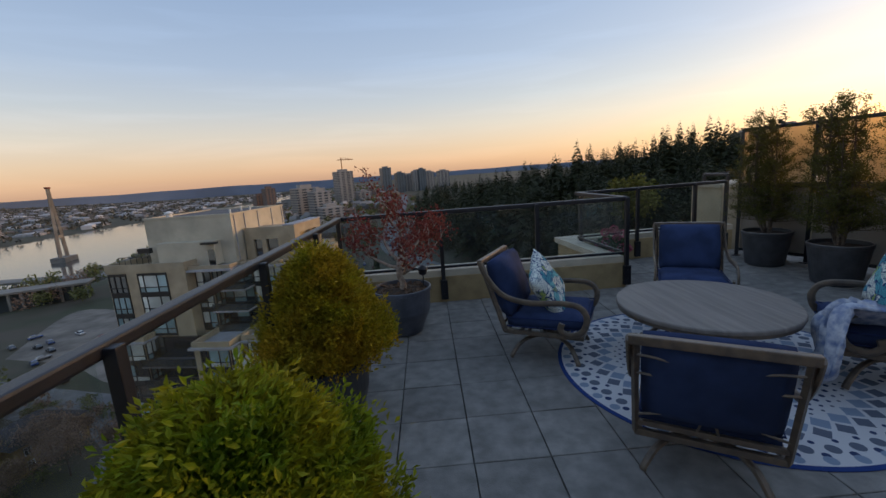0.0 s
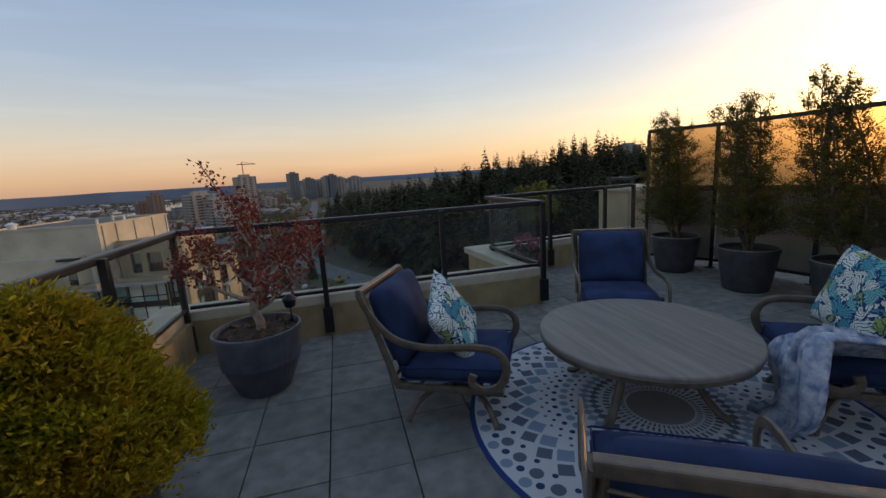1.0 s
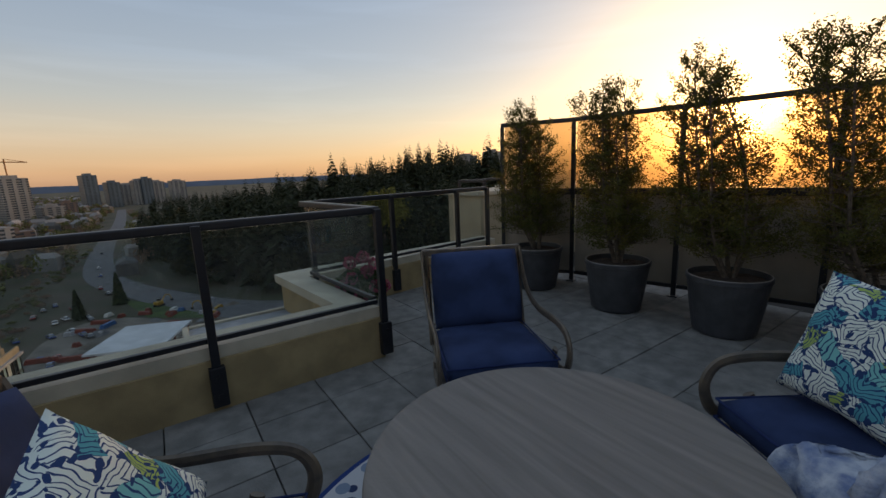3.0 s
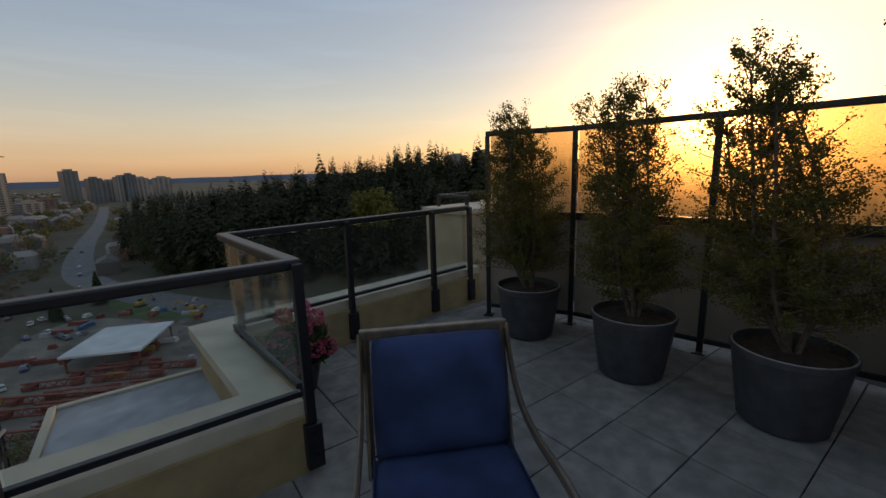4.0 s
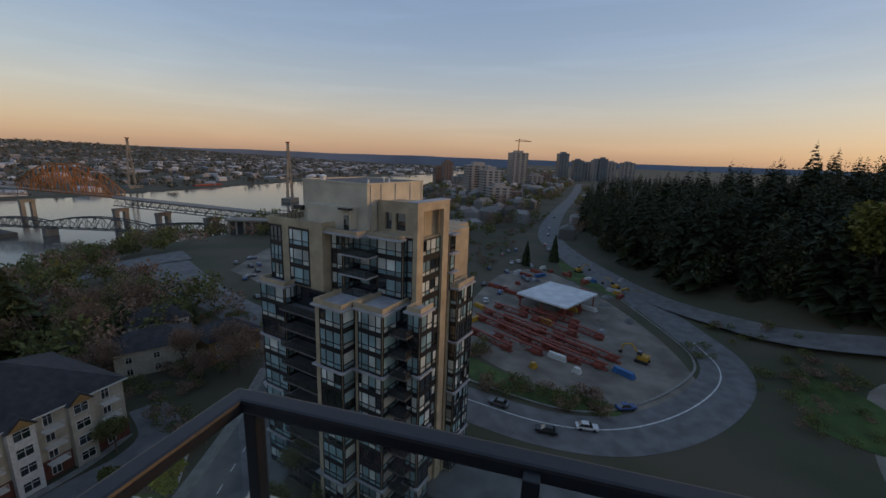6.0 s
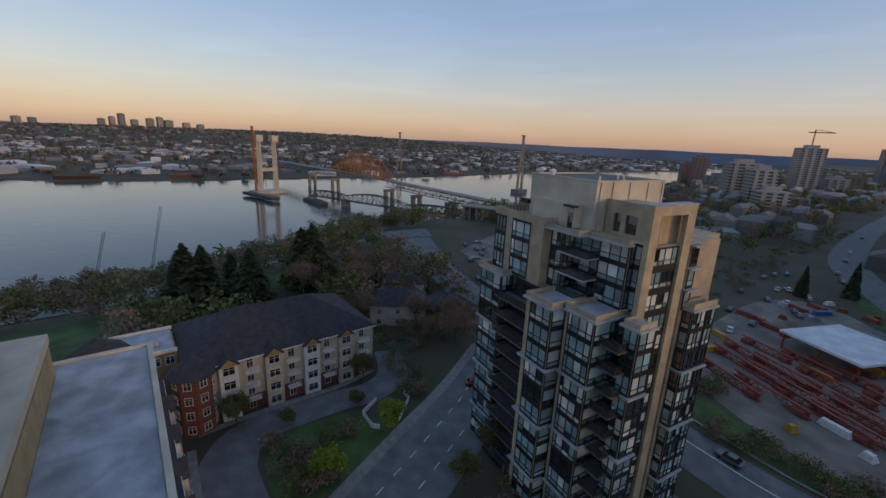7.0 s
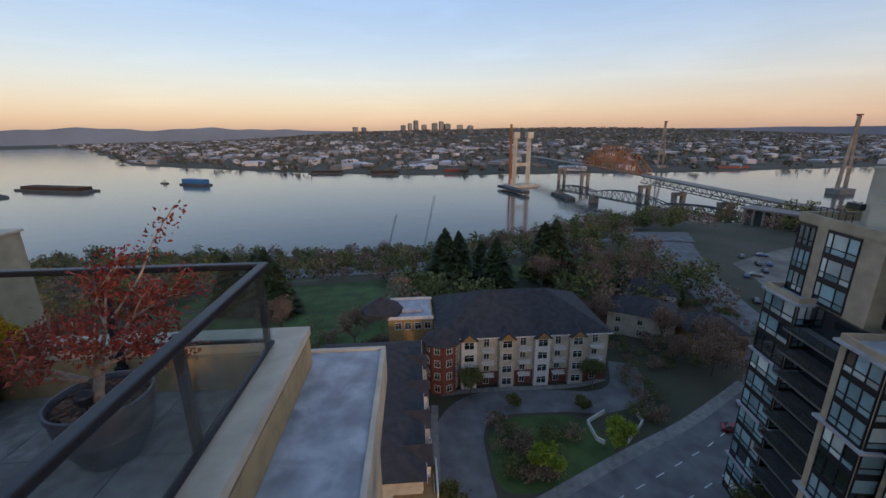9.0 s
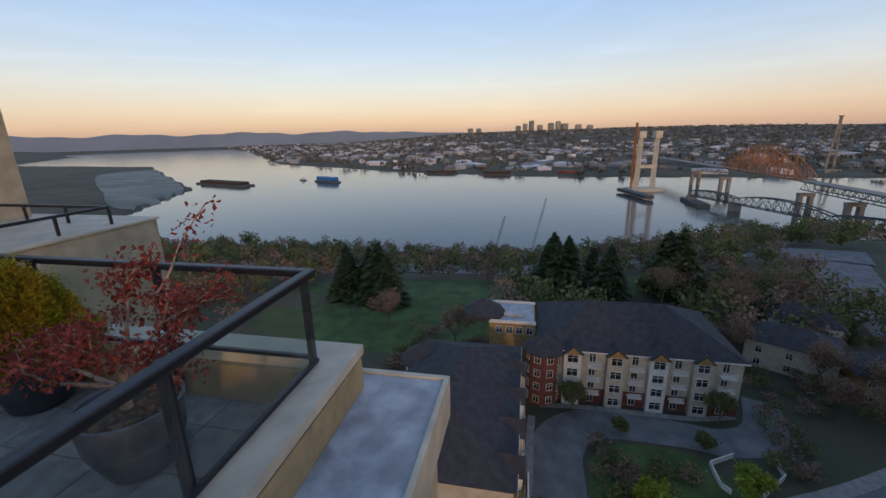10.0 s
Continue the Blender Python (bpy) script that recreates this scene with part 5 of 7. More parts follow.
q = far_bank(7500, 10, 3500)
pp = np.concatenate([q, land(q[:, 0], q[:, 1])[:, None]], 1)
v, f = crown_cards(pp, lrng.uniform(8, 18, len(pp)), lrng.uniform(6, 16, len(pp)), lrng, 14, 2.6)
tagged(raw("far_woods", v.tolist(), f, M["fartree"]), "green and brown trees across the river with haze painted into their colour", "woods", kind="stuff")
# trees round the town, along the bank and on the sandbar
n = 3800
yy = -700 + 3100 * lrng.random(n) ** 1.25
xx = along(RIVER_NEAR, yy) + lrng.uniform(8, 420, n)
road_x = np.interp(yy, [-200, -54, 26, 90, 140, 200, 262, 330, 460, 700, 1100], [-193, -192, -206, -212, -190, -60, -22, -36, -42, -44, -60])
ok = (np.abs(xx - road_x) > 14) & (xx < -5) & (yy > -440)
for x0, x1, y0, y1 in ((-104, 0, -16, 46), (-92, 0, 40, 260), (-185, -80, 98, 195), (-118, 0, -70, -10), (-150, -104, -74, -6)):
    ok &= ~((xx > x0) & (xx < x1) & (yy > y0) & (yy < y1))
q = np.stack([xx, yy], 1)[ok]
pp = np.concatenate([q, land(q[:, 0], q[:, 1])[:, None]], 1)
half = len(pp) // 2
v, f = crown_cards(pp[:half], lrng.uniform(8, 17, half), lrng.uniform(3, 6.5, half), lrng, 170, 1.15)
tagged(raw("bank_trees", v.tolist(), f, M["mixed"]), "spring green trees along the river bank and streets", "trees", kind="stuff")
v, f = crown_cards(pp[half:], lrng.uniform(8, 15, len(pp) - half), lrng.uniform(3, 6, len(pp) - half), lrng, 190, 0.8)
tagged(raw("bare_trees", v.tolist(), f, M["bare"]), "brown bare-twigged trees along the streets", "trees", kind="stuff")


gx_, gy_ = lrng.uniform(-286, -104, 900), lrng.uniform(-330, 150, 900)
rx_ = np.interp(gy_, [-200, -54, 26, 90, 140], [-193, -192, -206, -212, -190])
ok = (np.abs(gx_ - rx_) > 16) & (gx_ > along(RIVER_NEAR, gy_) + 6)
for x0, x1, y0, y1 in ((-152, -104, -76, -8), (-185, -80, 100, 195), (-104, 0, -16, 46), (-165, -118, -8, 42)):
    ok &= ~((gx_ > x0) & (gx_ < x1) & (gy_ > y0) & (gy_ < y1))
q = np.stack([gx_, gy_], 1)[ok]
pp = np.concatenate([q, land(q[:, 0], q[:, 1])[:, None]], 1)
k3 = len(pp) // 3
for a_, b_, nm, mt, lb in ((0, 2 * k3, "grove", "mixed", "spring green grove between the lawn and the river"), (2 * k3, len(pp), "bare_grove", "bare", "brown bare-twigged grove above the river")):
    v, f = crown_cards(pp[a_:b_], lrng.uniform(7, 14, b_ - a_), lrng.uniform(2.6, 5.2, b_ - a_), lrng, 260, 0.9)
    tagged(raw(nm, v.tolist(), f, M[mt]), lb, "trees", kind="stuff")


# single trees near enough to tell apart
def conifer(at, h, label, per=900, wide=1.0):
    t = thing("conifer", (*at, float(land(*at))), label, "tree", "park conifers")
    bm = bmesh.new()
    tube(bm, [(0, 0, 0), (0, 0, h * 0.96)], [h * 0.018, h * 0.003], 6)
    part("trunk", bm, M["bark"], t)
    v, f = conifer_cards(np.array([[0, 0, 0.0]]), np.array([h]), lrng, per)
    v[:, :2] *= wide
    raw("crown", v.tolist(), f, M["park_fir"], t)


def broadleaf(at, h, r, material, label, per=3200, size=0.34):
    t = thing("broadleaf_tree", (*at, float(land(*at))), label, "tree", "street trees")
    rg = random.Random(int(at[0] * 7 + at[1]))
    bm, tips = bmesh.new(), []
    tube(bm, [(0, 0, 0), (0.1, 0, h * 0.35)], [h * 0.022, h * 0.016], 6)
    for k in range(5):
        a = 2 * math.pi * k / 5
        grow(bm, tips, (0.1, 0, h * 0.33), (math.cos(a) * 0.7, math.sin(a) * 0.7, 1), h * 0.26, h * 0.010, 2, rg, 0.7, 0.2)
    part("trunk", bm, M["bark"], t)
    tp = np.array([list(p) for p, _ in tips])
    k = max(1, per // len(tp))
    c = np.repeat(tp, k, 0) + lrng.normal(size=(len(tp) * k, 3)) * r * 0.11
    leaves("crown", c, size, material, t, lrng, 0.35, 0.0)


for x, y, h in ((-123, -56, 22), (-121, -44, 24), (-126, -49, 21), (-118, -40, 20), (-139, 12, 26), (-141, 17, 24), (-137, 30, 21), (-140, 52, 27), (-143, 49, 25), (-116, 66, 13), (-152, 27, 17), (-114, 82, 12)):
    conifer((x, y), h * 0.84, "broad dark conifer standing by the park lawn", wide=2.0)
conifer((-20, 222), 15, "dark conifer on the roadside lawn")
conifer((-32, 206), 13, "dark conifer beside the building site")
for x, y, h, r, mk, lb in ((-51, 21, 6, 2.2, "young", "young bright green tree in the driveway garden"), (-55.3, 34.5, 6.5, 2.4, "young", "young bright green tree by the white railing"), (-72, 12, 7, 3, "mixed", "green tree before the apartments"), (-73, 38, 7, 3, "mixed", "green tree at the end of the apartments"), (-44, 5, 7, 3, "mixed", "green tree beside the narrow path"), (-98, 50, 11, 6, "bare", "bare brown tree beside the houses"), (-88, 62, 11, 6, "bare", "bare brown tree among the houses"), (-78, 72, 9, 5, "bare", "bare brown tree above the road"), (-118, 58, 14, 7, "bare", "large bare brown tree by the houses"), (-80, 60, 8, 5, "bare", "bare reddish tree on the slope"), (-75, 66, 10, 9, "bare", "wide bare brown tree on the slope above the road"), (-67, 69.5, 9, 9, "bare", "wide bare brown tree beside the road"), (-83, 71, 10, 8, "bare", "bare reddish-brown tree before the small houses"), (-129, 77, 14, 10, "bare", "large bare rosy-brown tree by the road"), (-131, 67, 13, 9, "bare", "large bare rosy-brown tree near the lawn"), (-92, -14, 12, 6, "bare", "bare brown tree beside the apartments"), (-100, -34, 12, 6, "bare", "bare brown tree in the park"), (-128, 44, 13, 7, "bare", "tall bare tree behind the apartments"), (-40, 46, 7, 4, "mixed", "dark green tree at the tower's foot"), (-38, 38, 6, 3.6, "mixed", "rounded green tree below the tower"), (-68, 20, 3, 2, "mixed", "green shrub in the driveway garden"), (-52, 19, 3, 2.4, "mixed", "green shrub by the driveway"), (-66, 33, 3, 2.4, "mixed", "green shrub along the driveway bend"), (74, 146, 35, 11, "olive", "tall yellow-green tree at the edge of the woods")):
    broadleaf((x, y), h, r, M[mk], lb, 4200 if mk == "young" or h > 20 else 3200, 1.3 if h > 20 else 0.5 if mk == "young" else 0.34)
bx, by = [], []
for x0, x1, y0, y1, n_ in ((-125, -78, 48, 96, 150), (-64, -50, 14, 31, 26), (-52, -22, 62, 72, 50), (-34, -20, 30, 62, 60), (40, 62, 92, 124, 30), (-20, 8, 84, 92, 40), (-104, -78, -28, -4, 50), (-80, -62, 42, 50, 16), (-45, -24, 96, 112, 30), (-90, -46, 104, 250, 110), (-62, -48, 200, 420, 70), (28, 60, 118, 150, 24)):
    bx += list(lrng.uniform(x0, x1, n_))
    by += list(lrng.uniform(y0, y1, n_))
bp_ = np.stack([bx, by, land(np.array(bx), np.array(by))], 1)
mid_ = len(bp_) // 2
lrng.shuffle(bp_)
for part_, nm, mk, lb in ((bp_[:mid_], "undergrowth", "mixed", "green shrubs and undergrowth between the roads"), (bp_[mid_:], "brush", "bare", "brown leafless brush between the roads")):
    v, f = crown_cards(part_, lrng.uniform(1.2, 3.6, len(part_)), lrng.uniform(1.0, 2.4, len(part_)), lrng, 200, 0.8)
    tagged(raw(nm, v.tolist(), f, M[mk]), lb, "shrubs", kind="stuff")
# white railed walls of the garage ramp
for pts_ in (((-65, 37), (-62.5, 32.6), (-58.2, 32.4), (-57, 33.4)), ((-64, 43), (-61.6, 42.8), (-57, 37.6))):
    bm = bmesh.new()
    for (x0, y0), (x1, y1) in zip(pts_, pts_[1:]):
        d = Vector((x1 - x0, y1 - y0, 0))
        box(bm, 0, d.length, -0.08, 0.08, -0.3, 0.95, m=Matrix.Translation((x0, y0, GZ)) @ d.to_track_quat("X", "Z").to_matrix().to_4x4())
    tagged(link_mesh("ramp_wall", bm, M["white"]), "white angled wall of a garage ramp", "wall", "ramp walls")
# far mountains; the distance haze is painted into their blue colour
v, f = [], []
for i in range(480):
    deg = -55 + 211 * i / 479
    az = radians(deg)
    h = 5 + 9 * (0.6 + 0.3 * math.sin(deg * 0.31) + 0.2 * math.sin(deg * 0.83)) + 42 * smooth(100, 112, deg) * (0.75 + 0.25 * math.sin(deg * 0.56) + 0.12 * math.sin(deg * 1.5))
    v += [(-math.sin(az) * 4760, math.cos(az) * 4760, -90), (-math.sin(az) * 4760, math.cos(az) * 4760, float(h))]
    if i:
        f.append((2 * i - 2, 2 * i, 2 * i + 1, 2 * i - 1))
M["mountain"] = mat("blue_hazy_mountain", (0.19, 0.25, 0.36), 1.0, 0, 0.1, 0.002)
tagged(raw("backdrop", v, f, M["mountain"]), "far mountains on the horizon with blue haze painted into their colour", "mountains", kind="structure")

# ---- terrace structure ----
RAIL = 1.44
AX = -4.42                     # the long guard rail
YB = 0.0                       # the cross guard rail
NX, NY = -0.13, 1.675          # the far corner of the notch
FX, FY = 3.05, 1.995           # the end of the far guard rail
YD = 1.86
SCREEN = [(2.95, 1.40), (3.50, 0.48), (3.80, -0.89), (4.10, -2.26), (4.40, -3.63), (4.70, -5.00)]    # posts of the tall screen

bm = bmesh.new()
box(bm, AX - 0.05, 7.0, -11.0, 0.06, -0.30, -0.045)
box(bm, -0.03, 7.0, 0.06, YD + 0.06, -0.30, -0.045)
tagged(link_mesh("floor", bm, M["joint"]), "dark bedding under square concrete pavers", "floor", kind="structure")
floor_ob = bpy.data.objects["floor"]

# building mass under the terrace
bm = bmesh.new()
box(bm, AX - 0.30, 7.0, -14.0, -0.02, -50, -0.31)
box(bm, -0.34, 12.0, -0.02, YD + 0.30, -50, -0.31)
tagged(link_mesh("building_wall", bm, M["stucco"]), "cream stucco wall of the tower below the terrace", "wall", kind="structure")


def curb(name, x0, x1, y0, y1):
    bm = bmesh.new()
    box(bm, x0, x1, y0, y1, -0.30, 0.40)
    return tagged(link_mesh(name, bm, M["curb"]), "tan stucco curb at the terrace edge", "curb", kind="structure")


curb("wall_curb_long", AX - 0.30, AX + 0.05, -11.0, 0.30)
curb("wall_curb_cross", AX + 0.05, 0.0, -0.05, 0.30)


def prism(name, pts, z0, z1, material, label, category):
    """An upright block over a plan outline."""
    bm = bmesh.new()
    lo = [bm.verts.new((x, y, z0)) for x, y in pts]
    hi = [bm.verts.new((x, y, z1)) for x, y in pts]
    bm.faces.new(lo[::-1])
    bm.faces.new(hi)
    for i in range(len(pts)):
        j = (i + 1) % len(pts)
        bm.faces.new((lo[i], lo[j], hi[j], hi[i]))
    bmesh.ops.recalc_face_normals(bm, faces=bm.faces)
    return tagged(link_mesh(name, bm, material), label, category, kind="structure")


prism("wall_curb_notch", [(0.05, 0.302), (NX + 0.05, NY - 0.05), (NX - 0.30, NY + 0.28), (-0.30, 0.302)], -0.30, 0.40, M["curb"], "tan stucco curb at the terrace edge", "curb")
prism("wall_curb_far", [(NX + 0.052, NY - 0.05), (FX + 0.2, FY - 0.04), (FX + 0.2, FY + 0.31), (NX - 0.298, NY + 0.282)], -0.30, 0.402, M["curb"], "tan stucco curb at the terrace edge", "curb")


def capping(name, p, inner, outer, label="cream metal capping on the parapet"):
    """A sloped capping with turned-down edges; p are the four corners: inner pair, then outer pair."""
    bm = bmesh.new()
    top = [(*p[0], inner), (*p[1], inner), (*p[2], outer), (*p[3], outer)]
    a = [bm.verts.new(v) for v in top]
    b = [bm.verts.new((v[0], v[1], v[2] - 0.10)) for v in top]
    bm.faces.new(a)
    bm.faces.new(b[::-1])
    for i in range(4):
        bm.faces.new((a[i], b[i], b[(i + 1) % 4], a[(i + 1) % 4]))
    bmesh.ops.recalc_face_normals(bm, faces=bm.faces)
    return tagged(link_mesh(name, bm, M["cap"]), label, "parapet cap", kind="structure")


capping("trim_cap_long", [(AX - 0.02, -11.0), (AX - 0.02, -0.02), (AX - 0.36, 0.30), (AX - 0.36, -11.0)], 0.50, 0.52)
capping("trim_cap_cross", [(AX - 0.02, -0.018), (-0.02, -0.018), (-0.34, 0.29), (AX - 0.36, 0.302)], 0.50, 0.52)
capping("trim_cap_notch", [(-0.022, -0.016), (NX - 0.02, NY), (NX - 0.36, NY + 0.34), (-0.34, 0.292)], 0.50, 0.52)
capping("trim_cap_far", [(NX - 0.018, NY + 0.004), (FX + 0.25, FY + 0.02), (FX + 0.25, FY + 0.37), (NX - 0.358, NY + 0.342)], 0.50, 0.52)
# lower roof strip outside the cross rail, with its metal edge
bm = bmesh.new()
box(bm, -4.96, -0.342, 0.304, 1.10, -0.35, 0.06)
tagged(link_mesh("lower_roof", bm, M["membrane"]), "pale stained membrane roof strip outside the guard rail", "roof", kind="structure")
bm = bmesh.new()
box(bm, -5.03, -4.962, -0.2, 1.16, -0.40, 0.085, 0.01)
box(bm, -4.96, -1.56, 1.102, 1.16, -0.40, 0.085, 0.01)
box(bm, -1.56, -1.50, 1.102, 2.00, -0.40, 0.085, 0.01)
box(bm, -1.498, -0.342, 1.94, 2.00, -0.40, 0.085, 0.01)
tagged(link_mesh("trim_roof_edge", bm, M["cap"]), "cream metal roof edge trim", "trim", kind="structure")
bm = bmesh.new()
box(bm, -4.96, AX - 0.303, -0.2, 0.302, -0.35, 0.058)
tagged(link_mesh("lower_roof", bm, M["membrane"]), "pale stained membrane roof round the parapet corner", "roof", kind="structure")
bm = bmesh.new()
box(bm, -1.498, -0.342, 1.101, 1.938, -0.35, 0.059)
tagged(link_mesh("lower_roof", bm, M["membrane"]), "pale stained membrane roof in the notch", "roof", kind="structure")
bm = bmesh.new()
box(bm, -4.9, -0.35, 0.31, 1.02, -50, -0.36)
tagged(link_mesh("building_wall", bm, M["stucco"]), "cream stucco wall below the lower roof", "wall", kind="structure")


def guard(name, p0, p1, posts, group, end_posts=(True, True), top=RAIL, low=0.40, label="black metal guard rail with clear glass panels"):
    """A straight guard: round-edged top rail, posts reaching down the curb face, bottom rail and glass."""
    a, b = Vector((*p0, 0)), Vector((*p1, 0))
    d = (b - a).normalized()
    L = (b - a).length
    turn = math.degrees(math.atan2(d.y, d.x))
    g = thing(name, (a.x, a.y, 0), label, "guard rail", group, turn=turn)
    part("top_rail", boxed(-0.04, L + 0.04, -0.045, 0.045, top - 0.065, top, 0.014), M["rail"], g)
    part("bottom_rail", boxed(0.03, L - 0.03, -0.022, 0.022, low + 0.13, low + 0.17, 0.006), M["rail"], g)
    xs = [L * k for k in posts]
    for i, x in enumerate(xs):
        if (i == 0 and not end_posts[0]) or (i == len(xs) - 1 and not end_posts[1]):
            continue
        bm = boxed(x - 0.03, x + 0.03, -0.095, -0.035, 0.10, top - 0.02, 0.006)
        box(bm, x - 0.055, x + 0.055, -0.115, -0.05, 0.05, 0.36, 0.008)
        for z in (0.14, 0.29):
            box(bm, x - 0.014, x + 0.014, -0.125, -0.114, z - 0.014, z + 0.014)
        part("post", bm, M["rail"], g)
    for x0, x1 in zip(xs, xs[1:]):
        gl = part("glass_pane", boxed(x0 + 0.03, x1 - 0.03, -0.005, 0.005, low + 0.175, top - 0.07), M["rail_glass"], g, "clear glass guard panel")
        gl.visible_shadow = False
    return g


guard("guard_rail", (AX, YB), (-0.0, YB), (0, 0.345, 0.682, 1), "terrace guard rails")
guard("guard_rail", (AX, -11.0), (AX, YB - 0.05), (0, 0.16, 0.30, 0.44, 0.58, 0.72, 0.86, 1), "terrace guard rails", (True, False))
guard("guard_rail", (-0.005, YB + 0.06), (NX, NY), (0, 1), "terrace guard rails", (False, True))
guard("guard_rail", (NX + 0.06, NY + 0.006), (FX, FY), (0, 0.375, 0.775, 1), "terrace guard rails", (False, True))


# tall privacy screen on the sunset side
def obscure():
    m = bpy.data.materials.new("obscure_patterned_glass")
    m.use_nodes = True
    n, l = m.node_tree.nodes, m.node_tree.links
    b = n["Principled BSDF"]
    b.inputs["Base Color"].default_value = (0.62, 0.44, 0.27, 1)
    b.inputs["Transmission Weight"].default_value = 1.0
    b.inputs["Roughness"].default_value = 0.45
    b.inputs["IOR"].default_value = 1.12
    g = n.new("ShaderNodeNewGeometry")
    v = n.new("ShaderNodeTexVoronoi")
    v.inputs["Scale"].default_value = 60
    l.new(g.outputs["Position"], v.inputs["Vector"])
    bp = n.new("ShaderNodeBump")
    bp.inputs["Strength"].default_value, bp.inputs["Distance"].default_value = 0.5, 0.01
    l.new(v.outputs["Distance"], bp.inputs["Height"])
    l.new(bp.outputs["Normal"], b.inputs["Normal"])
    return m


M["obscure"] = obscure()
M["taupe"] = mat("taupe_wall_panel", (0.30, 0.25, 0.205), 0.8, 0, 0.12, 2, 0.15, 90, stain=0.15, sscale=0.8)
screen = thing("privacy_screen", (*SCREEN[0], 0), "tall black framed privacy screen of patterned glass over taupe panels", "screen")
SH, SM = 2.41, 1.40


def screen_part(name, bm, material, i, label=""):
    """A part laid along the screen from post i to the next."""
    (x0, y0), (x1, y1) = SCREEN[i], SCREEN[min(i + 1, len(SCREEN) - 1)]
    if i == len(SCREEN) - 1:
        x0, y0, x1, y1 = *SCREEN[i - 1], x1, y1
    ob = part(name, bm, material, screen, label)
    ob.matrix_basis = pose(SCREEN[i][0] - SCREEN[0][0], SCREEN[i][1] - SCREEN[0][1], 0, 0, 0, math.degrees(math.atan2(y1 - y0, x1 - x0)))
    return ob


for i in range(len(SCREEN)):
    bm = boxed(-0.03, 0.03, -0.06, -0.0302, 0.0, SH - 0.061, 0.006)
    box(bm, -0.06, 0.06, -0.11, -0.0, 0.0, 0.014)
    screen_part("post", bm, M["rail"], i)
    if i == len(SCREEN) - 1:
        break
    L = math.dist(SCREEN[i], SCREEN[i + 1])
    screen_part("top_rail", boxed(-0.03, L - 0.03, -0.035, 0.035, SH - 0.06, SH, 0.01), M["rail"], i)
    screen_part("middle_rail", boxed(0, L, -0.03, 0.03, SM - 0.09, SM, 0.008), M["rail"], i)
    screen_part("bottom_rail", boxed(0, L, -0.03, 0.03, 0.10, 0.15, 0.008), M["rail"], i)
    pane = screen_part("glass_pane", boxed(0.03, L - 0.03, -0.004, 0.004, SM + 0.002, SH - 0.062), M["obscure"], i, "patterned obscure glass pane glowing with sunset light")
    pane.visible_shadow = False
    screen_part("panel", boxed(0.03, L - 0.03, -0.006, 0.006, 0.152, SM - 0.092), M["taupe"], i, "taupe lower panel")

# neighbouring parapet block with its own small rail
bm = bmesh.new()
box(bm, 3.32, 9.0, 2.42, 3.42, -50, 1.25)
tagged(link_mesh("wall_block", bm, M["stucco"]), "cream stucco parapet block beyond the terrace", "wall", kind="structure")
bm = bmesh.new()
box(bm, 3.26, 9.0, 2.38, 3.46, 1.251, 1.33, 0.01)
tagged(link_mesh("trim_block_cap", bm, M["cap"]), "cream metal capping on the parapet block", "trim", kind="structure")
guard_b = thing("roof_rail", (3.50, 3.30, 1.33), "low black metal rail on the parapet block", "guard rail")
for n_, a in (("top_rail", (0, 4.8, -0.03, 0.03, 0.16, 0.21)), ("side_rail", (0, 0.05, -0.80, -0.032, 0.16, 0.21))):
    part(n_, boxed(*a, 0.008), M["rail"], guard_b)
for x, y in ((0.02, 0), (1.6, 0), (3.2, 0), (0.025, -0.76)):
    part("post", boxed(x - 0.025, x + 0.025, y - 0.025, y + 0.025, 0.0, 0.159, 0.005), M["rail"], guard_b)
bm = bmesh.new()
tube(bm, bezier([(0.5, -0.5, 0.03), (0.7, -0.3, 0.08), (1.1, -0.25, 0.06), (1.3, -0.5, 0.03), (1.0, -0.8, 0.03), (0.6, -0.7, 0.03)], 8), 0.015, 6)
cable = tagged(link_mesh("cable", bm, M["cap"]), "pale cable coiled on the parapet block", "cable")
cable.location = (3.55, 3.28, 1.315)

# house walls behind the camera that close the terrace
bm = bmesh.new()
box(bm, AX, 7.0, -11.3, -11.0, -0.3, 3.2)
tagged(link_mesh("wall_house", bm, M["stucco"]), "cream stucco house wall behind the terrace", "wall", kind="structure")
bm = bmesh.new()
box(bm, 6.9, 7.0, -11.0, 1.8, -0.3, 1.1)
tagged(link_mesh("wall_side", bm, M["stucco"]), "cream stucco side parapet", "wall", kind="structure")

# neighbour's corner further along the building
bm = bmesh.new()
box(bm, -9.5, AX - 0.32, -15.0, -6.95, -50, 0.72)
tagged(link_mesh("wall_neighbour", bm, M["stucco"]), "cream stucco parapet of the neighbouring terrace", "wall", kind="structure")
bm = bmesh.new()
box(bm, -9.55, AX - 0.36, -15.0, -6.9, 0.722, 0.78, 0.01)
tagged(link_mesh("trim_neighbour_cap", bm, M["cap"]), "cream capping on the neighbouring parapet", "trim", kind="structure")
bm = bmesh.new()
box(bm, -9.3, -6.2, -16, -10.5, 0.781, 5.6)
tagged(link_mesh("wall_neighbour_house", bm, M["stucco"]), "cream stucco wall of the neighbouring flat", "wall", kind="structure")
nb = thing("guard_rail", (-8.6, -7.2, 0.78), "black metal guard rail on the neighbouring terrace", "guard rail", "neighbour rails")
part("top_rail", boxed(0, 3.2, -0.03, 0.03, 0.36, 0.42, 0.01), M["rail"], nb)
part("side_rail", boxed(-0.03, 0.03, -3.6, -0.032, 0.36, 0.42, 0.01), M["rail"], nb)
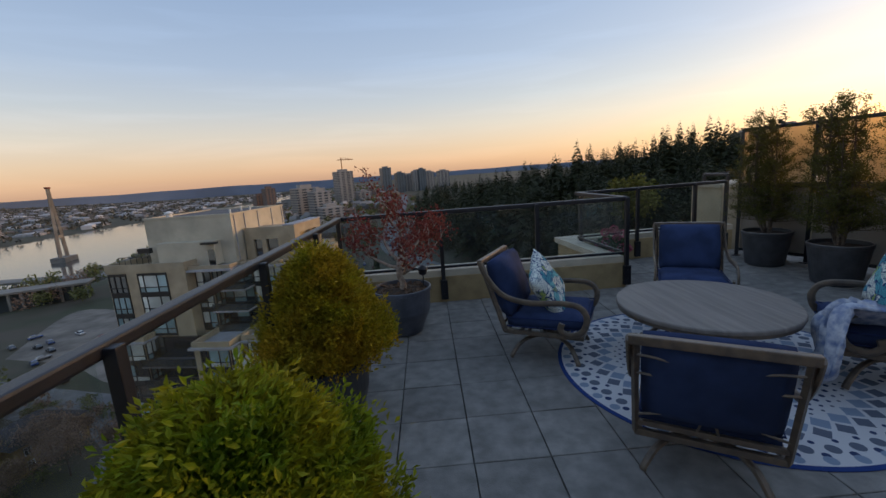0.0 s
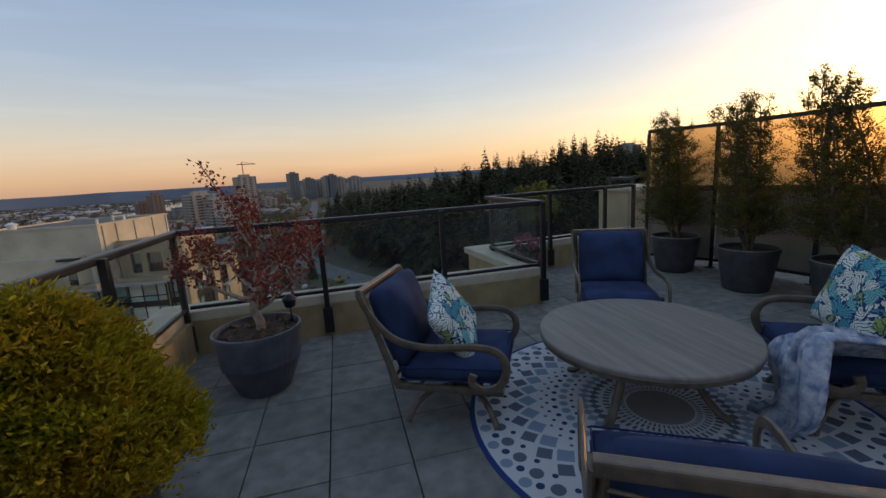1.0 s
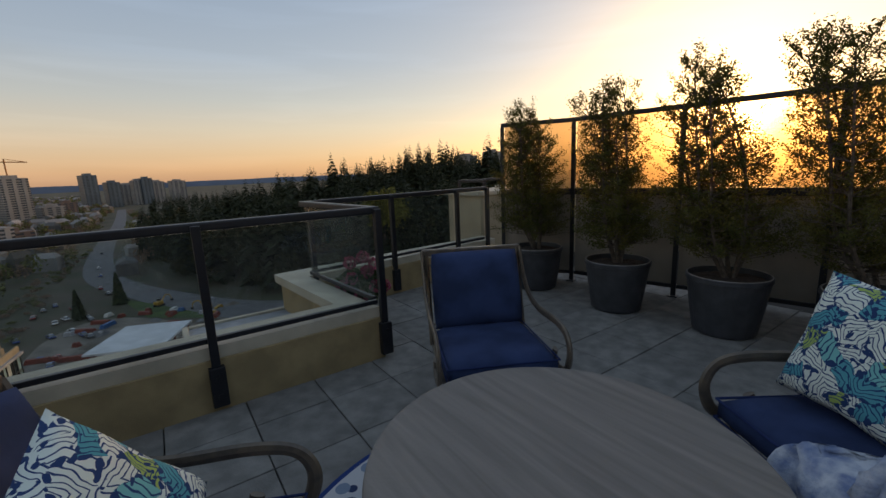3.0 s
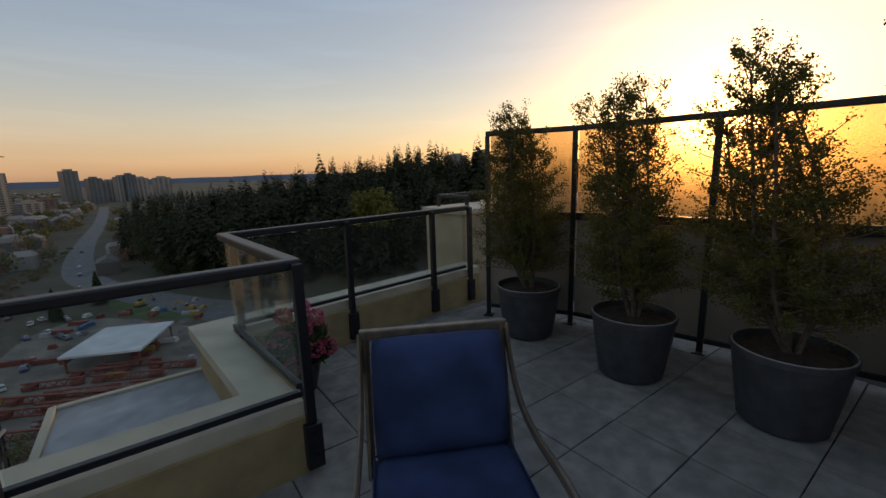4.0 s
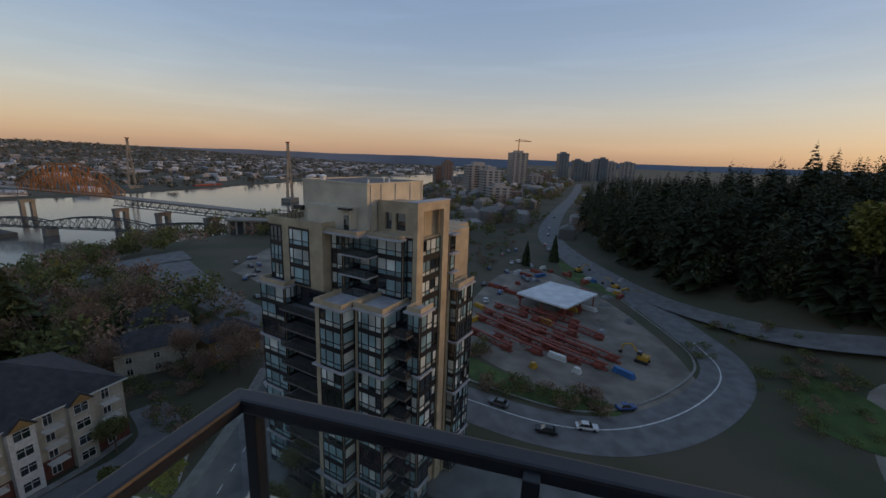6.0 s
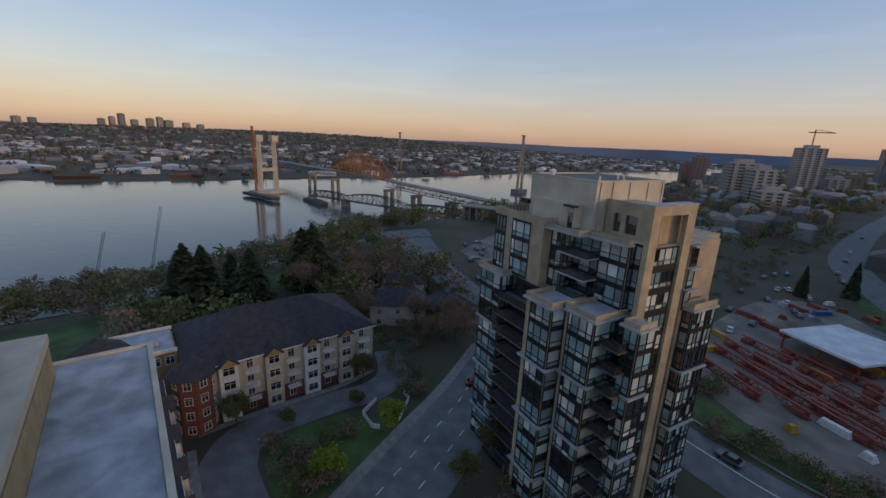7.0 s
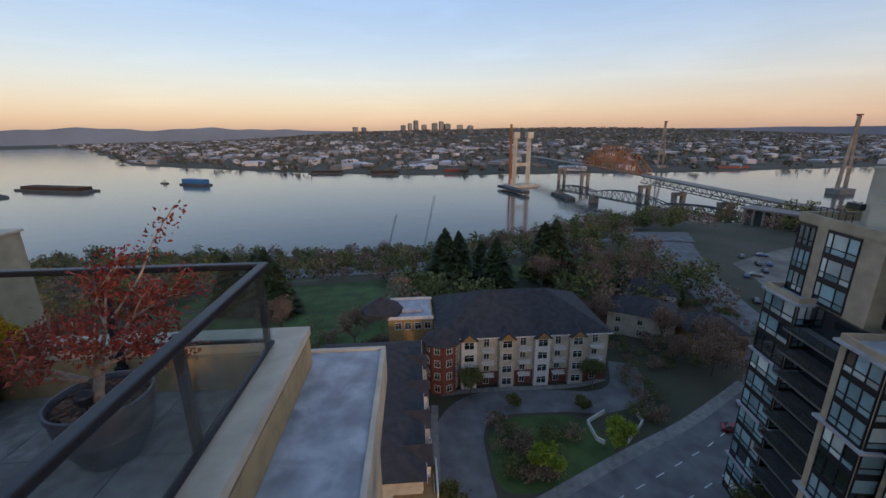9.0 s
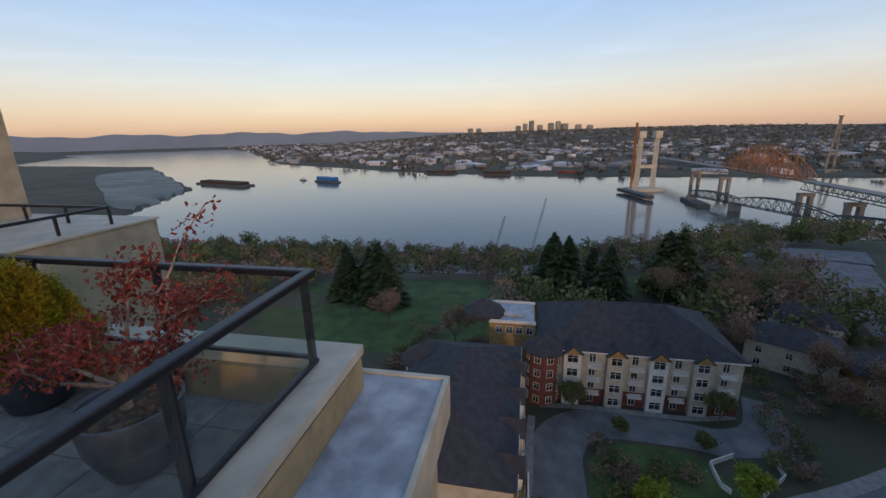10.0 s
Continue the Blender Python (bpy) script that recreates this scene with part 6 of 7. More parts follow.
for x, y in ((0, 0), (1.1, 0), (2.2, 0), (0, -1.2), (0, -2.4)):
    part("post", boxed(x - 0.025, x + 0.025, y - 0.025, y + 0.025, 0.0, 0.359, 0.005), M["rail"], nb)

# ---- terrace furniture ----
def cushion(w, d, h, puff=0.03, nx=12, ny=12):
    """A soft cushion lying flat, centred, from z 0 to h."""
    bm = bmesh.new()
    grid = {}
    for s in (1, -1):
        for i in range(nx + 1):
            for j in range(ny + 1):
                u, v = i / nx * 2 - 1, j / ny * 2 - 1
                edge = (1 - abs(u) ** 5) * (1 - abs(v) ** 5)
                zz = h / 2 + s * (h * 0.32 * min(1, edge * 3) ** 0.5 + puff * (1 - u * u) * (1 - v * v) + h * 0.12)
                cr = 1 - 0.03 * (abs(u * v)) ** 4
                if max(abs(u), abs(v)) > 0.999:
                    zz = h / 2 + s * h * 0.18
                grid[s, i, j] = bm.verts.new((u * w / 2 * cr, v * d / 2 * cr, zz))
        for i in range(nx):
            for j in range(ny):
                q = [grid[s, i, j], grid[s, i + 1, j], grid[s, i + 1, j + 1], grid[s, i, j + 1]]
                bm.faces.new(q if s > 0 else q[::-1])
    rim = [(i, 0) for i in range(nx)] + [(nx, j) for j in range(ny)] + [(i, ny) for i in range(nx, 0, -1)] + [(0, j) for j in range(ny, 0, -1)]
    for a, b in zip(rim, rim[1:] + rim[:1]):
        bm.faces.new((grid[1, *a], grid[-1, *a], grid[-1, *b], grid[1, *b]))
    bmesh.ops.recalc_face_normals(bm, faces=bm.faces)
    return bm


def ring_line(w, d, z, n=8):
    p = []
    for sx, sy in ((1, 1), (-1, 1), (-1, -1), (1, -1)):
        p.append((sx * w / 2, sy * d / 2, z))
    return p + p[:1]


def lounge_chair(at, turn, label, size=1.23):
    c = thing("lounge_chair", (*at, 0.012 if math.hypot(at[0] + 0.41, at[1] + 2.66) < 1.3 else 0.0), label, "chair", "lounge chairs round the table", turn=turn)
    c.scale = (size, size, size)
    # seat frame
    bm = bmesh.new()
    for x in (-0.33, 0.33):
        box(bm, x - 0.018, x + 0.018, -0.34, 0.34, 0.265, 0.305, 0.006)
    for y in (-0.34, 0.34):
        box(bm, -0.348, 0.348, y - 0.018, y + 0.018, 0.266, 0.304, 0.006)
    for y in (-0.2, 0.0, 0.2):
        box(bm, -0.33, 0.33, y - 0.012, y + 0.012, 0.275, 0.29)
    part("seat_frame", bm, M["frame"], c)
    # back frame
    tilt = lambda z: -0.34 - (z - 0.285) * 0.33
    bm = bmesh.new()
    for x in (-0.345, 0.345):
        pts = bezier([(x, tilt(0.285), 0.285), (x, tilt(0.6), 0.60), (x, tilt(0.93), 0.93)], 5)
        tube(bm, pts, 0.026, 4, flat=0.7)
    box(bm, -0.375, 0.375, tilt(0.93) - 0.022, tilt(0.93) + 0.022, 0.905, 0.955, 0.008)
    box(bm, -0.345, 0.345, tilt(0.36) - 0.014, tilt(0.36) + 0.014, 0.345, 0.375, 0.004)
    part("back_frame", bm, M["frame"], c)
    bm = bmesh.new()
    for s in (-1, 1):
        tube(bm, [(q.x, tilt(q.z) - 0.005, q.z) for q in bezier([(-0.34 * s, 0, 0.42), (-0.12 * s, 0, 0.50), (0.08 * s, 0, 0.68), (0.34 * s, 0, 0.72)], 7)], 0.007, 6)
        tube(bm, [(q.x, tilt(q.z) - 0.007, q.z) for q in bezier([(-0.34 * s, 0, 0.84), (-0.16 * s, 0, 0.80), (-0.02 * s, 0, 0.60), (0.05 * s, 0, 0.37)], 7)], 0.007, 6)
    part("back_scroll", bm, M["frame"], c, "curved bronze metal scrollwork")
    # arms with scrolled fronts
    for x in (-0.375, 0.375):
        bm = bmesh.new()
        tube(bm, bezier([(x, tilt(0.93), 0.935), (x, tilt(0.8) + 0.02, 0.80), (x, -0.34, 0.64), (x, -0.12, 0.585), (x, 0.18, 0.60), (x, 0.33, 0.575), (x, 0.385, 0.48), (x, 0.345, 0.36), (x, 0.24, 0.32), (x, 0.17, 0.36), (x, 0.18, 0.42)], 7), 0.027, 8, flat=0.5, up=(1, 0, 0))
        part("arm", bm, M["frame"], c)
    # swivel base
    bm = bmesh.new()
    lathe(bm, [(0.06, 0.135), (0.06, 0.15), (0.042, 0.16), (0.042, 0.245), (0.10, 0.25), (0.10, 0.265)], 16)
    part("swivel_column", bm, M["frame"], c, smooth=False)
    for k in range(4):
        a = radians(45 + 90 * k)
        bm = bmesh.new()
        tube(bm, [Vector((math.cos(a) * r, math.sin(a) * r, z)) for r, z in [(q.x, q.z) for q in bezier([(0.05, 0, 0.15), (0.18, 0, 0.175), (0.32, 0, 0.14), (0.41, 0, 0.05), (0.43, 0, 0.012)], 6)]], 0.024, 8, flat=0.7)
        part("leg", bm, M["frame"], c)
    # cushions
    s = part("seat_cushion", cushion(0.66, 0.70, 0.155, 0.02), M["cushion"], c, "thick blue fabric seat cushion", True)
    s.matrix_basis = pose(0, 0.02, 0.306, 2)
    bm = bmesh.new()
    for z in (0.035, 0.12):
        tube(bm, ring_line(0.655, 0.695, z), 0.006, 5, cap=False)
    pp = part("piping", bm, M["piping"], s)
    b = part("back_cushion", cushion(0.64, 0.55, 0.16, 0.05), M["cushion"], c, "plump blue fabric back cushion", True)
    b.matrix_basis = pose(0, -0.315, 0.70, 107.5, 0, 0)
    return c


C_LEFT, C_FAR, C_RIGHT, C_NEAR = (-1.82, -2.04), (0.26, -1.26), (0.74, -3.18), (-1.34, -3.82)
A_RIGHT = 57
CS = 1.18
lounge_chair(C_LEFT, -119, "bronze metal lounge chair with blue cushions and a leafy pillow", 1.13)
lounge_chair(C_FAR, 152, "bronze metal lounge chair with plain blue cushions by the guard rail", 1.13)
lounge_chair(C_RIGHT, A_RIGHT, "bronze metal lounge chair with blue cushions and a draped throw", 1.18)
lounge_chair(C_NEAR, -31, "bronze metal lounge chair with a plump blue back cushion", 1.10)


def leaf_print():
    m = bpy.data.materials.new("tropical_leaf_print")
    m.use_nodes = True
    n, l = m.node_tree.nodes, m.node_tree.links
    b = n["Principled BSDF"]
    b.inputs["Roughness"].default_value = 0.95
    b.inputs["Specular IOR Level"].default_value = 0.2
    tc = n.new("ShaderNodeTexCoord")
    vo = n.new("ShaderNodeTexVoronoi")
    vo.inputs["Scale"].default_value = 9.5
    warp = n.new("ShaderNodeTexNoise")
    warp.inputs["Scale"].default_value = 9.0
    l.new(tc.outputs["Object"], warp.inputs["Vector"])
    wm = n.new("ShaderNodeVectorMath")
    wm.operation = "MULTIPLY_ADD"
    wm.inputs[1].default_value = (0.10, 0.10, 0.0)
    l.new(warp.outputs["Color"], wm.inputs[0])
    l.new(tc.outputs["Object"], wm.inputs[2])
    l.new(wm.outputs[0], vo.inputs["Vector"])
    # a local frame in each cell, for the ribs of its leaf
    sub = n.new("ShaderNodeVectorMath")
    sub.operation = "SUBTRACT"
    l.new(wm.outputs[0], sub.inputs[0])
    l.new(vo.outputs["Position"], sub.inputs[1])
    rot = n.new("ShaderNodeVectorRotate")
    rot.rotation_type = "Z_AXIS"
    sx = n.new("ShaderNodeSeparateXYZ")
    l.new(vo.outputs["Color"], sx.inputs[0])
    an = n.new("ShaderNodeMath")
    an.operation = "MULTIPLY"
    an.inputs[1].default_value = 6.28
    l.new(sx.outputs[0], an.inputs[0])
    l.new(an.outputs[0], rot.inputs["Angle"])
    l.new(sub.outputs[0], rot.inputs["Vector"])
    sp = n.new("ShaderNodeSeparateXYZ")
    l.new(rot.outputs[0], sp.inputs[0])
    ab = n.new("ShaderNodeMath")
    ab.operation = "ABSOLUTE"
    l.new(sp.outputs[1], ab.inputs[0])
    sm = n.new("ShaderNodeMath")
    sm.operation = "MULTIPLY_ADD"
    sm.inputs[1].default_value = 0.9
    l.new(ab.outputs[0], sm.inputs[0])
    l.new(sp.outputs[0], sm.inputs[2])
    wv = n.new("ShaderNodeMath")
    wv.operation = "MULTIPLY"
    wv.inputs[1].default_value = 260
    l.new(sm.outputs[0], wv.inputs[0])
    sn = n.new("ShaderNodeMath")
    sn.operation = "SINE"
    l.new(wv.outputs[0], sn.inputs[0])
    rib = n.new("ShaderNodeMath")
    rib.operation = "GREATER_THAN"
    rib.inputs[1].default_value = 0.72
    l.new(sn.outputs[0], rib.inputs[0])
    # leaf colour by cell
    cr = n.new("ShaderNodeValToRGB")
    cr.color_ramp.interpolation = "CONSTANT"
    e = cr.color_ramp.elements
    e[0].color, e[0].position = (0.62, 0.68, 0.62, 1), 0.0
    e[1].color, e[1].position = (0.05, 0.30, 0.36, 1), 0.36
    for pos_, col in ((0.60, (0.30, 0.42, 0.12, 1)), (0.70, (0.64, 0.70, 0.64, 1)), (0.88, (0.14, 0.45, 0.45, 1))):
        x = e.new(pos_)
        x.color = col
    l.new(sx.outputs[1], cr.inputs[0])
    navy = n.new("ShaderNodeMix")
    navy.data_type = "RGBA"
    navy.inputs[7].default_value = (0.020, 0.055, 0.15, 1)
    l.new(rib.outputs[0], navy.inputs[0])
    l.new(cr.outputs[0], navy.inputs[6])
    gap = n.new("ShaderNodeMath")
    gap.operation = "GREATER_THAN"
    gap.inputs[1].default_value = 0.86
    nzz = n.new("ShaderNodeTexNoise")
    nzz.inputs["Scale"].default_value = 9
    l.new(tc.outputs["Object"], nzz.inputs["Vector"])
    ad = n.new("ShaderNodeMath")
    ad.operation = "MULTIPLY_ADD"
    ad.inputs[1].default_value = 0.25
    l.new(nzz.outputs["Fac"], ad.inputs[0])
    l.new(vo.outputs["Distance"], ad.inputs[2])
    rim = n.new("ShaderNodeTexVoronoi")
    rim.feature = "DISTANCE_TO_EDGE"
    rim.inputs["Scale"].default_value = 9.5
    l.new(wm.outputs[0], rim.inputs["Vector"])
    hole = n.new("ShaderNodeTexVoronoi")
    hole.inputs["Scale"].default_value = 38
    l.new(wm.outputs[0], hole.inputs["Vector"])
    gap.operation = "LESS_THAN"
    gap.inputs[1].default_value = 0.19
    low = n.new("ShaderNodeMath")
    low.operation = "MULTIPLY_ADD"
    low.inputs[1].default_value = 0.9
    l.new(rim.outputs["Distance"], low.inputs[0])
    nh = n.new("ShaderNodeMath")
    nh.operation = "MULTIPLY"
    nh.inputs[1].default_value = 0.35
    l.new(hole.outputs["Distance"], nh.inputs[0])
    l.new(nh.outputs[0], low.inputs[2])
    l.new(low.outputs[0], gap.inputs[0])
    fin = n.new("ShaderNodeMix")
    fin.data_type = "RGBA"
    fin.inputs[7].default_value = (0.018, 0.05, 0.14, 1)
    l.new(gap.outputs[0], fin.inputs[0])
    l.new(navy.outputs[2], fin.inputs[6])
    l.new(fin.outputs[2], b.inputs["Base Color"])
    return m


M["leafprint"] = leaf_print()


def pillow(at, facing, edge, size=0.48):
    z = Vector(facing).normalized()
    x = (Vector(edge) - z * z.dot(Vector(edge))).normalized()
    y = z.cross(x)
    bm = bmesh.new()
    n = 18
    g = {}
    for s in (1, -1):
        for i in range(n + 1):
            for j in range(n + 1):
                u, v = i / n * 2 - 1, j / n * 2 - 1
                pinch = 1 - 0.10 * (1 - abs(u)) ** 1.0 * abs(v) ** 4 - 0.10 * (1 - abs(v)) * abs(u) ** 4
                zz = s * 0.095 * max(0, (1 - u ** 4) * (1 - v ** 4)) ** 0.55 * (1 + 0.06 * math.sin(5 * u + 3 * v))
                if (i in (0, n) or j in (0, n)) and s < 0:
                    g[s, i, j] = g[1, i, j]
                else:
                    g[s, i, j] = bm.verts.new((u * size / 2 * pinch, v * size / 2 * pinch, zz))
        for i in range(n):
            for j in range(n):
                q = [g[s, i, j], g[s, i + 1, j], g[s, i + 1, j + 1], g[s, i, j + 1]]
                bm.faces.new(q if s > 0 else q[::-1])
    ob = link_mesh("throw_pillow", bm, M["leafprint"], None, "", True)
    ob.matrix_basis = Matrix.Translation(at) @ Matrix((x, y, z)).transposed().to_4x4()
    return tagged(ob, "square throw pillow with teal and white tropical leaf print on blue", "pillow", "leafy throw pillows")


pillow((-1.86, -2.10, 0.76), (0.76, -0.46, 0.46), (0.28, 0.50, 0.30), 0.60)
pillow((C_RIGHT[0] + 0.06, C_RIGHT[1] + 0.06, 0.86), (-0.80, 0.40, 0.30), (0.53, 0.84, 0.05), 0.62)

# throw draped over the right chair
M["throw"] = mat("white_and_blue_plush", (0.52, 0.55, 0.60), 0.98, 0, 0.4, 14, 0.9, 70, color2=(0.16, 0.22, 0.36), spec=0.1)
bm = bmesh.new()
rng = random.Random(3)
prof = bezier([(-0.14, 0, 0.50), (0.05, 0, 0.505), (0.25, 0, 0.51), (0.38, 0, 0.50), (0.445, 0, 0.41), (0.46, 0, 0.28), (0.48, 0, 0.16), (0.54, 0, 0.05)], 6)
rows = []
for i, q in enumerate(prof):
    row = []
    for j in range(26):
        v = j / 25
        fold = 0.022 * math.sin(v * 21 + i * 0.11) + 0.012 * math.sin(v * 43 + i * 0.3)
        wob = 0.04 * math.sin(i * 0.25)
        over = 0.15 * min(1, max(0, (v - 0.40) * 4)) * (1 if q.z > 0.45 else max(0, (q.z - 0.2) / 0.25))
        row.append(bm.verts.new((q.x + fold * (1 if q.z < 0.48 else 0.3) + rng.uniform(-0.004, 0.004), 0.12 + 0.42 * v + wob + 0.05 * math.sin(v * 9 + i * 0.2), q.z + over + abs(fold) * (1 if q.z > 0.48 else 0.2) + rng.uniform(-0.003, 0.003))))
    rows.append(row)
for a, b in zip(rows, rows[1:]):
    for j in range(25):
        bm.faces.new((a[j], a[j + 1], b[j + 1], b[j]))
throw = link_mesh("throw_blanket", bm, M["throw"], None, "", True)
md = throw.modifiers.new("thick", "SOLIDIFY")
md.thickness, md.offset = 0.022, 1
throw.matrix_basis = pose(C_RIGHT[0], C_RIGHT[1], 0.0, 0, 0, A_RIGHT + 90) @ Matrix.Diagonal((CS, CS, CS, 1))
tagged(throw, "white and blue plush throw draped over a chair seat", "blanket")


# table
def wood_top():
    m = M["table"]
    n, l = m.node_tree.nodes, m.node_tree.links
    b = n["Principled BSDF"]
    tc = n.new("ShaderNodeTexCoord")
    mp = n.new("ShaderNodeMapping")
    mp.inputs["Scale"].default_value = (9, 0.6, 1)
    mp.inputs["Rotation"].default_value = (0, 0, radians(32))
    l.new(tc.outputs["Object"], mp.inputs["Vector"])
    nz = n.new("ShaderNodeTexNoise")
    nz.inputs["Scale"].default_value, nz.inputs["Detail"].default_value, nz.inputs["Distortion"].default_value = 2.2, 8, 0.4
    l.new(mp.outputs[0], nz.inputs["Vector"])
    cr = n.new("ShaderNodeValToRGB")
    e = cr.color_ramp.elements
    e[0].color, e[0].position = (0.135, 0.115, 0.100, 1), 0.25
    e[1].color, e[1].position = (0.225, 0.195, 0.17, 1), 0.70
    l.new(nz.outputs["Fac"], cr.inputs[0])
    l.new(cr.outputs[0], b.inputs["Base Color"])
    return m


TC, TZ, TR = (-0.42, -2.46), 0.56, 0.79
table = thing("round_table", (*TC, 0.012), "round weathered grey wood-look table on curved bronze legs", "table")
bm = bmesh.new()
lathe(bm, [(TR - 0.03, TZ - 0.045), (TR - 0.004, TZ - 0.042), (TR, TZ - 0.036), (TR, TZ - 0.012), (TR - 0.006, TZ - 0.003), (TR - 0.016, TZ), (0.02, TZ)], 96)
part("tabletop", bm, wood_top(), table)
bm = bmesh.new()
lathe(bm, [(TR - 0.10, TZ - 0.085), (TR - 0.03, TZ - 0.085), (TR - 0.014, TZ - 0.078), (TR - 0.012, TZ - 0.0455), (TR - 0.10, TZ - 0.0455)], 96)
part("apron", bm, M["frame"], table, "dark bronze metal apron ring")
bm = bmesh.new()
tube(bm, [(0.36 * math.cos(2 * math.pi * k / 40), 0.36 * math.sin(2 * math.pi * k / 40), TZ - 0.16) for k in range(41)], 0.018, 8, cap=False)
part("ring", bm, M["frame"], table)
for k in range(4):
    a = radians(30 + 90 * k)
    bm = bmesh.new()
    tube(bm, [(math.cos(a) * q.x, math.sin(a) * q.x, q.z) for q in bezier([(0.58, 0, TZ - 0.086), (0.46, 0, TZ - 0.12), (0.38, 0, TZ - 0.2), (0.38, 0, 0.28), (0.46, 0, 0.14), (0.56, 0, 0.04), (0.63, 0, 0.012)], 6)], 0.034, 10, flat=0.75)
    part("leg", bm, M["frame"], table)


# rug
def rug_mat():
    m = bpy.data.materials.new("printed_medallion_rug")
    m.use_nodes = True
    n, l = m.node_tree.nodes, m.node_tree.links
    b = n["Principled BSDF"]
    b.inputs["Roughness"].default_value = 0.97
    b.inputs["Specular IOR Level"].default_value = 0.1

    def mth(op, a, b_=None, c=None):
        x = n.new("ShaderNodeMath")
        x.operation = op
        for i, v in enumerate((a, b_, c)):
            if v is None:
                continue
            if isinstance(v, (int, float)):
                x.inputs[i].default_value = v
            else:
                l.new(v, x.inputs[i])
        return x.outputs[0]

    tc = n.new("ShaderNodeTexCoord")
    sp = n.new("ShaderNodeSeparateXYZ")
    l.new(tc.outputs["Object"], sp.inputs[0])
    r = mth("SQRT", mth("ADD", mth("MULTIPLY", sp.outputs[0], sp.outputs[0]), mth("MULTIPLY", sp.outputs[1], sp.outputs[1])))
    th = mth("ADD", mth("ARCTAN2", sp.outputs[1], sp.outputs[0]), math.pi)
    def band(r0, r1, count, shape, fill, shift=0.0):
        """Motifs in a ring from r0 to r1: how far each point is inside one, as 0 or 1."""
        wide = math.pi * (r0 + r1) / count / (r1 - r0) if shape in ("oval", "diamond") else 1.0
        u = mth("MULTIPLY", mth("SUBTRACT", mth("FRACT", mth("MULTIPLY_ADD", th, count / (2 * math.pi), shift)), 0.5), wide)
        v = mth("SUBTRACT", mth("DIVIDE", mth("SUBTRACT", r, r0), r1 - r0), 0.5)
        inside = mth("MULTIPLY", mth("GREATER_THAN", r, r0), mth("LESS_THAN", r, r1))
        if shape == "oval":
            hit = mth("LESS_THAN", mth("ADD", mth("MULTIPLY", u, u), mth("MULTIPLY", v, v)), fill * fill)
        elif shape == "diamond":
            hit = mth("LESS_THAN", mth("ADD", mth("ABSOLUTE", u), mth("ABSOLUTE", v)), fill)
        elif shape == "spike":
            hit = mth("LESS_THAN", mth("ADD", mth("ABSOLUTE", u), mth("ABSOLUTE", v)), fill)
        else:
            hit = mth("LESS_THAN", mth("ABSOLUTE", u), fill)
        return mth("MULTIPLY", inside, hit)

    def over(base, mask, tone):
        x = n.new("ShaderNodeMix")
        x.data_type = "RGBA"
        l.new(mask, x.inputs[0])
        if isinstance(base, tuple):
            x.inputs[6].default_value = (*base, 1)
        else:
            l.new(base, x.inputs[6])
        x.inputs[7].default_value = (*tone, 1)
        return x.outputs[2]

    white, navy, slate, haze_blue, taupe_ = (0.52, 0.52, 0.53), (0.035, 0.055, 0.12), (0.11, 0.13, 0.17), (0.20, 0.26, 0.34), (0.24, 0.22, 0.21)
    tone = over(white, mth("LESS_THAN", r, 0.235), taupe_)
    for args, colour in (((0.25, 0.285, 56, "ray", 0.22), slate), ((0.30, 0.345, 56, "ray", 0.22), slate), ((0.36, 0.41, 52, "ray", 0.26), slate),
                         ((0.43, 0.53, 44, "spike", 0.5), slate), ((0.50, 0.61, 44, "spike", 0.5), haze_blue), ((0.635, 0.665, 46, "oval", 0.5), navy),
                         ((0.68, 0.75, 46, "oval", 0.48, 0.5), haze_blue), ((0.765, 0.81, 46, "oval", 0.48), navy), ((0.83, 0.86, 46, "oval", 0.5, 0.5), navy),
                         ((0.875, 0.905, 46, "oval", 0.45), slate), ((0.91, 1.08, 36, "diamond", 0.46), haze_blue), ((1.01, 1.18, 36, "diamond", 0.42, 0.5), slate),
                         ((1.165, 1.205, 46, "oval", 0.5), navy), ((1.21, 1.31, 46, "oval", 0.46, 0.5), slate), ((1.29, 1.345, 46, "oval", 0.5), navy),
                         ((1.32, 1.415, 44, "oval", 0.44, 0.5), haze_blue)):
        tone = over(tone, band(*args), colour)
    tone = over(tone, mth("GREATER_THAN", r, 1.422), (0.02, 0.05, 0.17))
    nz = n.new("ShaderNodeTexNoise")
    nz.inputs["Scale"].default_value, nz.inputs["Detail"].default_value = 180, 3
    l.new(tc.outputs["Object"], nz.inputs["Vector"])
    bp = n.new("ShaderNodeBump")
    bp.inputs["Strength"].default_value, bp.inputs["Distance"].default_value = 0.4, 0.004
    l.new(nz.outputs["Fac"], bp.inputs["Height"])
    l.new(bp.outputs["Normal"], b.inputs["Normal"])
    l.new(tone, b.inputs["Base Color"])
    return m


bm = bmesh.new()
lathe(bm, [(1.45, 0.0), (1.46, 0.003), (1.458, 0.008), (1.43, 0.011), (0.7, 0.0115), (0.02, 0.0115)], 120)
rug = link_mesh("round_rug", bm, rug_mat())
rug.matrix_basis = pose(-0.41, -2.66, 0.0005)
tagged(rug, "round white rug with blue dots and diamonds on the pavers", "rug")

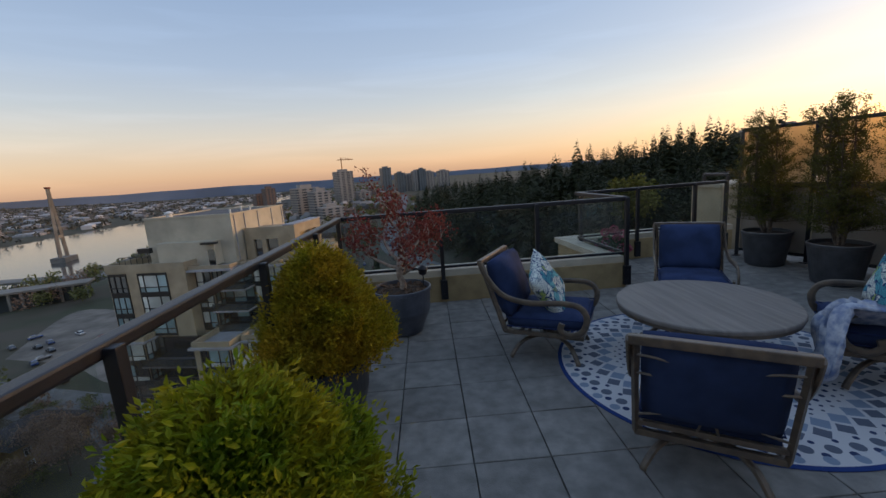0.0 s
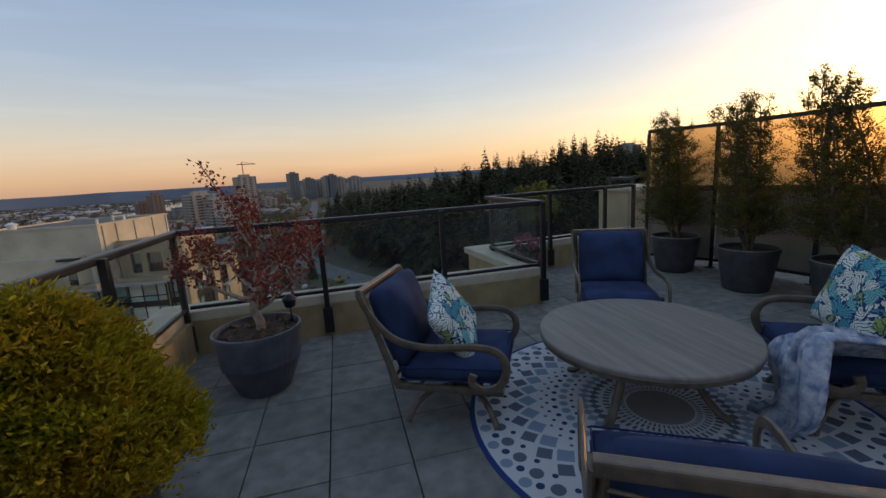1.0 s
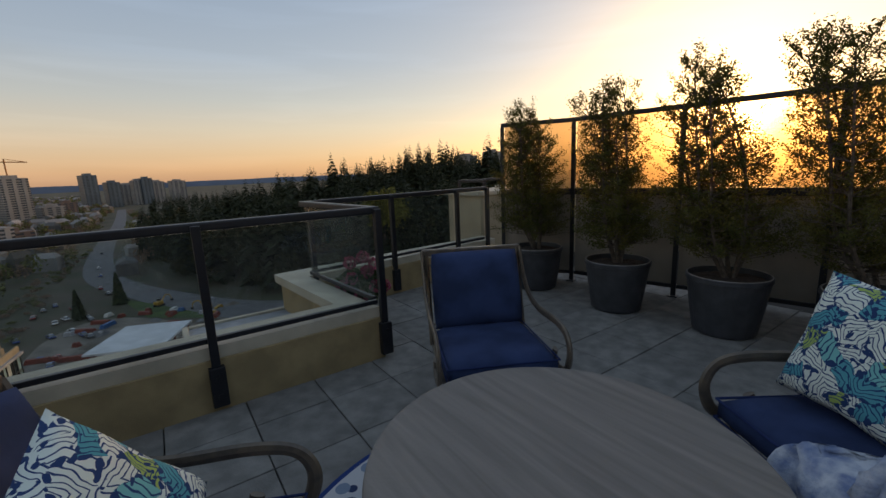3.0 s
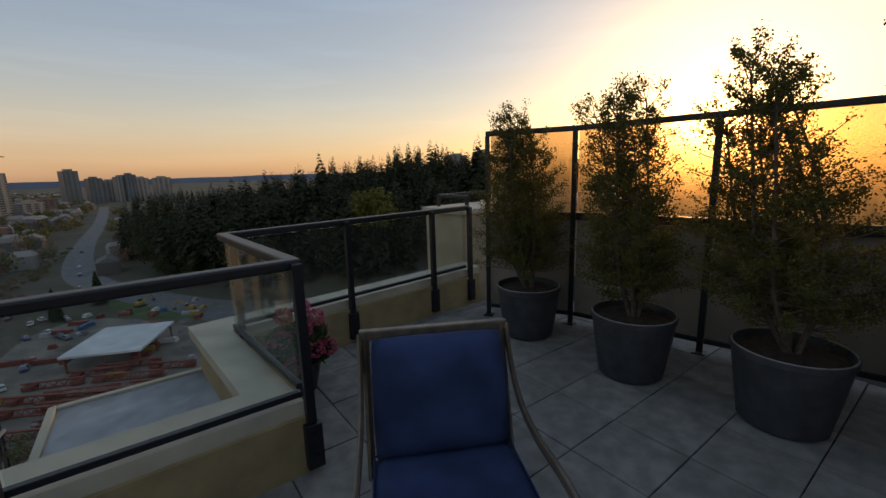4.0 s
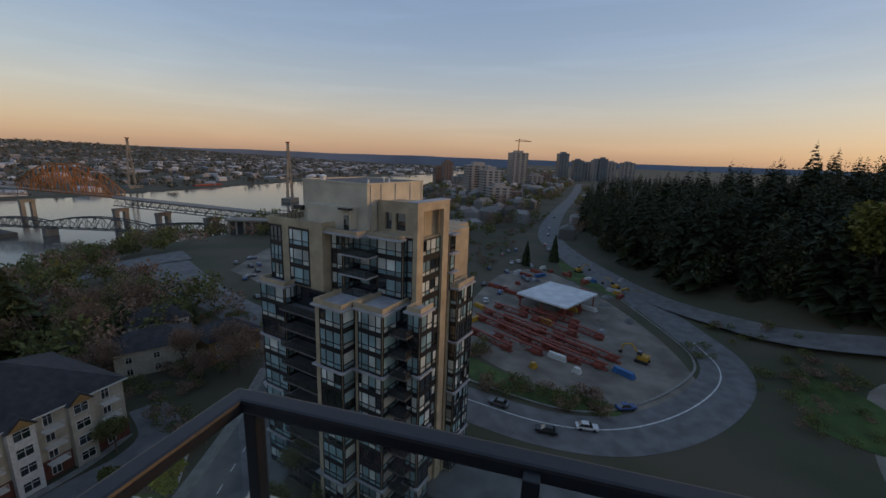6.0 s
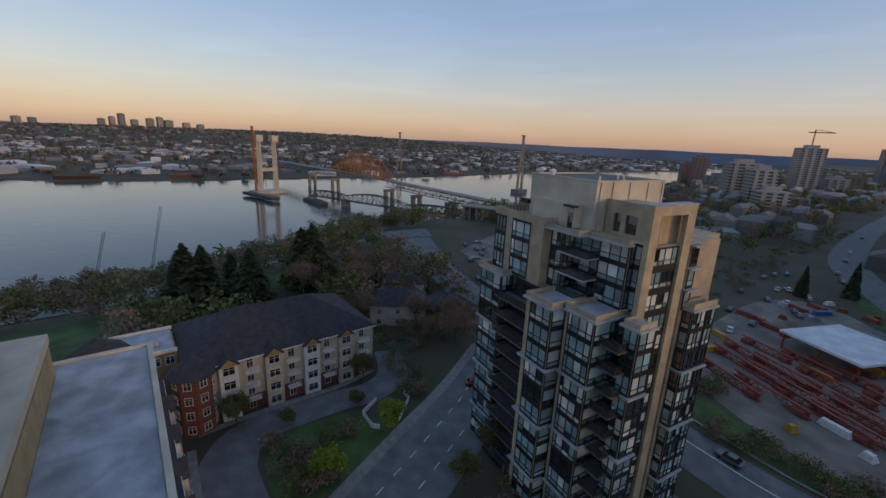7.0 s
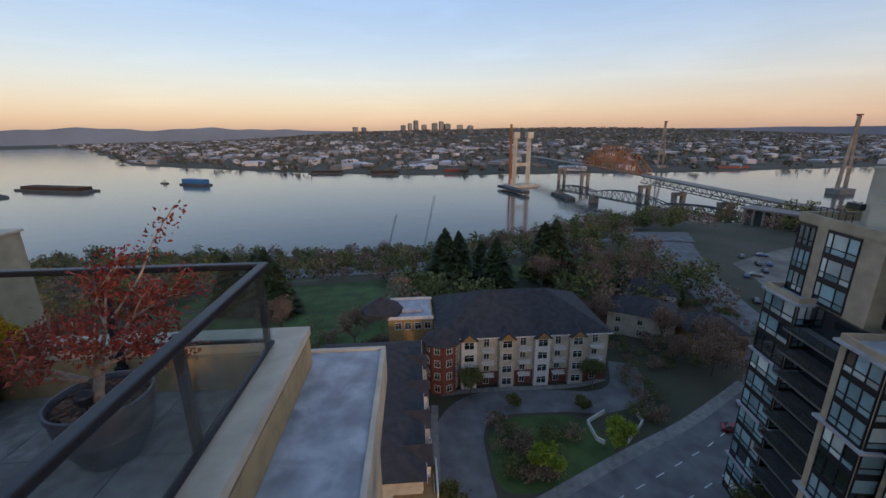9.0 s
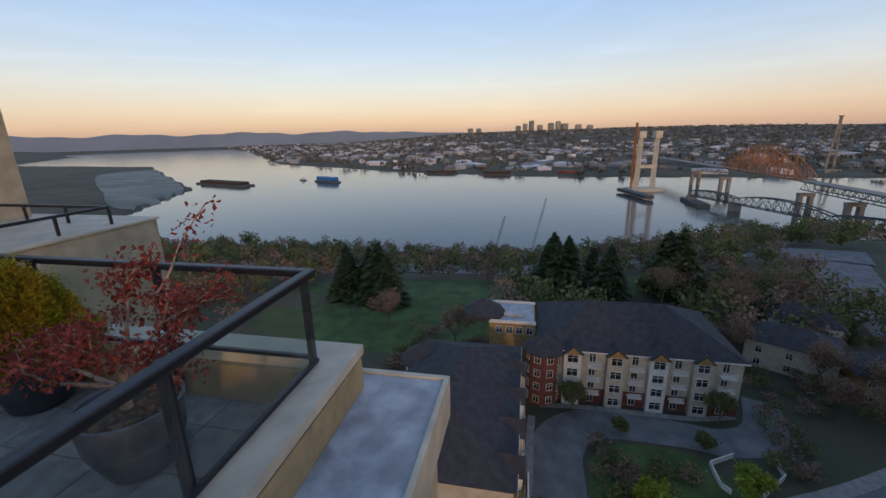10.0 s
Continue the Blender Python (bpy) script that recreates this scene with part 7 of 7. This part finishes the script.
# ---- terrace plants ----
def pot(parent, r, h, material, base=0.72, rim=0.02, label="", belly=0.0):
    bm = bmesh.new()
    lathe(bm, [(r * base * 0.9, 0.0), (r * base, 0.02), (r * (base + (1 - base) * 0.5) + belly, h * 0.5), (r * 0.97, h - 0.05), (r, h - 0.045), (r, h - 0.005), (r - 0.006, h), (r - 0.022, h), (r - 0.03, h - 0.06), (0.02, h - 0.07)], 40)
    p = part("pot", bm, material, parent, label)
    bm = bmesh.new()
    lathe(bm, [(r - 0.032, h - 0.075), (r - 0.034, h - 0.055), (r * 0.5, h - 0.035), (0.02, h - 0.03)], 28)
    for v in bm.verts:
        v.co.z += 0.014 * noise.noise(v.co * 14)
    part("soil", bm, M["soil"], parent)
    return p


def mulch(parent, r, z, rng, n=70, size=0.05):
    """Loose bark chips, each a part, on three shared shapes."""
    kinds = []
    for k in range(n):
        a, q = rng.uniform(0, 6.28), r * math.sqrt(rng.random())
        m = pose(q * math.cos(a), q * math.sin(a), z + rng.uniform(0, 0.02), rng.uniform(-30, 30), rng.uniform(-30, 30), rng.uniform(0, 360))
        if k < 3:
            s = (0.6, 0.9, 1.2)[k] * size
            bm = boxed(-s, s, -s * 0.45, s * 0.45, -0.006, 0.006)
            for v in bm.verts:
                v.co.x *= 1 + 0.2 * math.sin(9 * v.co.y / s)
            kinds.append(part("bark_chip", bm, M["chip"], parent))
            kinds[-1].matrix_basis = m
        else:
            again(kinds[k % 3], m)


def lrn(rng, n):
    return rng.uniform(0.8, 1.12, n)


def conifer_shrub(at, label, material, r, z0, z1, pr, ph, seed, n=26000, lean=(0, 0), taper=0.55):
    t = thing("potted_conifer", (*at, 0), label, "potted shrub", "potted conifers")
    pot(t, pr, ph, M["pot_dark"], 0.74, belly=0.02)
    rng = np.random.default_rng(seed)
    mulch(t, pr * 0.8, ph - 0.03, random.Random(seed), 50, 0.035)
    bm = bmesh.new()
    tube(bm, [(0, 0, ph - 0.04), (0.01, 0, z0 + 0.2), (0.0, 0.01, z1 - 0.3)], [0.04, 0.035, 0.012], 8)
    part("trunk", bm, M["bark"], t)
    h = z1 - z0
    # tufts over an egg-shaped body, each a clump of sprigs
    k = 560
    u = rng.random(k) ** 0.85
    a = rng.uniform(0, 2 * math.pi, k)
    prof = r * np.clip((u + 0.10) / 0.28, 0, 1) ** 0.5 * (1.02 - u) ** taper * 1.15
    prof *= 1 + 0.09 * np.sin(3 * a + 7 * u) + 0.10 * np.sin(6 * a - 12 * u) + 0.06 * np.sin(13 * a + 19 * u)
    depth = rng.uniform(0.78, 1.06, k)
    cx, cy, cz = prof * np.cos(a) * depth + lean[0] * u, prof * np.sin(a) * depth + lean[1] * u, z0 + h * u
    cz += 0.03 * rng.normal(size=k)
    per = n // k
    cen = np.repeat(np.stack([cx, cy, cz], 1), per, 0)
    out = np.repeat(np.stack([np.cos(a), np.sin(a), 0.45 + 0 * a], 1), per, 0)
    off = rng.normal(size=(k * per, 3)) * np.array([0.032, 0.032, 0.042])
    leaves("foliage", cen + off, 0.036, material, t, rng, 0.20, 0.35, out, 0.15)
    # darker inner body that stops the view through
    kk = 9000
    u = rng.random(kk)
    a = rng.uniform(0, 2 * math.pi, kk)
    pr_ = 0.80 * r * lrn(rng, kk) * np.clip((u + 0.10) / 0.28, 0, 1) ** 0.5 * (1.02 - u) ** taper
    leaves("inner_foliage", np.stack([pr_ * np.cos(a) + lean[0] * u, pr_ * np.sin(a) + lean[1] * u, z0 + h * u * 0.97], 1), 0.07, material, t, rng, 0.3, 0.2)
    return t


S_NEAR, S_MID, S_MAPLE = (-3.74, -5.05), (-4.00, -2.95), (-3.48, -1.14)
conifer_shrub(S_NEAR, "rounded bright green dwarf conifer in a dark pot", M["spruce"], 0.52, 0.40, 1.31, 0.34, 0.48, 11, 46000, taper=0.42)
conifer_shrub(S_MID, "golden green egg-shaped dwarf conifer in a dark pot", M["spruce_gold"], 0.53, 0.54, 1.40, 0.34, 0.52, 12, 40000, taper=0.62)


# red maple
maple = thing("potted_maple", (*S_MAPLE, 0), "dark red Japanese maple with pale bare branches in a grey pot", "potted tree")
pot(maple, 0.385, 0.60, M["pot_grey"], 0.62, belly=0.04)
mulch(maple, 0.31, 0.54, random.Random(8), 120, 0.055)
rg = random.Random(21)
bm, tips = bmesh.new(), []
trunk_top = [Vector((0.02, 0.0, 0.90)), Vector((-0.03, 0.04, 0.84)), Vector((0.05, -0.03, 0.78))]
tube(bm, bezier([(0, 0, 0.48), (0.03, 0.01, 0.62), (-0.01, 0.02, 0.76), (0.02, 0, 0.90)], 4), [0.055, 0.05, 0.046, 0.044, 0.042, 0.041, 0.04, 0.04, 0.039, 0.038, 0.037, 0.036, 0.035], 9)
for q, dd, ln in ((trunk_top[0], (0.2, 0.1, 1), 0.40), (trunk_top[0], (-0.6, 0.3, 0.9), 0.36), (trunk_top[1], (-0.9, -0.2, 0.45), 0.34), (trunk_top[2], (0.8, -0.3, 0.5), 0.36), (trunk_top[1], (0.1, 0.9, 0.6), 0.34), (trunk_top[2], (0.1, -0.9, 0.4), 0.34), (trunk_top[0], (0.7, 0.6, 0.8), 0.34)):
    grow(bm, tips, q, dd, ln, 0.024, 2, rg, 0.75, 0.1, 0.05)
tube(bm, bezier([(0.0, 0.02, 1.30), (-0.16, 0.05, 1.6), (-0.24, 0.03, 1.85), (-0.38, 0.04, 2.12)], 4), [0.010] * 6 + [0.006] * 7, 5)
tips += [(Vector((-0.23 - 0.025 * k, 0.035, 1.80 + 0.05 * k)), Vector((0, 0, 1))) for k in range(7)]
for q in [v.co for v in bm.verts] + [p for p, _ in tips]:
    lift = max(0, q.z - 0.8)
    spread = 1 + 0.15 * min(1, lift / 0.2)
    q.x, q.y = q.x * spread, q.y * spread + 0.45 * lift
part("trunk", bm, M["bark_pale"], maple)
nr_ = np.random.default_rng(4)
tp = np.array([list(p) for p, _ in tips])
lp = np.repeat(tp, 11, 0)
lp = lp + nr_.normal(size=lp.shape) * np.array([0.06, 0.06, 0.045])
leaves("foliage", lp, 0.043, M["maple"], maple, nr_, 0.30, -0.25, None, 0.2)
# small lantern staked in the maple's pot
bm = bmesh.new()
tube(bm, [(0, 0, 0), (0, 0, 0.20)], 0.008, 6)
lathe(bm, [(0.02, 0.20), (0.05, 0.215), (0.055, 0.25), (0.07, 0.285), (0.062, 0.30), (0.03, 0.325), (0.01, 0.335)], 16)
gl = link_mesh("garden_lantern", bm, M["rail"])
gl.matrix_basis = pose(S_MAPLE[0] + 0.29, S_MAPLE[1] + 0.12, 0.50)
tagged(gl, "small black stake lantern in the maple pot", "lantern")


M["pot_rim"] = mat("scuffed_grey_resin", (0.30, 0.27, 0.25), 0.55, 0, 0.3, 14)


def pot_cedar(at, turn, seed, h, pr=0.37, ph=0.60, lean=(0.0, 0.24), wide=1.0):
    t = thing("potted_cedar", (*at, 0), "tall thinning cedar with bare stems in a charcoal tub", "potted tree", "potted cedars", turn=turn)
    pot(t, pr, ph, M["pot_dark"], 0.76)
    bm = bmesh.new()
    lathe(bm, [(pr - 0.020, ph - 0.004), (pr - 0.017, ph + 0.005), (pr - 0.010, ph + 0.006), (pr - 0.007, ph - 0.002)], 40)
    bmesh.ops.delete(bm, geom=[f for f in bm.faces if len(f.verts) > 4], context="FACES_ONLY")
    part("rim", bm, M["pot_rim"], t, "scuffed pale rim of the tub")
    rg = random.Random(seed)
    nr = np.random.default_rng(seed)
    bm = bmesh.new()
    tips = []
    stems = 6
    for s in range(stems):
        a = 2 * math.pi * s / stems + rg.uniform(-0.4, 0.4)
        r1, r2 = wide * rg.uniform(0.10, 0.20), wide * rg.uniform(0.05, 0.20)
        top = h * rg.uniform(0.80, 1.0)
        line = bezier([(0.04 * math.cos(a), 0.04 * math.sin(a), ph - 0.04), (r1 * math.cos(a), r1 * math.sin(a), ph + 0.45), (r1 * 1.1 * math.cos(a + 0.3), r1 * 1.1 * math.sin(a + 0.3), ph + (top - ph) * 0.6), (r2 * math.cos(a + 0.5), r2 * math.sin(a + 0.5), top - 0.05)], 6)
        tube(bm, line, list(np.linspace(0.022, 0.006, len(line))), 6)
        for q in line[3:]:
            for _ in range(5):
                b = rg.uniform(0, 6.28)
                f = (q.z - ph) / (h - ph)
                reach = (0.40 * (1 - f) ** 0.8 + 0.13) * rg.uniform(0.35, 1.0)
                e = q + Vector((math.cos(b) * reach, math.sin(b) * reach, rg.uniform(0.02, 0.22)))
                mid = q.lerp(e, 0.5) + Vector((0, 0, -0.02))
                tube(bm, [q, mid, e], [0.005, 0.004, 0.002], 4)
                tips.append((e, mid, f))
    ct, st = math.cos(radians(turn)), math.sin(radians(turn))
    lx, ly = lean[0] * ct + lean[1] * st, -lean[0] * st + lean[1] * ct
    for v in bm.verts:
        f = (v.co.z - ph) / (h - ph)
        v.co.x += lx * f
        v.co.y += ly * f
    part("trunk", bm, M["bark"], t)
    cen = []
    for e, mid, f in tips:
        k = int(rg.uniform(20, 115))
        for _ in range(k):
            c = mid.lerp(e, rg.uniform(0.2, 1.15))
            cen.append((c.x + rg.gauss(0, 0.021), c.y + rg.gauss(0, 0.021), c.z + rg.gauss(0.01, 0.026)))
    cen = np.array(cen)
    # dense tufts low on the stems, clear of the soil
    tufts, per = 120, 34
    a, z = nr.uniform(0, 2 * math.pi, tufts), ph + 0.34 + (h - ph) * 0.45 * nr.random(tufts)
    swell = np.minimum(1.0, 0.45 + (z - ph - 0.34) / 0.35)
    rr = (0.36 * np.sqrt(nr.random(tufts)) + 0.04) * swell
    hub = np.repeat(np.stack([rr * np.cos(a), rr * np.sin(a), z], 1), per, 0)
    cen = np.concatenate([cen, hub + nr.normal(size=hub.shape) * (0.045, 0.045, 0.055)])
    f = (cen[:, 2] - ph) / (h - ph)
    cen[:, 0] += lx * f
    cen[:, 1] += ly * f
    leaves("foliage", cen, 0.022, M["cedar"], t, nr, 0.30, 0.15, None, 0.2)
    return t


for k, (x, y, h) in enumerate(((2.84, 0.62, 2.66), (2.84, -0.66, 2.62), (2.98, -1.78, 2.64), (3.10, -2.82, 2.66), (3.35, -4.10, 2.7))):
    pot_cedar((x, y), 40 * k, 31 + k, h, 0.37, 0.60, (0.0, (0.24, 0.24, 0.36, 0.36, 0.3)[k]), (1.0, 1.1, 1.45, 1.5, 1.4)[k])

# flowers
fl = thing("potted_flowers", (0.27, 1.05, 0), "potted pink hydrangeas with green leaves by the guard rail", "potted flowers")
pot(fl, 0.19, 0.30, M["pot_dark"], 0.7)
nr = np.random.default_rng(9)
n = 900
a, z = nr.uniform(0, 6.28, n), nr.uniform(0.28, 0.58, n)
rr = 0.24 * np.sqrt(nr.random(n))
leaves("foliage", np.stack([rr * np.cos(a), rr * np.sin(a), z], 1), 0.075, M["flower_leaf"], fl, nr, 0.38, 0.2)
for x, y, z in ((-0.16, -0.10, 0.56), (0.02, -0.16, 0.62), (0.17, -0.05, 0.68), (0.10, 0.12, 0.74), (-0.08, 0.10, 0.70), (-0.22, 0.04, 0.44), (0.24, 0.10, 0.50), (0.08, -0.24, 0.46), (0.22, -0.17, 0.42), (-0.12, -0.24, 0.36)):
    v = nr.normal(size=(170, 3))
    v /= np.linalg.norm(v, axis=1, keepdims=True)
    leaves("blossom", np.array([x, y, z]) + v * 0.058, 0.026, M["flower"], fl, nr, 0.55, 0.0, v * 1.5)
# pale blue tub near the conifers
M["bluetin"] = mat("pale_blue_enamel", (0.30, 0.42, 0.50), 0.45, 0, 0.2, 8, stain=0.25, sscale=6)
tub = thing("enamel_tub", (-4.06, -3.62, 0), "small pale blue oval enamel tub on short legs", "tub")
bm = bmesh.new()
lathe(bm, [(0.16, 0.14), (0.20, 0.16), (0.22, 0.30), (0.235, 0.33), (0.225, 0.34), (0.20, 0.31), (0.02, 0.30)], 28)
for v in bm.verts:
    v.co.y *= 0.72
part("bowl", bm, M["bluetin"], tub)
for x, y in ((0.12, 0.08), (-0.12, 0.08), (0.12, -0.08), (-0.12, -0.08)):
    bm = bmesh.new()
    tube(bm, [(x, y, 0.15), (x * 1.25, y * 1.25, 0.0)], 0.012, 6)
    part("leg", bm, M["bluetin"], tub)

# ---- pavers of the terrace floor ----
PS = 0.545
bm = boxed(-PS / 2 + 0.004, PS / 2 - 0.004, -PS / 2 + 0.004, PS / 2 - 0.004, -0.044, 0.0)
bmesh.ops.bevel(bm, geom=[e for e in bm.edges if all(v.co.z > -0.01 for v in e.verts)], offset=0.004, segments=1, affect="EDGES")
first = part("paver", bm, M["paver"], floor_ob)
prng = random.Random(5)
inv = None
placed = 0
for j in range(-13, 8):
    for i in range(-8, 13):
        x, y = -2.605 + PS * i, -2.355 + PS * j
        if x - PS / 2 < AX + 0.06 - 0.3 or x > 6.6:
            continue
        if y + PS / 2 > YB - 0.06 and x - PS / 2 < 0.0:
            if y > YB - 0.06 or x < -0.25:
                if y + PS / 2 > YB + 0.25:
                    continue
        if y - PS / 2 > YD - 0.1:
            continue
        m = pose(x, y, prng.uniform(-0.003, 0.002), prng.uniform(-0.25, 0.25), prng.uniform(-0.25, 0.25), prng.uniform(-0.25, 0.25))
        if placed == 0:
            first.matrix_basis = m
        else:
            again(first, m)
        placed += 1

# cut pavers along the notch and the far curb
cut = part("paver", boxed(0.026, 0.385, -PS / 2 + 0.004, PS / 2 - 0.004, -0.044, 0.0), M["paver"], floor_ob)
for j in range(5, 8):
    m = pose(0, -2.355 + PS * j, prng.uniform(-0.003, 0.001))
    if j == 5:
        cut.matrix_basis = m
    else:
        again(cut, m)
edge = part("paver", boxed(-PS / 2 + 0.004, PS / 2 - 0.004, 0.004, 0.148, -0.044, 0.0), M["paver"], floor_ob)
for i in range(6, 13):
    m = pose(-2.605 + PS * i, -2.355 + PS * 7.5, prng.uniform(-0.003, 0.001))
    if i == 6:
        edge.matrix_basis = m
    else:
        again(edge, m)
